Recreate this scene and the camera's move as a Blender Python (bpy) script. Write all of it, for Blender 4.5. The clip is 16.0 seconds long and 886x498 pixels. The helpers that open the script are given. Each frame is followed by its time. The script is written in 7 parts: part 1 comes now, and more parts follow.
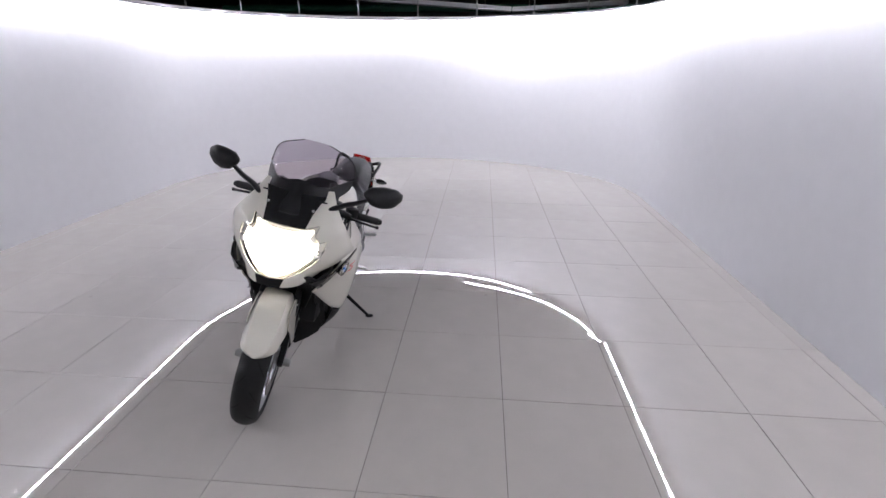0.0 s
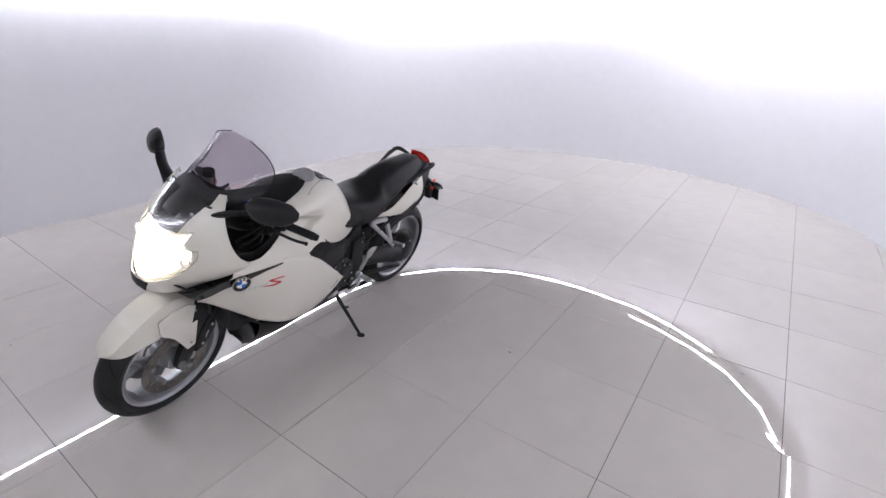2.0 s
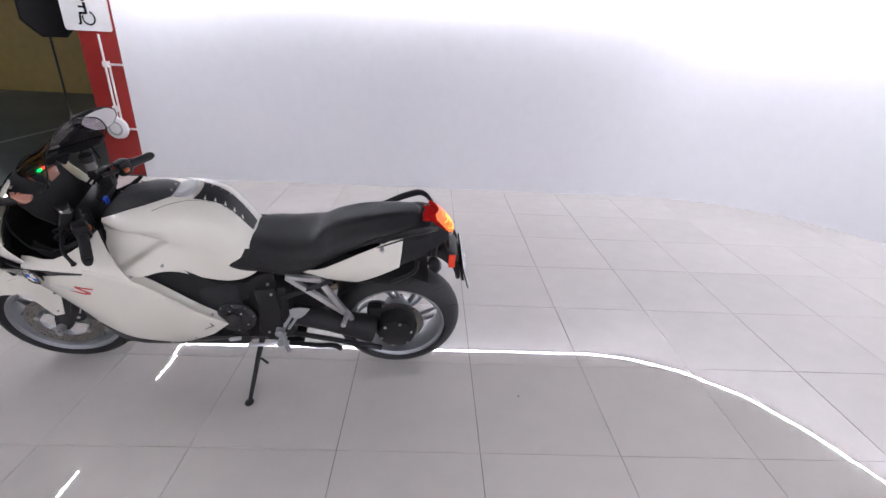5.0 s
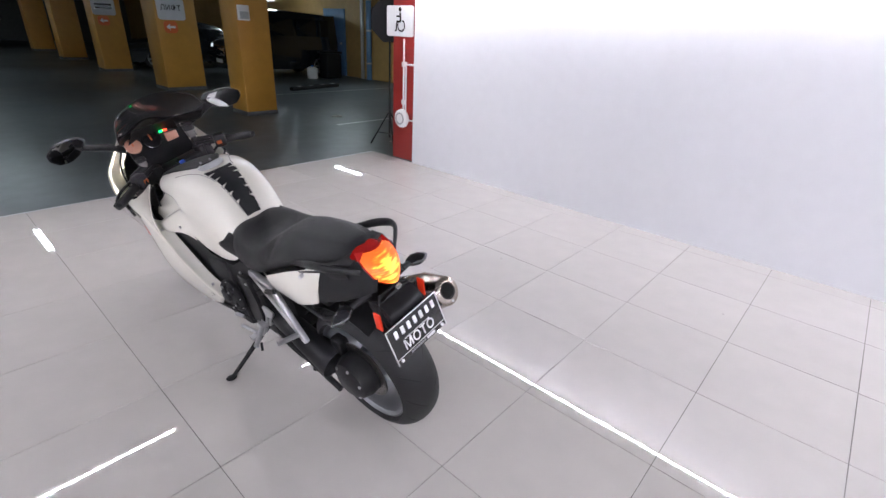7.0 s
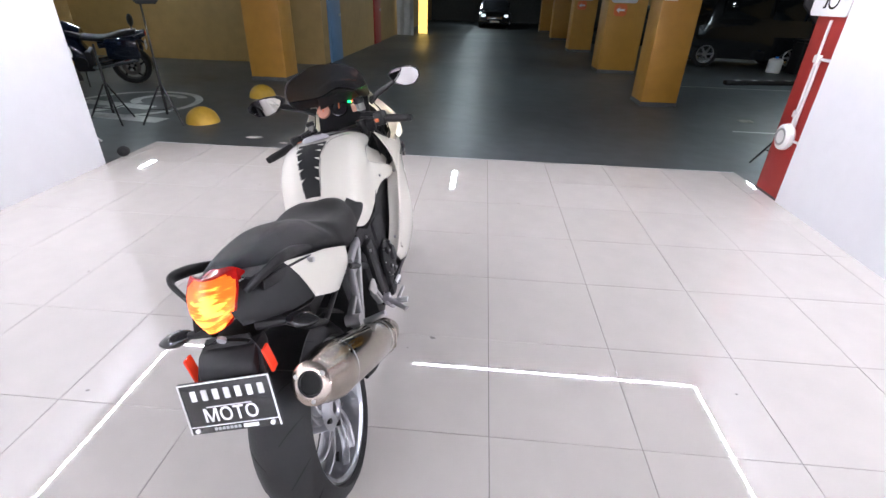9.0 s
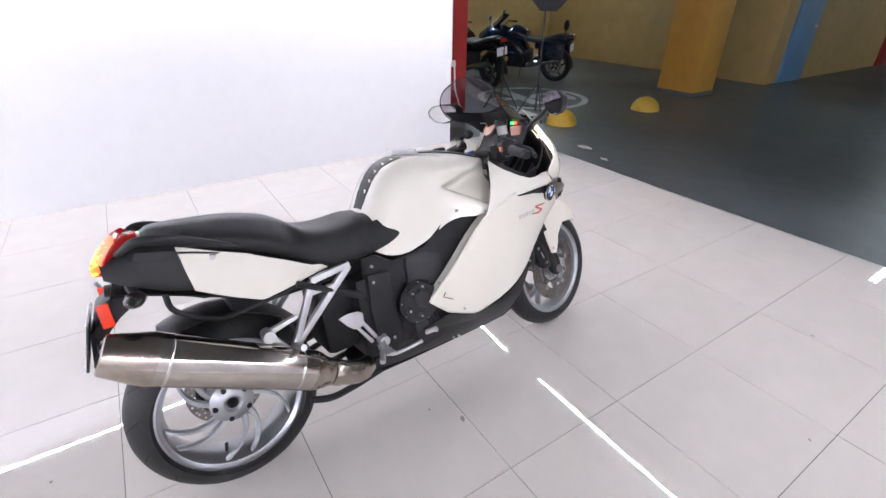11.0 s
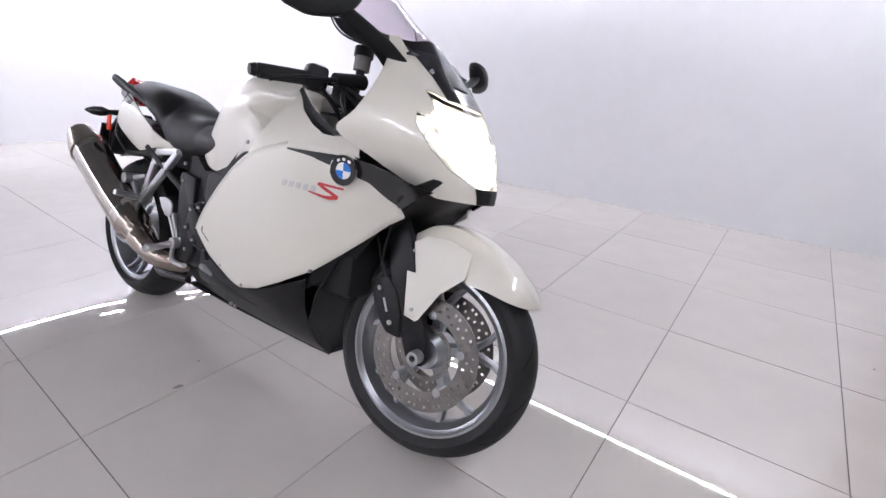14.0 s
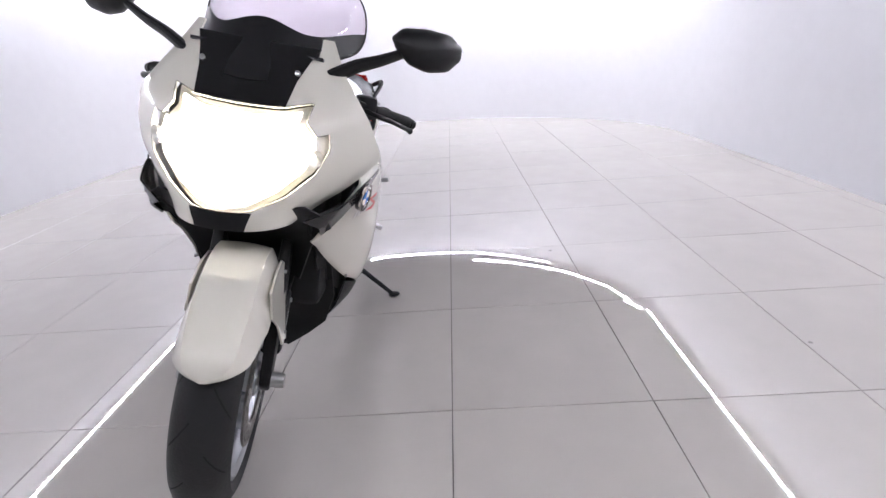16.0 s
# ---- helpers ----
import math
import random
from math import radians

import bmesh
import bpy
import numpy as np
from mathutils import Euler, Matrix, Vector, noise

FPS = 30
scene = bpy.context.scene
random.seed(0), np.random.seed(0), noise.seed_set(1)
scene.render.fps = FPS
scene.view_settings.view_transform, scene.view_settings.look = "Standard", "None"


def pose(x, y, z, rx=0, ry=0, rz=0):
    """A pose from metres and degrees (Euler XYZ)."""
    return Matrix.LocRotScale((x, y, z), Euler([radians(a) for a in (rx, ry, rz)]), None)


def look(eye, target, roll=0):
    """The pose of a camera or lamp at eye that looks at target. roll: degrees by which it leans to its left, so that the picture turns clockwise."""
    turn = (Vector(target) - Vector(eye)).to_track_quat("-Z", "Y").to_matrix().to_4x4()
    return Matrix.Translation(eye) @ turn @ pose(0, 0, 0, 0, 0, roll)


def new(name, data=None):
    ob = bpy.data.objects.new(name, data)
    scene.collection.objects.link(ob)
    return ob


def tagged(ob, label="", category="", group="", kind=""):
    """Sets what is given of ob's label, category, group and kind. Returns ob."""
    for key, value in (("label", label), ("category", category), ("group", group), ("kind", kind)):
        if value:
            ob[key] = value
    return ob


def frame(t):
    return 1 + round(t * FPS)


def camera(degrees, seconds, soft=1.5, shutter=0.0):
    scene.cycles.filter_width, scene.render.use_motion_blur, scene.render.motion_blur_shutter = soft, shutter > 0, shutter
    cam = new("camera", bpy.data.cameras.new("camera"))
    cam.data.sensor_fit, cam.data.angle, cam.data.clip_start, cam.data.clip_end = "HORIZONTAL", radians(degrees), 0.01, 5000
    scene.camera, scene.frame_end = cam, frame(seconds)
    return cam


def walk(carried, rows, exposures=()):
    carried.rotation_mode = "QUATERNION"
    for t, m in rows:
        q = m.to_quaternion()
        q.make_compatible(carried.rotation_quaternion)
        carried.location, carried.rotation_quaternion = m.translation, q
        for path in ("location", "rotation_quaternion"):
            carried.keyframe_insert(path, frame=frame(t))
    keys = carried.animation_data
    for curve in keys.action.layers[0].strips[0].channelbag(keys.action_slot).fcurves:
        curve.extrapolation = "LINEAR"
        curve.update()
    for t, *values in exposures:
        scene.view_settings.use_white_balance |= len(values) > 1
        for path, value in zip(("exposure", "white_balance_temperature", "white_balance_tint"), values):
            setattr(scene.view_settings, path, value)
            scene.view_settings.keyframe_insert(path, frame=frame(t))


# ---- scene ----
EXPOSURES = [(0, 0.10), (1, 0.22), (2, 0.34), (3.5, 0.40), (6.5, 0.74), (7.5, 0.94), (9, 1.28), (11.5, 1.20), (12.5, 1.02), (14, 0.75), (15, 0.69), (16, 0.67)]
# ---- camera ----
cam = camera(86.8, 16.0)
PATH = [
    (0, (0.444, -1.339, 1.581), (0.299, 0.514, 0.841), 0.4),
    (0.5, (0.773, -1.193, 1.588), (0.458, 0.627, 0.821), 0.3),
    (1, (1.038, -0.922, 1.578), (0.517, 0.838, 0.782), 0.3),
    (1.5, (1.280, -0.616, 1.576), (0.524, 1.050, 0.769), 0.3),
    (2, (1.458, -0.267, 1.587), (0.407, 1.231, 0.782), 1.1),
    (2.5, (1.537, 0.104, 1.561), (0.224, 1.398, 0.786), 2.0),
    (3, (1.645, 0.514, 1.579), (0.115, 1.546, 0.809), 2.6),
    (3.5, (1.669, 0.901, 1.574), (0.010, 1.690, 0.784), 2.7),
    (4, (1.617, 1.307, 1.583), (-0.120, 1.869, 0.766), 3.5),
    (4.5, (1.537, 1.728, 1.587), (-0.253, 2.057, 0.759), 3.6),
    (5, (1.436, 2.142, 1.581), (-0.386, 2.214, 0.760), 3.0),
    (5.5, (1.294, 2.523, 1.568), (-0.522, 2.300, 0.761), 2.1),
    (6, (1.085, 2.841, 1.554), (-0.664, 2.292, 0.755), 1.8),
    (6.5, (0.791, 3.078, 1.546), (-0.810, 2.194, 0.737), 2.2),
    (7, (0.420, 3.232, 1.549), (-0.949, 2.040, 0.709), 3.1),
    (7.5, (0.025, 3.326, 1.556), (-1.055, 1.886, 0.685), 2.6),
    (8, (-0.377, 3.313, 1.548), (-1.127, 1.694, 0.644), 3.2),
    (8.5, (-0.748, 3.231, 1.537), (-1.103, 1.498, 0.604), 2.8),
    (9, (-1.078, 3.094, 1.538), (-0.962, 1.340, 0.584), 1.9),
    (9.5, (-1.379, 2.908, 1.557), (-0.809, 1.254, 0.589), 1.1),
    (10, (-1.643, 2.674, 1.581), (-0.692, 1.209, 0.606), 0.7),
    (10.5, (-1.855, 2.387, 1.585), (-0.612, 1.159, 0.612), 0.5),
    (11, (-2.001, 2.045, 1.549), (-0.540, 1.076, 0.585), 0.6),
    (11.5, (-2.070, 1.653, 1.465), (-0.450, 0.954, 0.521), 0.8),
    (12, (-2.067, 1.229, 1.354), (-0.336, 0.815, 0.441), 1.3),
    (12.5, (-2.064, 0.813, 1.251), (-0.245, 0.702, 0.428), 2.6),
    (13, (-1.930, 0.400, 1.215), (-0.103, 0.668, 0.446), 4.6),
    (13.5, (-1.707, 0.069, 1.132), (0.036, 0.752, 0.429), 5.1),
    (14, (-1.445, -0.241, 1.048), (0.061, 0.851, 0.314), 2.5),
    (14.5, (-1.126, -0.453, 1.029), (0.082, 0.945, 0.272), -0.4),
    (15, (-0.737, -0.565, 1.032), (0.063, 1.093, 0.251), -2.7),
    (15.5, (-0.332, -0.610, 1.021), (0.038, 1.192, 0.237), -4.1),
    (16, (0.058, -0.512, 1.006), (-0.02, 1.327, 0.224), -4.6),
]
walk(cam, [(t, look(eye, target, roll)) for t, eye, target, roll in PATH], EXPOSURES)

# ---- world and light ----
world = bpy.data.worlds.new("world")
scene.world = world
world.use_nodes = True
world.node_tree.nodes["Background"].inputs[0].default_value = (0.02, 0.022, 0.025, 1)
world.node_tree.nodes["Background"].inputs[1].default_value = 0.2
STRIP_GLOW = 134.0
GARAGE_TUBE_GLOW = 66.0


# ---- materials ----
def mat(name, color, rough=0.5, metal=0.0, var=0.08, scale=30.0, big=2.0, bump=0.0, bump_scale=200.0,
        coat=0.0, spec=0.5, rough_var=0.0, each=0.0):
    """A surface with variation at two scales, fine relief and, with each, a shade of its own for every piece."""
    m = bpy.data.materials.new(name)
    m.use_nodes = True
    nt = m.node_tree
    b = nt.nodes["Principled BSDF"]
    tc = nt.nodes.new("ShaderNodeTexCoord")
    fine, broad = nt.nodes.new("ShaderNodeTexNoise"), nt.nodes.new("ShaderNodeTexNoise")
    fine.inputs["Scale"].default_value, broad.inputs["Scale"].default_value = scale, big
    fine.inputs["Detail"].default_value, broad.inputs["Detail"].default_value = 5, 3
    for n in (fine, broad):
        nt.links.new(tc.outputs["Object"], n.inputs["Vector"])
    add = nt.nodes.new("ShaderNodeMath")
    add.operation = "ADD"
    nt.links.new(fine.outputs["Fac"], add.inputs[0])
    nt.links.new(broad.outputs["Fac"], add.inputs[1])
    last = add.outputs[0]
    if each:
        info = nt.nodes.new("ShaderNodeObjectInfo")
        mul = nt.nodes.new("ShaderNodeMath")
        mul.operation, mul.inputs[1].default_value = "MULTIPLY_ADD", each
        nt.links.new(info.outputs["Random"], mul.inputs[0])
        nt.links.new(last, mul.inputs[2])
        last = mul.outputs[0]
    ramp = nt.nodes.new("ShaderNodeValToRGB")
    half = nt.nodes.new("ShaderNodeMath")
    half.operation, half.inputs[1].default_value = "MULTIPLY", 0.5
    nt.links.new(last, half.inputs[0])
    nt.links.new(half.outputs[0], ramp.inputs[0])
    ramp.color_ramp.elements[0].position, ramp.color_ramp.elements[1].position = 0.3, 0.7
    ramp.color_ramp.elements[0].color = (*[c * (1 - var) for c in color], 1)
    ramp.color_ramp.elements[1].color = (*[min(1, c * (1 + var)) for c in color], 1)
    nt.links.new(ramp.outputs[0], b.inputs["Base Color"])
    b.inputs["Roughness"].default_value, b.inputs["Metallic"].default_value = rough, metal
    b.inputs["Coat Weight"].default_value, b.inputs["Coat Roughness"].default_value = coat, 0.012
    b.inputs["Specular IOR Level"].default_value = spec
    if rough_var:
        mr = nt.nodes.new("ShaderNodeMapRange")
        mr.inputs["To Min"].default_value, mr.inputs["To Max"].default_value = max(0.0, rough - rough_var), rough + rough_var
        nt.links.new(broad.outputs["Fac"], mr.inputs["Value"])
        nt.links.new(mr.outputs[0], b.inputs["Roughness"])
    if bump:
        bn, bp = nt.nodes.new("ShaderNodeTexNoise"), nt.nodes.new("ShaderNodeBump")
        bn.inputs["Scale"].default_value, bp.inputs["Strength"].default_value, bp.inputs["Distance"].default_value = bump_scale, bump, 0.003
        nt.links.new(tc.outputs["Object"], bn.inputs["Vector"])
        nt.links.new(bn.outputs["Fac"], bp.inputs["Height"])
        nt.links.new(bp.outputs[0], b.inputs["Normal"])
    return m


def glow(name, color, strength, rough=0.4):
    m = bpy.data.materials.new(name)
    m.use_nodes = True
    b = m.node_tree.nodes["Principled BSDF"]
    b.inputs["Base Color"].default_value = (*color, 1)
    b.inputs["Emission Color"].default_value = (*color, 1)
    b.inputs["Emission Strength"].default_value = strength
    b.inputs["Roughness"].default_value = rough
    return m


def clear(name, color, rough=0.02, ior=1.05, amount=1.0):
    """Thin tinted glass or plastic: part clear, part gloss."""
    m = bpy.data.materials.new(name)
    m.use_nodes = True
    nt = m.node_tree
    b = nt.nodes["Principled BSDF"]
    b.inputs["Base Color"].default_value = (0.02, 0.02, 0.02, 1)
    b.inputs["Roughness"].default_value = rough
    tr = nt.nodes.new("ShaderNodeBsdfTransparent")
    tr.inputs[0].default_value = (*color, 1)
    gl = nt.nodes.new("ShaderNodeBsdfGlossy")
    gl.inputs["Roughness"].default_value = rough
    face = nt.nodes.new("ShaderNodeLayerWeight")
    face.inputs[0].default_value = 0.5
    power = nt.nodes.new("ShaderNodeMath")
    power.operation, power.inputs[1].default_value = "POWER", 4.0
    fr = nt.nodes.new("ShaderNodeMath")
    fr.operation, fr.inputs[1].default_value, fr.inputs[2].default_value = "MULTIPLY_ADD", 0.6, 0.035
    nt.links.new(face.outputs["Facing"], power.inputs[0])
    nt.links.new(power.outputs[0], fr.inputs[0])
    mix = nt.nodes.new("ShaderNodeMixShader")
    nt.links.new(fr.outputs[0], mix.inputs[0])
    nt.links.new(tr.outputs[0], mix.inputs[1])
    nt.links.new(gl.outputs[0], mix.inputs[2])
    nt.links.new(mix.outputs[0], nt.nodes["Material Output"].inputs[0])
    return m


M_WALL = mat("white_wall_paint", (0.79, 0.793, 0.825), 0.75, var=0.025, scale=9, big=0.7, bump=0.12, bump_scale=160)
M_TILE = mat("polished_porcelain", (0.525, 0.497, 0.466), 0.022, var=0.055, scale=6, big=1.1, spec=1.0, rough_var=0.008, each=0.25)
M_GROUT = mat("grey_grout", (0.16, 0.145, 0.14), 0.9, var=0.2, scale=60)
M_ALU = mat("strip_aluminium", (0.75, 0.76, 0.78), 0.4, 0.6, var=0.05)
M_STRIP = glow("led_diffuser", (0.945, 0.93, 1.035), STRIP_GLOW)
M_STRIP_END = glow("bright_led_diffuser", (0.945, 0.93, 1.035), STRIP_GLOW * 1.22)
M_STRIP_FRONT = glow("dim_led_diffuser", (0.945, 0.93, 1.035), STRIP_GLOW * 0.82)
M_CONC = mat("dark_concrete", (0.09, 0.092, 0.095), 0.85, var=0.25, scale=8, big=0.6, bump=0.3, bump_scale=40)
M_GFLOOR = mat("worn_garage_floor", (0.060, 0.068, 0.073), 0.44, var=0.35, scale=5, big=0.35, rough_var=0.18, spec=0.6)
M_YELLOW = mat("ochre_wall_paint", (0.37, 0.235, 0.085), 0.6, var=0.14, scale=5, big=0.5, bump=0.1, bump_scale=60)
M_ORANGE = mat("orange_column_paint", (0.44, 0.215, 0.03), 0.5, var=0.12, scale=6, big=0.8)
M_RED = mat("red_column_paint", (0.30, 0.02, 0.016), 0.5, var=0.1, scale=7, big=1.0, bump=0.1, bump_scale=60)
M_BLUE = mat("blue_door_paint", (0.10, 0.20, 0.36), 0.5, var=0.1, scale=6)
M_GALV = mat("galvanised_steel", (0.45, 0.46, 0.47), 0.45, 0.8, var=0.15, scale=25)
M_GREEN = mat("green_pipe_paint", (0.02, 0.12, 0.07), 0.5, var=0.15)
M_WHITE_PL = mat("white_plastic", (0.74, 0.74, 0.74), 0.4, var=0.05)
M_ROADWHITE = mat("white_floor_paint", (0.52, 0.53, 0.52), 0.6, var=0.3, scale=14, big=2)
M_DOME = mat("yellow_rubber", (0.48, 0.30, 0.03), 0.55, var=0.2, scale=12)
M_TUBE = glow("fluorescent_tube", (0.78, 0.92, 1.0), GARAGE_TUBE_GLOW)


# ---- mesh helpers ----
def link(name, bm, material, parent=None, smooth=True, angle=32):
    me = bpy.data.meshes.new(name)
    bmesh.ops.recalc_face_normals(bm, faces=bm.faces)
    bm.to_mesh(me)
    bm.free()
    if material:
        me.materials.append(material)
    if smooth:
        me.shade_smooth()
        me.set_sharp_from_angle(angle=radians(angle))
    ob = new(name, me)
    ob.parent = parent
    return ob


def part(name, bm, material, parent, label="", angle=32):
    ob = link(name, bm, material, parent, True, angle)
    if label:
        ob["label"] = label
    return ob


def thing(name, label, category, group="", at=None):
    ob = new(name)
    ob.empty_display_size = 0.1
    if at is not None:
        ob.matrix_world = at
    return tagged(ob, label, category, group)


def add_box(bm, lo, hi, bevel=0.0, m=None):
    r = bmesh.ops.create_cube(bm, size=1.0)
    vs = r["verts"]
    for v in vs:
        v.co = Vector([lo[i] + (v.co[i] + 0.5) * (hi[i] - lo[i]) for i in range(3)])
    if bevel:
        es = list({e for v in vs for e in v.link_edges})
        out = bmesh.ops.bevel(bm, geom=es, offset=bevel, segments=2, affect="EDGES", profile=0.5)
        vs = list({v for f in out["faces"] for v in f.verts} | {v for v in vs if v.is_valid})
    if m is not None:
        for v in vs:
            v.co = m @ v.co
    return bm


def box(lo, hi, bevel=0.0, m=None):
    return add_box(bmesh.new(), lo, hi, bevel, m)


def ring_grid(bm, rings, closed_u=True, cap=True, closed_v=False):
    """Quads between rings of points."""
    vs = [[bm.verts.new(p) for p in r] for r in rings]
    n = len(vs[0])
    for a, b in list(zip(vs, vs[1:])) + ([(vs[-1], vs[0])] if closed_v else []):
        for i in range(n if closed_u else n - 1):
            j = (i + 1) % n
            try:
                bm.faces.new((a[i], a[j], b[j], b[i]))
            except ValueError:
                pass
    if cap and closed_u and not closed_v:
        bm.faces.new(vs[0][::-1])
        bm.faces.new(vs[-1])
    return vs


def add_tube(bm, pts, radius, n=12, flat=1.0, cap=True):
    """A round bar along points; radius a number or one for each point."""
    pts = [Vector(p) for p in pts]
    rad = radius if isinstance(radius, (list, tuple)) else [radius] * len(pts)
    rings, side = [], None
    for i, p in enumerate(pts):
        d = ((pts[min(i + 1, len(pts) - 1)] - p).normalized() + (p - pts[max(i - 1, 0)]).normalized()).normalized()
        if side is None:
            side = d.orthogonal().normalized() if abs(d.x) > 0.9 else d.cross(Vector((1, 0, 0))).normalized()
        side = (side - d * side.dot(d)).normalized()
        up = d.cross(side).normalized()
        rings.append([p + rad[i] * (math.cos(a) * side + flat * math.sin(a) * up) for a in [2 * math.pi * k / n for k in range(n)]])
    ring_grid(bm, rings, True, cap)
    return bm


def tube(pts, radius, n=12, flat=1.0):
    return add_tube(bmesh.new(), pts, radius, n, flat)


def smooth_line(pts, n):
    """n points on a Catmull-Rom curve through pts."""
    p = [Vector(q) for q in pts]
    p = [2 * p[0] - p[1]] + p + [2 * p[-1] - p[-2]]
    out, segs = [], len(p) - 3
    for k in range(n):
        u = k / (n - 1) * segs
        i = min(int(u), segs - 1)
        t = u - i
        a, b, c, d = p[i:i + 4]
        out.append(0.5 * (2 * b + (c - a) * t + (2 * a - 5 * b + 4 * c - d) * t * t + (3 * b - a - 3 * c + d) * t ** 3))
    return out


def even_line(pts, n):
    """n points evenly along straight stretches, keeping the corners sharp."""
    p = [Vector(q) for q in pts]
    run = [0.0]
    for a, b in zip(p, p[1:]):
        run.append(run[-1] + (b - a).length)
    out = []
    for k in range(n):
        s = run[-1] * k / (n - 1)
        i = min(max(j for j in range(len(run)) if run[j] <= s + 1e-9), len(p) - 2)
        t = (s - run[i]) / max(run[i + 1] - run[i], 1e-9)
        out.append(p[i].lerp(p[i + 1], min(t, 1)))
    return out


def thicken(bm, t):
    """Gives an open sheet thickness t, away from its normals."""
    bm.normal_update()
    bm.verts.ensure_lookup_table()
    old, faces = list(bm.verts), list(bm.faces)
    rim = [e for e in bm.edges if len(e.link_faces) == 1]
    back = {v: bm.verts.new(v.co - v.normal * t) for v in old}
    for f in faces:
        bm.faces.new([back[v] for v in reversed(f.verts)])
    for e in rim:
        a, b = e.verts
        f = e.link_faces[0]
        vs = list(f.verts)
        i = vs.index(a)
        if vs[(i + 1) % len(vs)] is not b:
            a, b = b, a
        try:
            bm.faces.new((b, a, back[a], back[b]))
        except ValueError:
            pass
    return bm


def sheet(rows, thick=0.0):
    """A sheet through rows of points, with thickness."""
    bm = bmesh.new()
    ring_grid(bm, rows, False, False)
    bmesh.ops.remove_doubles(bm, verts=bm.verts, dist=1e-5)
    bmesh.ops.recalc_face_normals(bm, faces=bm.faces)
    if thick:
        thicken(bm, thick)
    return bm


def lathe(profile, n=64, axis_at=(0, 0, 0)):
    """Turns (radius, x) pairs round the x axis; the profile is closed."""
    bm = bmesh.new()
    cx, cy, cz = axis_at
    rings = [[Vector((cx + x, cy + r * math.cos(a), cz + r * math.sin(a))) for r, x in profile] for a in [2 * math.pi * k / n for k in range(n)]]
    ring_grid(bm, rings, True, False, True)
    return bm


def plate(outline, x0, x1, bevel=0.0):
    """A flat plate: an outline of (y, z), from x0 to x1."""
    bm = bmesh.new()
    a = [bm.verts.new((x0, y, z)) for y, z in outline]
    b = [bm.verts.new((x1, y, z)) for y, z in outline]
    n = len(outline)
    bm.faces.new(a[::-1])
    bm.faces.new(b)
    for i in range(n):
        bm.faces.new((a[i], a[(i + 1) % n], b[(i + 1) % n], b[i]))
    if bevel:
        bmesh.ops.bevel(bm, geom=bm.edges[:], offset=bevel, segments=2, affect="EDGES", profile=0.5)
    return bm


def ball(c, r, seg=16, rings=10):
    bm = bmesh.new()
    bmesh.ops.create_uvsphere(bm, u_segments=seg, v_segments=rings, radius=1.0)
    r = r if isinstance(r, (tuple, list)) else (r, r, r)
    for v in bm.verts:
        v.co = Vector((c[0] + v.co.x * r[0], c[1] + v.co.y * r[1], c[2] + v.co.z * r[2]))
    return bm


def join(*bms):
    """One bmesh out of several."""
    out = bms[0]
    for b in bms[1:]:
        me = bpy.data.meshes.new("joined")
        b.to_mesh(me)
        b.free()
        out.from_mesh(me)
        bpy.data.meshes.remove(me)
    return out


# ---- the showroom bay ----
WEST, EAST, MID_X = -3.76, 2.50, -0.63      # inner faces of the two straight walls
BEND_Y, BEND_A, BEND_B = 4.60, 3.13, 2.39   # where the round end begins, and its half axes
WALL_TOP, FRONT_Y, EDGE_Y = 2.262, -1.02, -1.80
GARAGE_Z = -0.06


def bay_line(inset, n=56):
    """The bay's plan from the west wall's front end round to the east one's, moved in by inset."""
    pts = [(WEST + inset, FRONT_Y), (WEST + inset, 1.5)]
    for k in range(n + 1):
        a = math.pi - math.pi * k / n
        pts.append((MID_X + (BEND_A - inset) * math.cos(a), BEND_Y + (BEND_B - inset) * math.sin(a)))
    return pts + [(EAST - inset, 1.5), (EAST - inset, FRONT_Y)]


def curved_wall():
    inner, outer = bay_line(0.0), bay_line(-0.12)
    bm = bmesh.new()
    rings = []
    for (x, y), (u, v) in zip(inner, outer):
        rings.append([Vector((x, y, 0.0)), Vector((x, y, WALL_TOP)), Vector((u, v, WALL_TOP)), Vector((u, v, -0.06))])
    ring_grid(bm, rings, True, True)
    return tagged(link("wall_curved", bm, M_WALL, None, True, 40), "white-painted wall bending round the bay's far end", "wall", kind="structure")


curved_wall()


# strip lights: aluminium profiles with a glowing lens under them, end to end along the wall tops
def strip_light(a, b, lit=M_STRIP, label="slim white LED strip light hung along the wall top"):
    a, b = Vector(a), Vector(b)
    d = b - a
    yaw = math.atan2(d.y, d.x)
    ob = thing("strip_light", label, "strip light", "strip lights round the bay", Matrix.Translation(a) @ Matrix.Rotation(yaw, 4, "Z"))
    ln = d.length
    part("profile", box((0.0, -0.026, 0.002), (ln, 0.026, 0.02), 0.003), M_ALU, ob, "grey aluminium profile")
    lens = box((0.004, -0.007, -0.007), (ln - 0.004, 0.007, 0.0015), 0.003)
    part("diffuser", lens, lit, ob, "glowing white diffuser")
    return ob


STRIP_Z = 2.185


def strip_run(points, longest=1.25, lit=M_STRIP):
    for (x0, y0), (x1, y1) in zip(points, points[1:]):
        n = max(1, math.ceil(math.hypot(x1 - x0, y1 - y0) / longest))
        for k in range(n):
            p, q = k / n, (k + 1) / n
            strip_light((x0 + (x1 - x0) * p, y0 + (y1 - y0) * p, STRIP_Z), (x0 + (x1 - x0) * q, y0 + (y1 - y0) * q, STRIP_Z), lit)


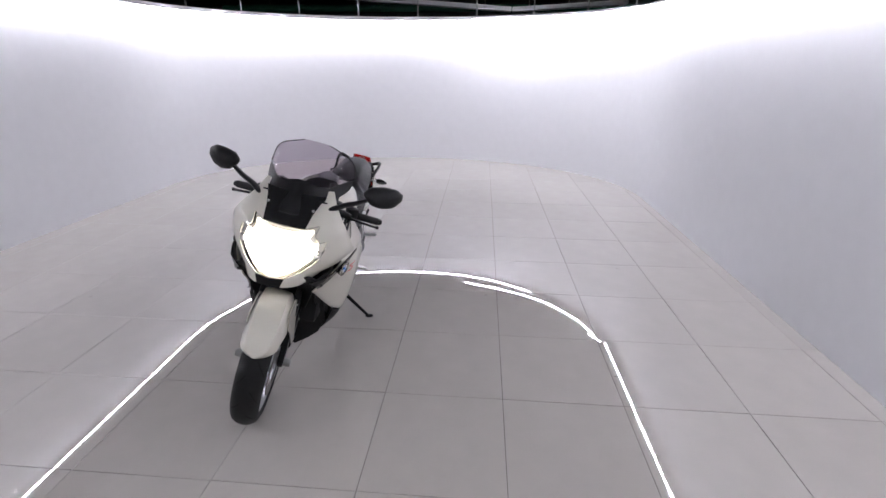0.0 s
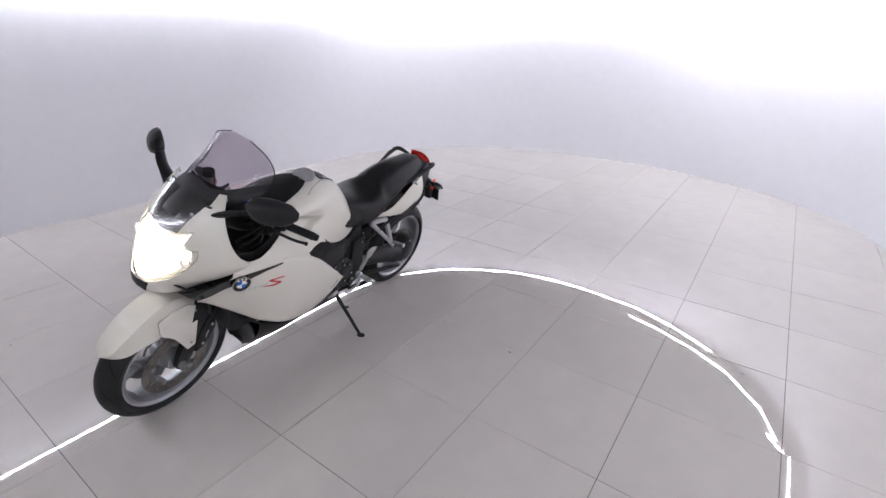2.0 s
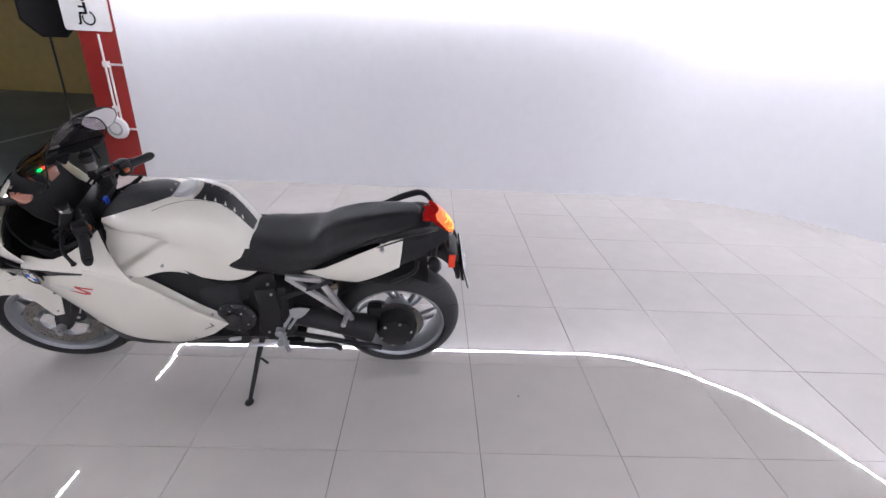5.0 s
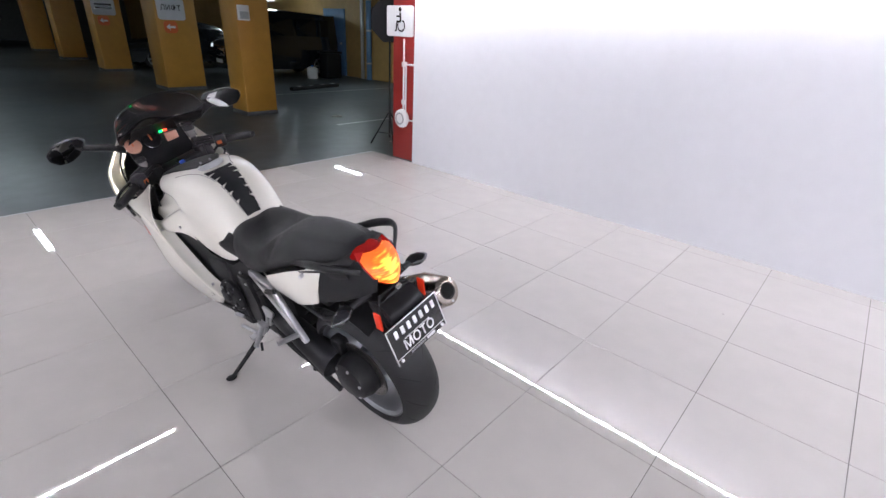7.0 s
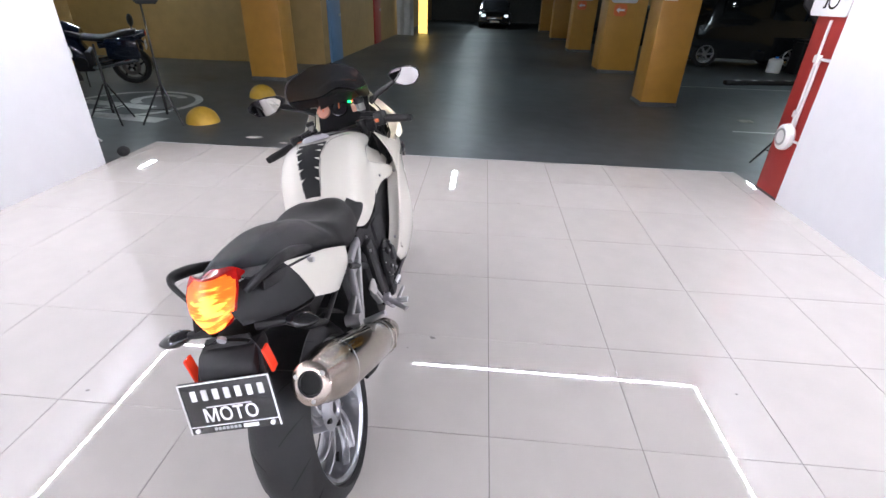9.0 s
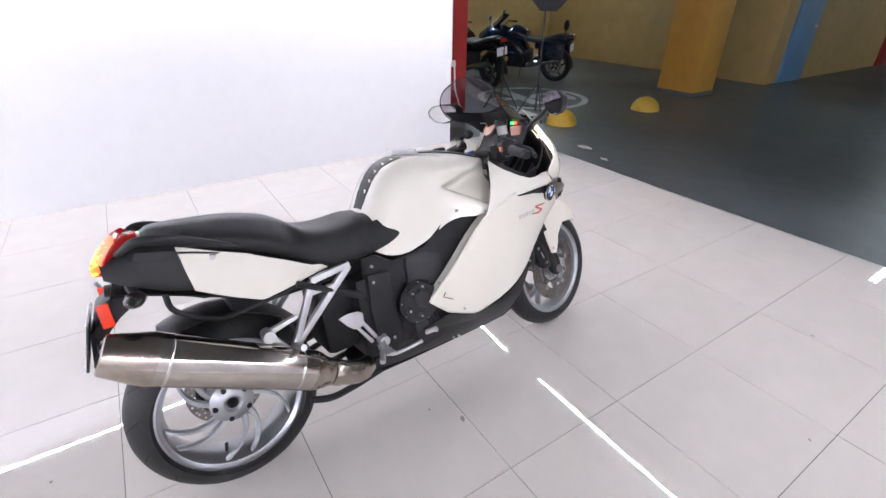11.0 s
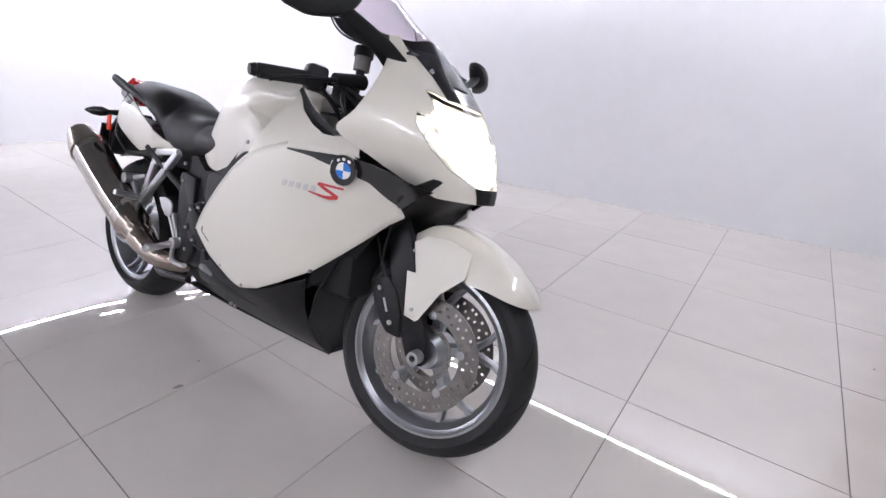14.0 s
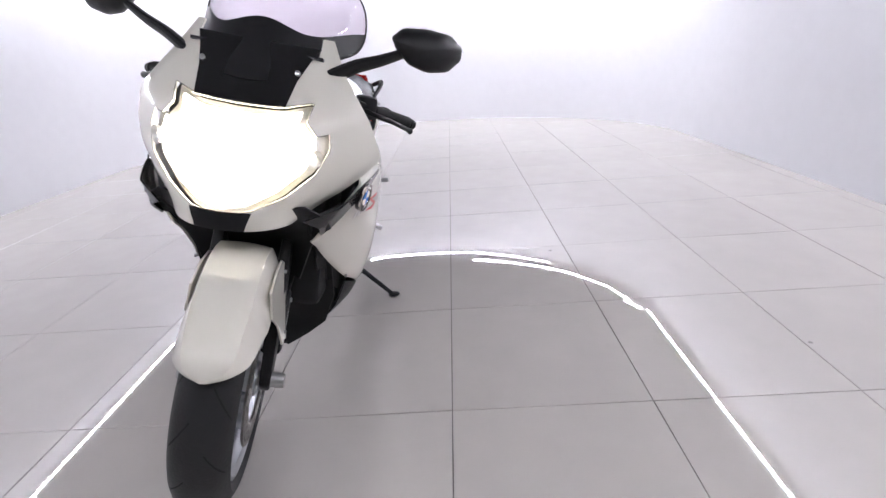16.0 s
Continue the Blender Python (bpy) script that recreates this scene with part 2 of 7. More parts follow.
strip_run([(-3.64, -0.93), (-3.67, 4.35)])
strip_run([(-3.67, 4.36), (-3.60, 4.85), (-3.36, 5.45), (-2.90, 6.05), (-2.35, 6.44), (-1.75, 6.71), (-1.15, 6.83), (-0.45, 6.84), (0.25, 6.76), (0.85, 6.53), (1.42, 6.18)], 2, M_STRIP_END)
strip_run([(0.25, 6.46), (0.75, 6.30), (1.25, 6.06), (1.65, 5.78), (2.05, 5.28), (2.22, 4.82)], 2, M_STRIP_END)
strip_run([(2.13, 4.88), (2.29, 4.66)], 2)
strip_run([(2.34, 4.64), (2.36, -0.93)])
strip_run([(-3.62, -0.955), (2.34, -0.975)], 1.25, M_STRIP_FRONT)


# floor: porcelain tiles laid in a square grid over a grout bed
def tile_mesh(w, d):
    bm = box((0.0015, 0.0015, -0.012), (w - 0.0015, d - 0.0015, 0.0), 0.0005)
    me = bpy.data.meshes.new("tile")
    bmesh.ops.recalc_face_normals(bm, faces=bm.faces)
    bm.to_mesh(me)
    bm.free()
    me.materials.append(M_TILE)
    return me


def tiled_floor():
    bed = link("floor", box((WEST - 0.01, EDGE_Y, GARAGE_Z), (EAST + 0.01, 6.95, -0.004)), M_GROUT, None, False)
    tagged(bed, "glossy white porcelain floor tiles with thin grey joints", "floor", kind="structure")
    whole, west, east = tile_mesh(0.6, 0.6), tile_mesh(0.17, 0.6), tile_mesh(0.10, 0.6)
    for i in range(-7, 5):
        for j in range(-3, 12):
            me, x = (west, -3.77) if i == -7 else (east, 2.4) if i == 4 else (whole, i * 0.6)
            xm, ym = i * 0.6 + 0.3, j * 0.6
            if ym > BEND_Y and ((xm - MID_X) / (BEND_A + 0.45)) ** 2 + ((ym - BEND_Y) / (BEND_B + 0.1)) ** 2 > 1.0:
                continue
            t = new("tile", me)
            t.location = (x, j * 0.6, random.uniform(-0.0004, 0.0002))
            t.rotation_euler = (random.uniform(-0.0006, 0.0006), random.uniform(-0.0006, 0.0006), 0)
            if i == -1 and j in (1, 2):
                t.location.z, t.rotation_euler.y = -0.0024, -0.008   # these two have sunk towards the west
            t.parent = bed


tiled_floor()
link("platform_edge", box((WEST, EDGE_Y - 0.02, GARAGE_Z), (EAST, EDGE_Y - 0.001, -0.001), 0.002), M_GALV, None)
tagged(bpy.data.objects["platform_edge"], "thin grey metal edge of the tiled platform", "trim", kind="structure")

# ---- the garage round the bay ----
G_WEST, G_EAST, G_SOUTH, G_NORTH, G_TOP = -10.6, 9.0, -34.0, 11.0, 2.80


def slab(name, lo, hi, material, label, category):
    return tagged(link(name, box(lo, hi), material, None, False), label, category, kind="structure")


slab("ground", (G_WEST - 0.2, G_SOUTH - 0.2, GARAGE_Z - 0.2), (G_EAST + 0.2, G_NORTH + 0.2, GARAGE_Z - 0.001), M_GFLOOR, "dark worn concrete floor of an underground car park", "floor")
slab("ceiling", (G_WEST - 0.2, G_SOUTH - 0.2, G_TOP), (G_EAST + 0.2, G_NORTH + 0.2, G_TOP + 0.2), M_CONC, "dark bare concrete ceiling slab", "ceiling")
slab("wall_west", (G_WEST - 0.2, G_SOUTH, GARAGE_Z), (G_WEST, G_NORTH, G_TOP), M_YELLOW, "ochre-painted car park wall", "wall")
slab("wall_east", (G_EAST, -8.9, GARAGE_Z), (G_EAST + 0.2, G_NORTH, G_TOP), M_YELLOW, "ochre-painted car park wall", "wall")
slab("wall_south", (G_WEST, G_SOUTH - 0.2, GARAGE_Z), (G_EAST, G_SOUTH, G_TOP), M_CONC, "dark far wall of the car park", "wall")
slab("wall_north", (G_WEST, G_NORTH, GARAGE_Z), (G_EAST, G_NORTH + 0.2, G_TOP), M_CONC, "dark concrete wall behind the bay", "wall")
slab("wall_block", (2.75, -9.15, GARAGE_Z), (G_EAST, -8.9, G_TOP), M_YELLOW, "ochre-painted wall behind the parked motorcycles", "wall")
slab("wall_lane", (2.75, G_SOUTH, GARAGE_Z), (3.0, -9.15, G_TOP), M_YELLOW, "ochre-painted wall along the driving lane", "wall")


def door(name, lo, hi, material, label, handle_at):
    d = tagged(link(name, box(lo, hi, 0.004), material, None), label, "door", kind="structure")
    part("door_handle", box(tuple(c - 0.03 for c in handle_at), tuple(c + 0.03 for c in handle_at), 0.01), M_GALV, d)
    return d


door("door_1", (2.70, -10.35, GARAGE_Z), (2.755, -9.35, 2.05), M_BLUE, "closed pale blue steel door in the ochre wall", (2.69, -10.2, 1.0))
door("door_2", (2.70, -15.6, GARAGE_Z), (2.755, -14.6, 2.05), M_RED, "closed dark red steel door in the ochre wall", (2.69, -15.45, 1.0))
door("door_3", (G_WEST - 0.005, -12.6, GARAGE_Z), (G_WEST + 0.05, -11.4, 2.1), M_BLUE, "closed blue steel door in the far wall", (G_WEST + 0.06, -11.6, 1.0))


def column(x0, x1, y0, y1, material, label):
    c = thing("column", label, "column", "concrete columns", Matrix.Translation(((x0 + x1) / 2, (y0 + y1) / 2, GARAGE_Z)))
    a, b = (x1 - x0) / 2, (y1 - y0) / 2
    part("shaft", box((-a, -b, 0.0), (a, b, G_TOP - GARAGE_Z), 0.012), material, c)
    part("plinth", box((-a - 0.006, -b - 0.006, 0.0), (a + 0.006, b + 0.006, 0.07), 0.004), M_CONC, c, "scuffed dark foot")
    return c


column(-4.20, -3.79, -1.42, -1.00, M_RED, "red-painted column at the end of the white wall")
column(3.20, 3.62, -1.74, -1.08, M_RED, "red-painted column at the end of the white wall")
for x0, x1, y0, y1 in ((-4.45, -3.85, -6.1, -5.5), (-4.85, -3.95, -10.4, -9.6), (2.75, 3.45, -7.0, -6.35), (-4.75, -4.0, -15.4, -14.7), (-4.75, -4.0, -20.4, -19.7), (-4.75, -4.0, -25.4, -24.7)):
    column(x0, x1, y0, y1, M_ORANGE, "orange-painted square concrete column")
for y in (-4.0, -12.0, -20.0, -28.0):
    slab("ceiling_beam", (G_WEST, y - 0.2, G_TOP - 0.28), (G_EAST, y + 0.2, G_TOP - 0.001), M_CONC, "dark concrete ceiling beam", "beam")


def garage_lamp(x, y, length=1.2):
    o = thing("tube_lamp", "lit fluorescent tube lamp hung under the dark ceiling", "ceiling lamp", "car park lamps", Matrix.Translation((x, y, 2.26)))
    part("housing", box((-0.06, -length / 2, 0.01), (0.06, length / 2, 0.07), 0.008), M_WHITE_PL, o)
    for s in (-1, 1):
        part("tube", tube([(s * 0.03, -length / 2 + 0.03, 0.0), (s * 0.03, length / 2 - 0.03, 0.0)], 0.014, 10), M_TUBE, o, "glowing tube")
        part("hanger", tube([(0, s * length * 0.35, 0.06), (0, s * length * 0.35, G_TOP - 2.26)], 0.004, 6), M_GALV, o)


# the last four only continue the rows; no lamp is known there
for x, y in ((6.76, -3.97), (-0.58, -7.33), (-7.72, -7.69), (-8.8, -13.4), (-0.6, -14.2), (-0.6, -21.0), (-0.6, -28.0), (-7.9, -1.5)):
    garage_lamp(x, y)
# added short tube, no lamp known here, to brighten the ochre wall
garage_lamp(6.8, -7.2, 0.6)

from mathutils import bvhtree

# ---- the motorcycle: x to its left, y backwards from the front axle, z up in its own leaning plane ----
M_PAINT = mat("cream_white_paint", (0.69, 0.665, 0.590), 0.42, var=0.015, scale=3, big=1.0, coat=1.0, spec=0.35)
M_BLACKPAINT = mat("gloss_black_plastic", (0.012, 0.012, 0.013), 0.18, var=0.2, scale=20, coat=0.3)
M_BLACK = mat("satin_black_plastic", (0.012, 0.012, 0.013), 0.44, var=0.25, scale=25, bump=0.15, bump_scale=500, spec=0.2)
M_CHARCOAL = mat("dark_grey_casting", (0.020, 0.020, 0.022), 0.5, 0.1, spec=0.25, var=0.3, scale=20, bump=0.3, bump_scale=120)
M_SEAT = mat("black_grained_vinyl", (0.013, 0.013, 0.014), 0.44, var=0.2, scale=40, bump=0.5, bump_scale=420, spec=0.22)
M_RUBBER = mat("tyre_rubber", (0.013, 0.013, 0.014), 0.6, var=0.3, spec=0.3, scale=14, bump=0.25, bump_scale=160)
M_RIM = mat("silver_wheel_paint", (0.40, 0.41, 0.43), 0.30, 0.9, var=0.06, scale=15)
M_CAST = mat("bare_cast_aluminium", (0.56, 0.56, 0.57), 0.28, 0.85, var=0.12, scale=20, bump=0.15, bump_scale=180)
M_STEEL = mat("brushed_steel_muffler", (0.46, 0.425, 0.385), 0.12, 1.0, var=0.12, scale=18, big=4)
M_STAINED = mat("heat_stained_steel", (0.38, 0.33, 0.285), 0.22, 1.0, var=0.22, scale=22, big=9)
M_POLISHED = mat("polished_steel", (0.66, 0.64, 0.62), 0.08, 1.0, var=0.06, scale=10)
M_DISC = mat("brake_disc_steel", (0.25, 0.235, 0.22), 0.34, 1.0, var=0.2, scale=30)
M_BOLT = mat("zinc_bolt", (0.42, 0.42, 0.42), 0.35, 0.9, var=0.1)
M_SCREEN = clear("smoked_screen", (0.80, 0.765, 0.80))
M_LENS = clear("clear_lamp_lens", (0.95, 0.95, 0.95))
M_MIRROR = mat("mirror_glass", (0.62, 0.62, 0.64), 0.02, 1.0, var=0.01)
M_REFLECTOR = mat("lamp_reflector_chrome", (0.88, 0.86, 0.83), 0.38, 1.0, var=0.05)
M_BEAM = glow("headlamp_beam", (1.0, 0.93, 0.80), 13.0)
M_TAILGLOW = glow("tail_lamp_glow", (1.0, 0.20, 0.015), 1.0)
nt = M_TAILGLOW.node_tree
tc, mp, sp = nt.nodes.new("ShaderNodeTexCoord"), nt.nodes.new("ShaderNodeMapping"), nt.nodes.new("ShaderNodeTexGradient")
sp.gradient_type = "SPHERICAL"
mp.inputs["Location"].default_value = (0.0, -1.800 * 12, -0.890 * 12)
mp.inputs["Scale"].default_value = (13, 12, 12)
wv = nt.nodes.new("ShaderNodeTexNoise")
wv.inputs["Scale"].default_value, wv.inputs["Detail"].default_value = 55, 3
mp2 = nt.nodes.new("ShaderNodeMapping")
mp2.inputs["Scale"].default_value = (0.30, 1.0, 2.6)
mx = nt.nodes.new("ShaderNodeMath")
mx.operation = "MULTIPLY_ADD"
mx.inputs[1].default_value = 2.3
sb = nt.nodes.new("ShaderNodeMath")
sb.operation, sb.inputs[1].default_value = "SUBTRACT", 0.84
rp = nt.nodes.new("ShaderNodeValToRGB")
rp.color_ramp.elements[0].position, rp.color_ramp.elements[0].color = 0.50, (0.62, 0.008, 0.003, 1)
rp.color_ramp.elements[1].position, rp.color_ramp.elements[1].color = 1.0, (1.0, 0.52, 0.07, 1)
mid = rp.color_ramp.elements.new(0.74)
mid.color = (1.0, 0.13, 0.010, 1)
st_ = nt.nodes.new("ShaderNodeMapRange")
st_.inputs["From Min"].default_value, st_.inputs["From Max"].default_value = 0.45, 1.0
st_.inputs["To Min"].default_value, st_.inputs["To Max"].default_value = 0.30, 1.05
b_ = nt.nodes["Principled BSDF"]
nt.links.new(tc.outputs["Object"], mp.inputs["Vector"])
nt.links.new(tc.outputs["Object"], mp2.inputs["Vector"])
nt.links.new(mp2.outputs[0], wv.inputs["Vector"])
nt.links.new(mp.outputs[0], sp.inputs["Vector"])
nt.links.new(wv.outputs["Fac"], mx.inputs[0])
nt.links.new(sp.outputs["Fac"], mx.inputs[2])
nt.links.new(mx.outputs[0], sb.inputs[0])
nt.links.new(sb.outputs[0], rp.inputs[0])
nt.links.new(sb.outputs[0], st_.inputs["Value"])
nt.links.new(rp.outputs[0], b_.inputs["Emission Color"])
nt.links.new(st_.outputs[0], b_.inputs["Emission Strength"])
M_TAILRED = glow("red_tail_lens", (0.30, 0.006, 0.005), 0.07, 0.06)
# a passive reflector; the light it throws back is painted as faint emission
M_ORANGE_REF = glow("red_orange_reflector_glow", (0.62, 0.035, 0.012), 0.15, 0.15)
M_BADGE_BLUE = mat("blue_enamel", (0.03, 0.18, 0.62), 0.2, var=0.02, coat=0.5)
M_BADGE_WHITE = mat("white_enamel", (0.8, 0.8, 0.8), 0.2, var=0.02, coat=0.5)
M_DECAL_RED = mat("red_decal", (0.5, 0.03, 0.03), 0.35, var=0.05)
M_DECAL_GREY = mat("grey_decal", (0.34, 0.34, 0.35), 0.35, var=0.05)
M_DECAL_SILVER = mat("silver_decal", (0.55, 0.54, 0.52), 0.28, 0.6, var=0.05)
M_SCREWBLUE = mat("blue_tag", (0.02, 0.08, 0.55), 0.4, var=0.05)
M_KNOB = mat("orange_switch", (0.55, 0.12, 0.03), 0.4, var=0.05)
# near-black that paints the shade in tread grooves and the silencer mouth
M_RECESS_SHADE = mat("recess_shade_black", (0.006, 0.006, 0.006), 0.95, var=0.1)
M_RESERVOIR = mat("smoky_fluid_bottle", (0.16, 0.155, 0.15), 0.25, var=0.1)
M_DIAL = mat("copper_tinted_dial_face", (0.55, 0.27, 0.2), 0.25, var=0.05, coat=0.6)

LEAN, YAW = 14.0, 2.5
bike = thing("motorcycle", "cream-white sport touring motorcycle leaning on its side stand on tiles", "motorcycle",
             at=Matrix.Translation((-0.605, 0.435, 0.001)) @ Matrix.Rotation(radians(YAW), 4, "Z") @ Matrix.Rotation(radians(LEAN), 4, "Y"))


def flank(y, z):
    """Half the body's width at a place on its side."""
    bow = 0.75 if z < 0.60 else 0.25
    taper = 0.75 * max(0.0, 0.45 - y) ** 1.5 * min(1.0, max(0.0, (0.80 - z) / 0.3))
    return 0.275 - bow * (z - 0.60) ** 2 - 0.22 * (y - 0.45) ** 2 - taper


def pan_side(y, z):
    """Half the belly pan's width, drawing in to the keel."""
    return flank(y, max(z, 0.34)) * min(1.0, max(0.05, (z - 0.150) / 0.19)) ** 0.6


def skin(upper, lower, side, thick=0.004, lift=0.0, n=26, rows=9, width=flank, round_ends=False, roll_edge=False):
    """A body panel between an upper and a lower line of (y, z), wrapped on the body's side."""
    line = smooth_line if round_ends else even_line
    a = line([(0, y, z) for y, z in upper], n)
    b = line([(0, y, z) for y, z in lower], n)
    grid = []
    for k in range(rows):
        t = 0.5 - 0.5 * math.cos(math.pi * k / (rows - 1))
        row = []
        for i, (p, q) in enumerate(zip(a, b)):
            r = p.lerp(q, t)
            edge = min(t, 1 - t) * (q - p).length
            roll = 0.007 * max(0.0, 1 - edge / 0.016) ** 2 if roll_edge else 0.0
            row.append(Vector((side * (width(r.y, r.z) + lift - roll), r.y, r.z)))
        grid.append(row)
    bm = sheet(grid)
    bmesh.ops.recalc_face_normals(bm, faces=bm.faces)
    mid = sum((f.normal.x for f in bm.faces), 0.0)
    if mid * side < 0:
        bmesh.ops.reverse_faces(bm, faces=bm.faces)
    thicken(bm, thick)
    return bm


def loft(sections, n=26, rows=40):
    """A closed hull over sections: each a y and half an outline of (x, z) from the top centre down."""
    lines = []
    for y, half in sections:
        pts = smooth_line([(x, 0, z) for x, z in half], n)
        lines.append([Vector((p.x, y, p.z)) for p in pts])
    cols = [smooth_line([l[i] for l in lines], rows) for i in range(n)]
    rings = []
    for k in range(rows):
        right = [cols[i][k] for i in range(n)]
        left = [Vector((-p.x, p.y, p.z)) for p in right[::-1] if p.x > 1e-5]
        rings.append([Vector((max(p.x, 0), p.y, p.z)) for p in right] + left)
    m = min(len(r) for r in rings)
    bm = bmesh.new()
    ring_grid(bm, [r[:m] for r in rings], True, True)
    bmesh.ops.remove_doubles(bm, verts=bm.verts, dist=1e-5)
    return bm


def bolt(p, d, r=0.006, parent=None, name="bolt"):
    p, d = Vector(p), Vector(d).normalized()
    return part(name, tube([p - d * 0.004, p + d * 0.003, p + d * 0.004], [r, r, r * 0.7], 10), M_BOLT, parent or bike)


# wheels
def tyre_profile(r, w):
    half = w / 2
    pts = []
    for k in range(13):
        a = -1.35 + 2.7 * k / 12
        pts.append((r - half * 0.92 * (1 - math.cos(a)), half * math.sin(a) / math.sin(1.35)))
    return pts + [(0.231, half * 0.80), (0.222, half * 0.66), (0.222, -half * 0.66), (0.231, -half * 0.80)]


def rim_profile(w):
    h = w / 2 * 0.84
    return [(0.234, -h), (0.236, -h + 0.006), (0.222, -h + 0.012), (0.208, -h * 0.55), (0.208, h * 0.55), (0.222, h - 0.012), (0.236, h - 0.006),
            (0.234, h), (0.226, h + 0.002), (0.221, h - 0.004), (0.214, h - 0.008), (0.211, h - 0.016), (0.203, h * 0.40), (0.200, 0.0),
            (0.203, -h * 0.40), (0.211, -h + 0.016), (0.214, -h + 0.008), (0.221, -h + 0.004), (0.226, -h - 0.002)]


def spoke(c, a0, a1, r0, r1, x0, x1, w0, w1, thick):
    """A curved spoke from radius r0 to r1, sweeping from angle a0 to a1."""
    bm = bmesh.new()
    rings = []
    for k in range(9):
        t = k / 8
        a, r = a0 + (a1 - a0) * t ** 1.3, r0 + (r1 - r0) * t
        x, w = x0 + (x1 - x0) * t, w0 + (w1 - w0) * t
        rad, tan = Vector((0, math.cos(a), math.sin(a))), Vector((0, -math.sin(a), math.cos(a)))
        m = Vector(c) + rad * r + Vector((x, 0, 0))
        s = thick * 0.5
        rings.append([m + tan * w + Vector((s * 0.5, 0, 0)), m + tan * w * 0.6 + Vector((s, 0, 0)), m - tan * w * 0.6 + Vector((s, 0, 0)), m - tan * w + Vector((s * 0.5, 0, 0)),
                      m - tan * w - Vector((s * 0.5, 0, 0)), m - tan * w * 0.6 - Vector((s, 0, 0)), m + tan * w * 0.6 - Vector((s, 0, 0)), m + tan * w - Vector((s * 0.5, 0, 0))])
    ring_grid(bm, rings)
    return bm


def disc(c, x, r_in, r_out, thick=0.005, n=120, holes=True):
    """A drilled brake disc."""
    bm = bmesh.new()
    bands = 6
    rings = []
    for b in range(bands + 1):
        r = r_in + (r_out - r_in) * b / bands
        rings.append([bm.verts.new((x, c[1] + r * math.cos(2 * math.pi * k / n), c[2] + r * math.sin(2 * math.pi * k / n))) for k in range(n)])
    for b in range(bands):
        for k in range(n):
            if holes and ((b == 1 and k % 10 in (0,)) or (b == 2 and k % 10 in (3, 7)) or (b == 4 and k % 10 in (1, 5, 9))):
                continue
            bm.faces.new((rings[b][k], rings[b][(k + 1) % n], rings[b + 1][(k + 1) % n], rings[b + 1][k]))
    bmesh.ops.recalc_face_normals(bm, faces=bm.faces)
    thicken(bm, thick)
    return bm


FC, RC = (0, 0, 0.300), (0, 1.571, 0.311)
fw = part("front_wheel", lathe(rim_profile(0.12), 96, FC), M_RIM, bike, "silver-painted cast wheel rim")
part("tyre", lathe(tyre_profile(0.300, 0.122), 144, FC), M_RUBBER, fw, "black road tyre")
for k in range(5):
    a = 2 * math.pi * k / 5 + 0.35
    part("spoke", spoke(FC, a, a, 0.030, 0.132, 0.0, 0.0, 0.020, 0.016, 0.040), M_RIM, fw)
    for off in (-1, 1):
        part("spoke_branch", spoke(FC, a + off * 0.06, a + off * 0.27, 0.112, 0.206, 0.0, 0.0, 0.0105, 0.0095, 0.030), M_RIM, fw)
part("hub", lathe([(0.02, -0.06), (0.042, -0.06), (0.05, -0.03), (0.055, 0.0), (0.05, 0.03), (0.042, 0.06), (0.02, 0.06)], 40, FC), M_RIM, fw)
part("axle", lathe([(0.009, -0.125), (0.017, -0.125), (0.019, -0.118), (0.019, 0.118), (0.017, 0.125), (0.009, 0.125)], 28, FC), M_BOLT, fw, "hollow steel axle")
for s in (-1, 1):
    part("brake_disc", disc(FC, s * 0.062, 0.106, 0.160), M_DISC, fw, "drilled steel brake disc")
    for k in range(5):
        a = 2 * math.pi * k / 5 + 0.35
        bolt((s * 0.060, FC[1] + 0.110 * math.cos(a), FC[2] + 0.110 * math.sin(a)), (s, 0, 0), 0.012, fw, "disc_bolt")
        part("disc_lug", tube([(s * 0.015, FC[1] + 0.110 * math.cos(a), FC[2] + 0.110 * math.sin(a)), (s * 0.058, FC[1] + 0.110 * math.cos(a), FC[2] + 0.110 * math.sin(a))], 0.013, 12), M_RIM, fw)
part("sensor_ring", disc(FC, -0.050, 0.066, 0.078, 0.003, 100), M_DISC, fw, "toothed steel sensor ring")

rw = part("rear_wheel", lathe(rim_profile(0.19), 96, RC), M_RIM, bike, "silver-painted wide cast wheel rim")
part("tyre", lathe(tyre_profile(0.311, 0.192), 144, RC), M_RUBBER, rw, "wide black road tyre")
for k in range(5):
    a = 2 * math.pi * k / 5 + 0.2
    for off, reach in ((0.0, 0.66), (0.36, 0.70)):
        part("spoke", spoke(RC, a + off, a + off + reach, 0.05, 0.206, -0.038, -0.058, 0.0115, 0.0075, 0.024), M_RIM, rw)
part("hub", lathe([(0.020, -0.064), (0.030, -0.072), (0.046, -0.070), (0.072, -0.052), (0.075, 0.02), (0.06, 0.05), (0.020, 0.05)], 40, RC), M_RIM, rw)
part("brake_disc", disc(RC, 0.07, 0.09, 0.132), M_DISC, rw, "drilled rear brake disc")
for k in range(5):
    a = 2 * math.pi * k / 5
    part("wheel_bolt", tube([(-0.050, RC[1] + 0.056 * math.cos(a), RC[2] + 0.056 * math.sin(a)), (-0.069, RC[1] + 0.056 * math.cos(a), RC[2] + 0.056 * math.sin(a))], 0.009, 12), M_BLACK, rw, "black wheel bolt")
part("valve", tube([(-0.03, RC[1] + 0.06, RC[2] - 0.182), (-0.04, RC[1] + 0.055, RC[2] - 0.15)], 0.006, 8), M_BLACK, rw)


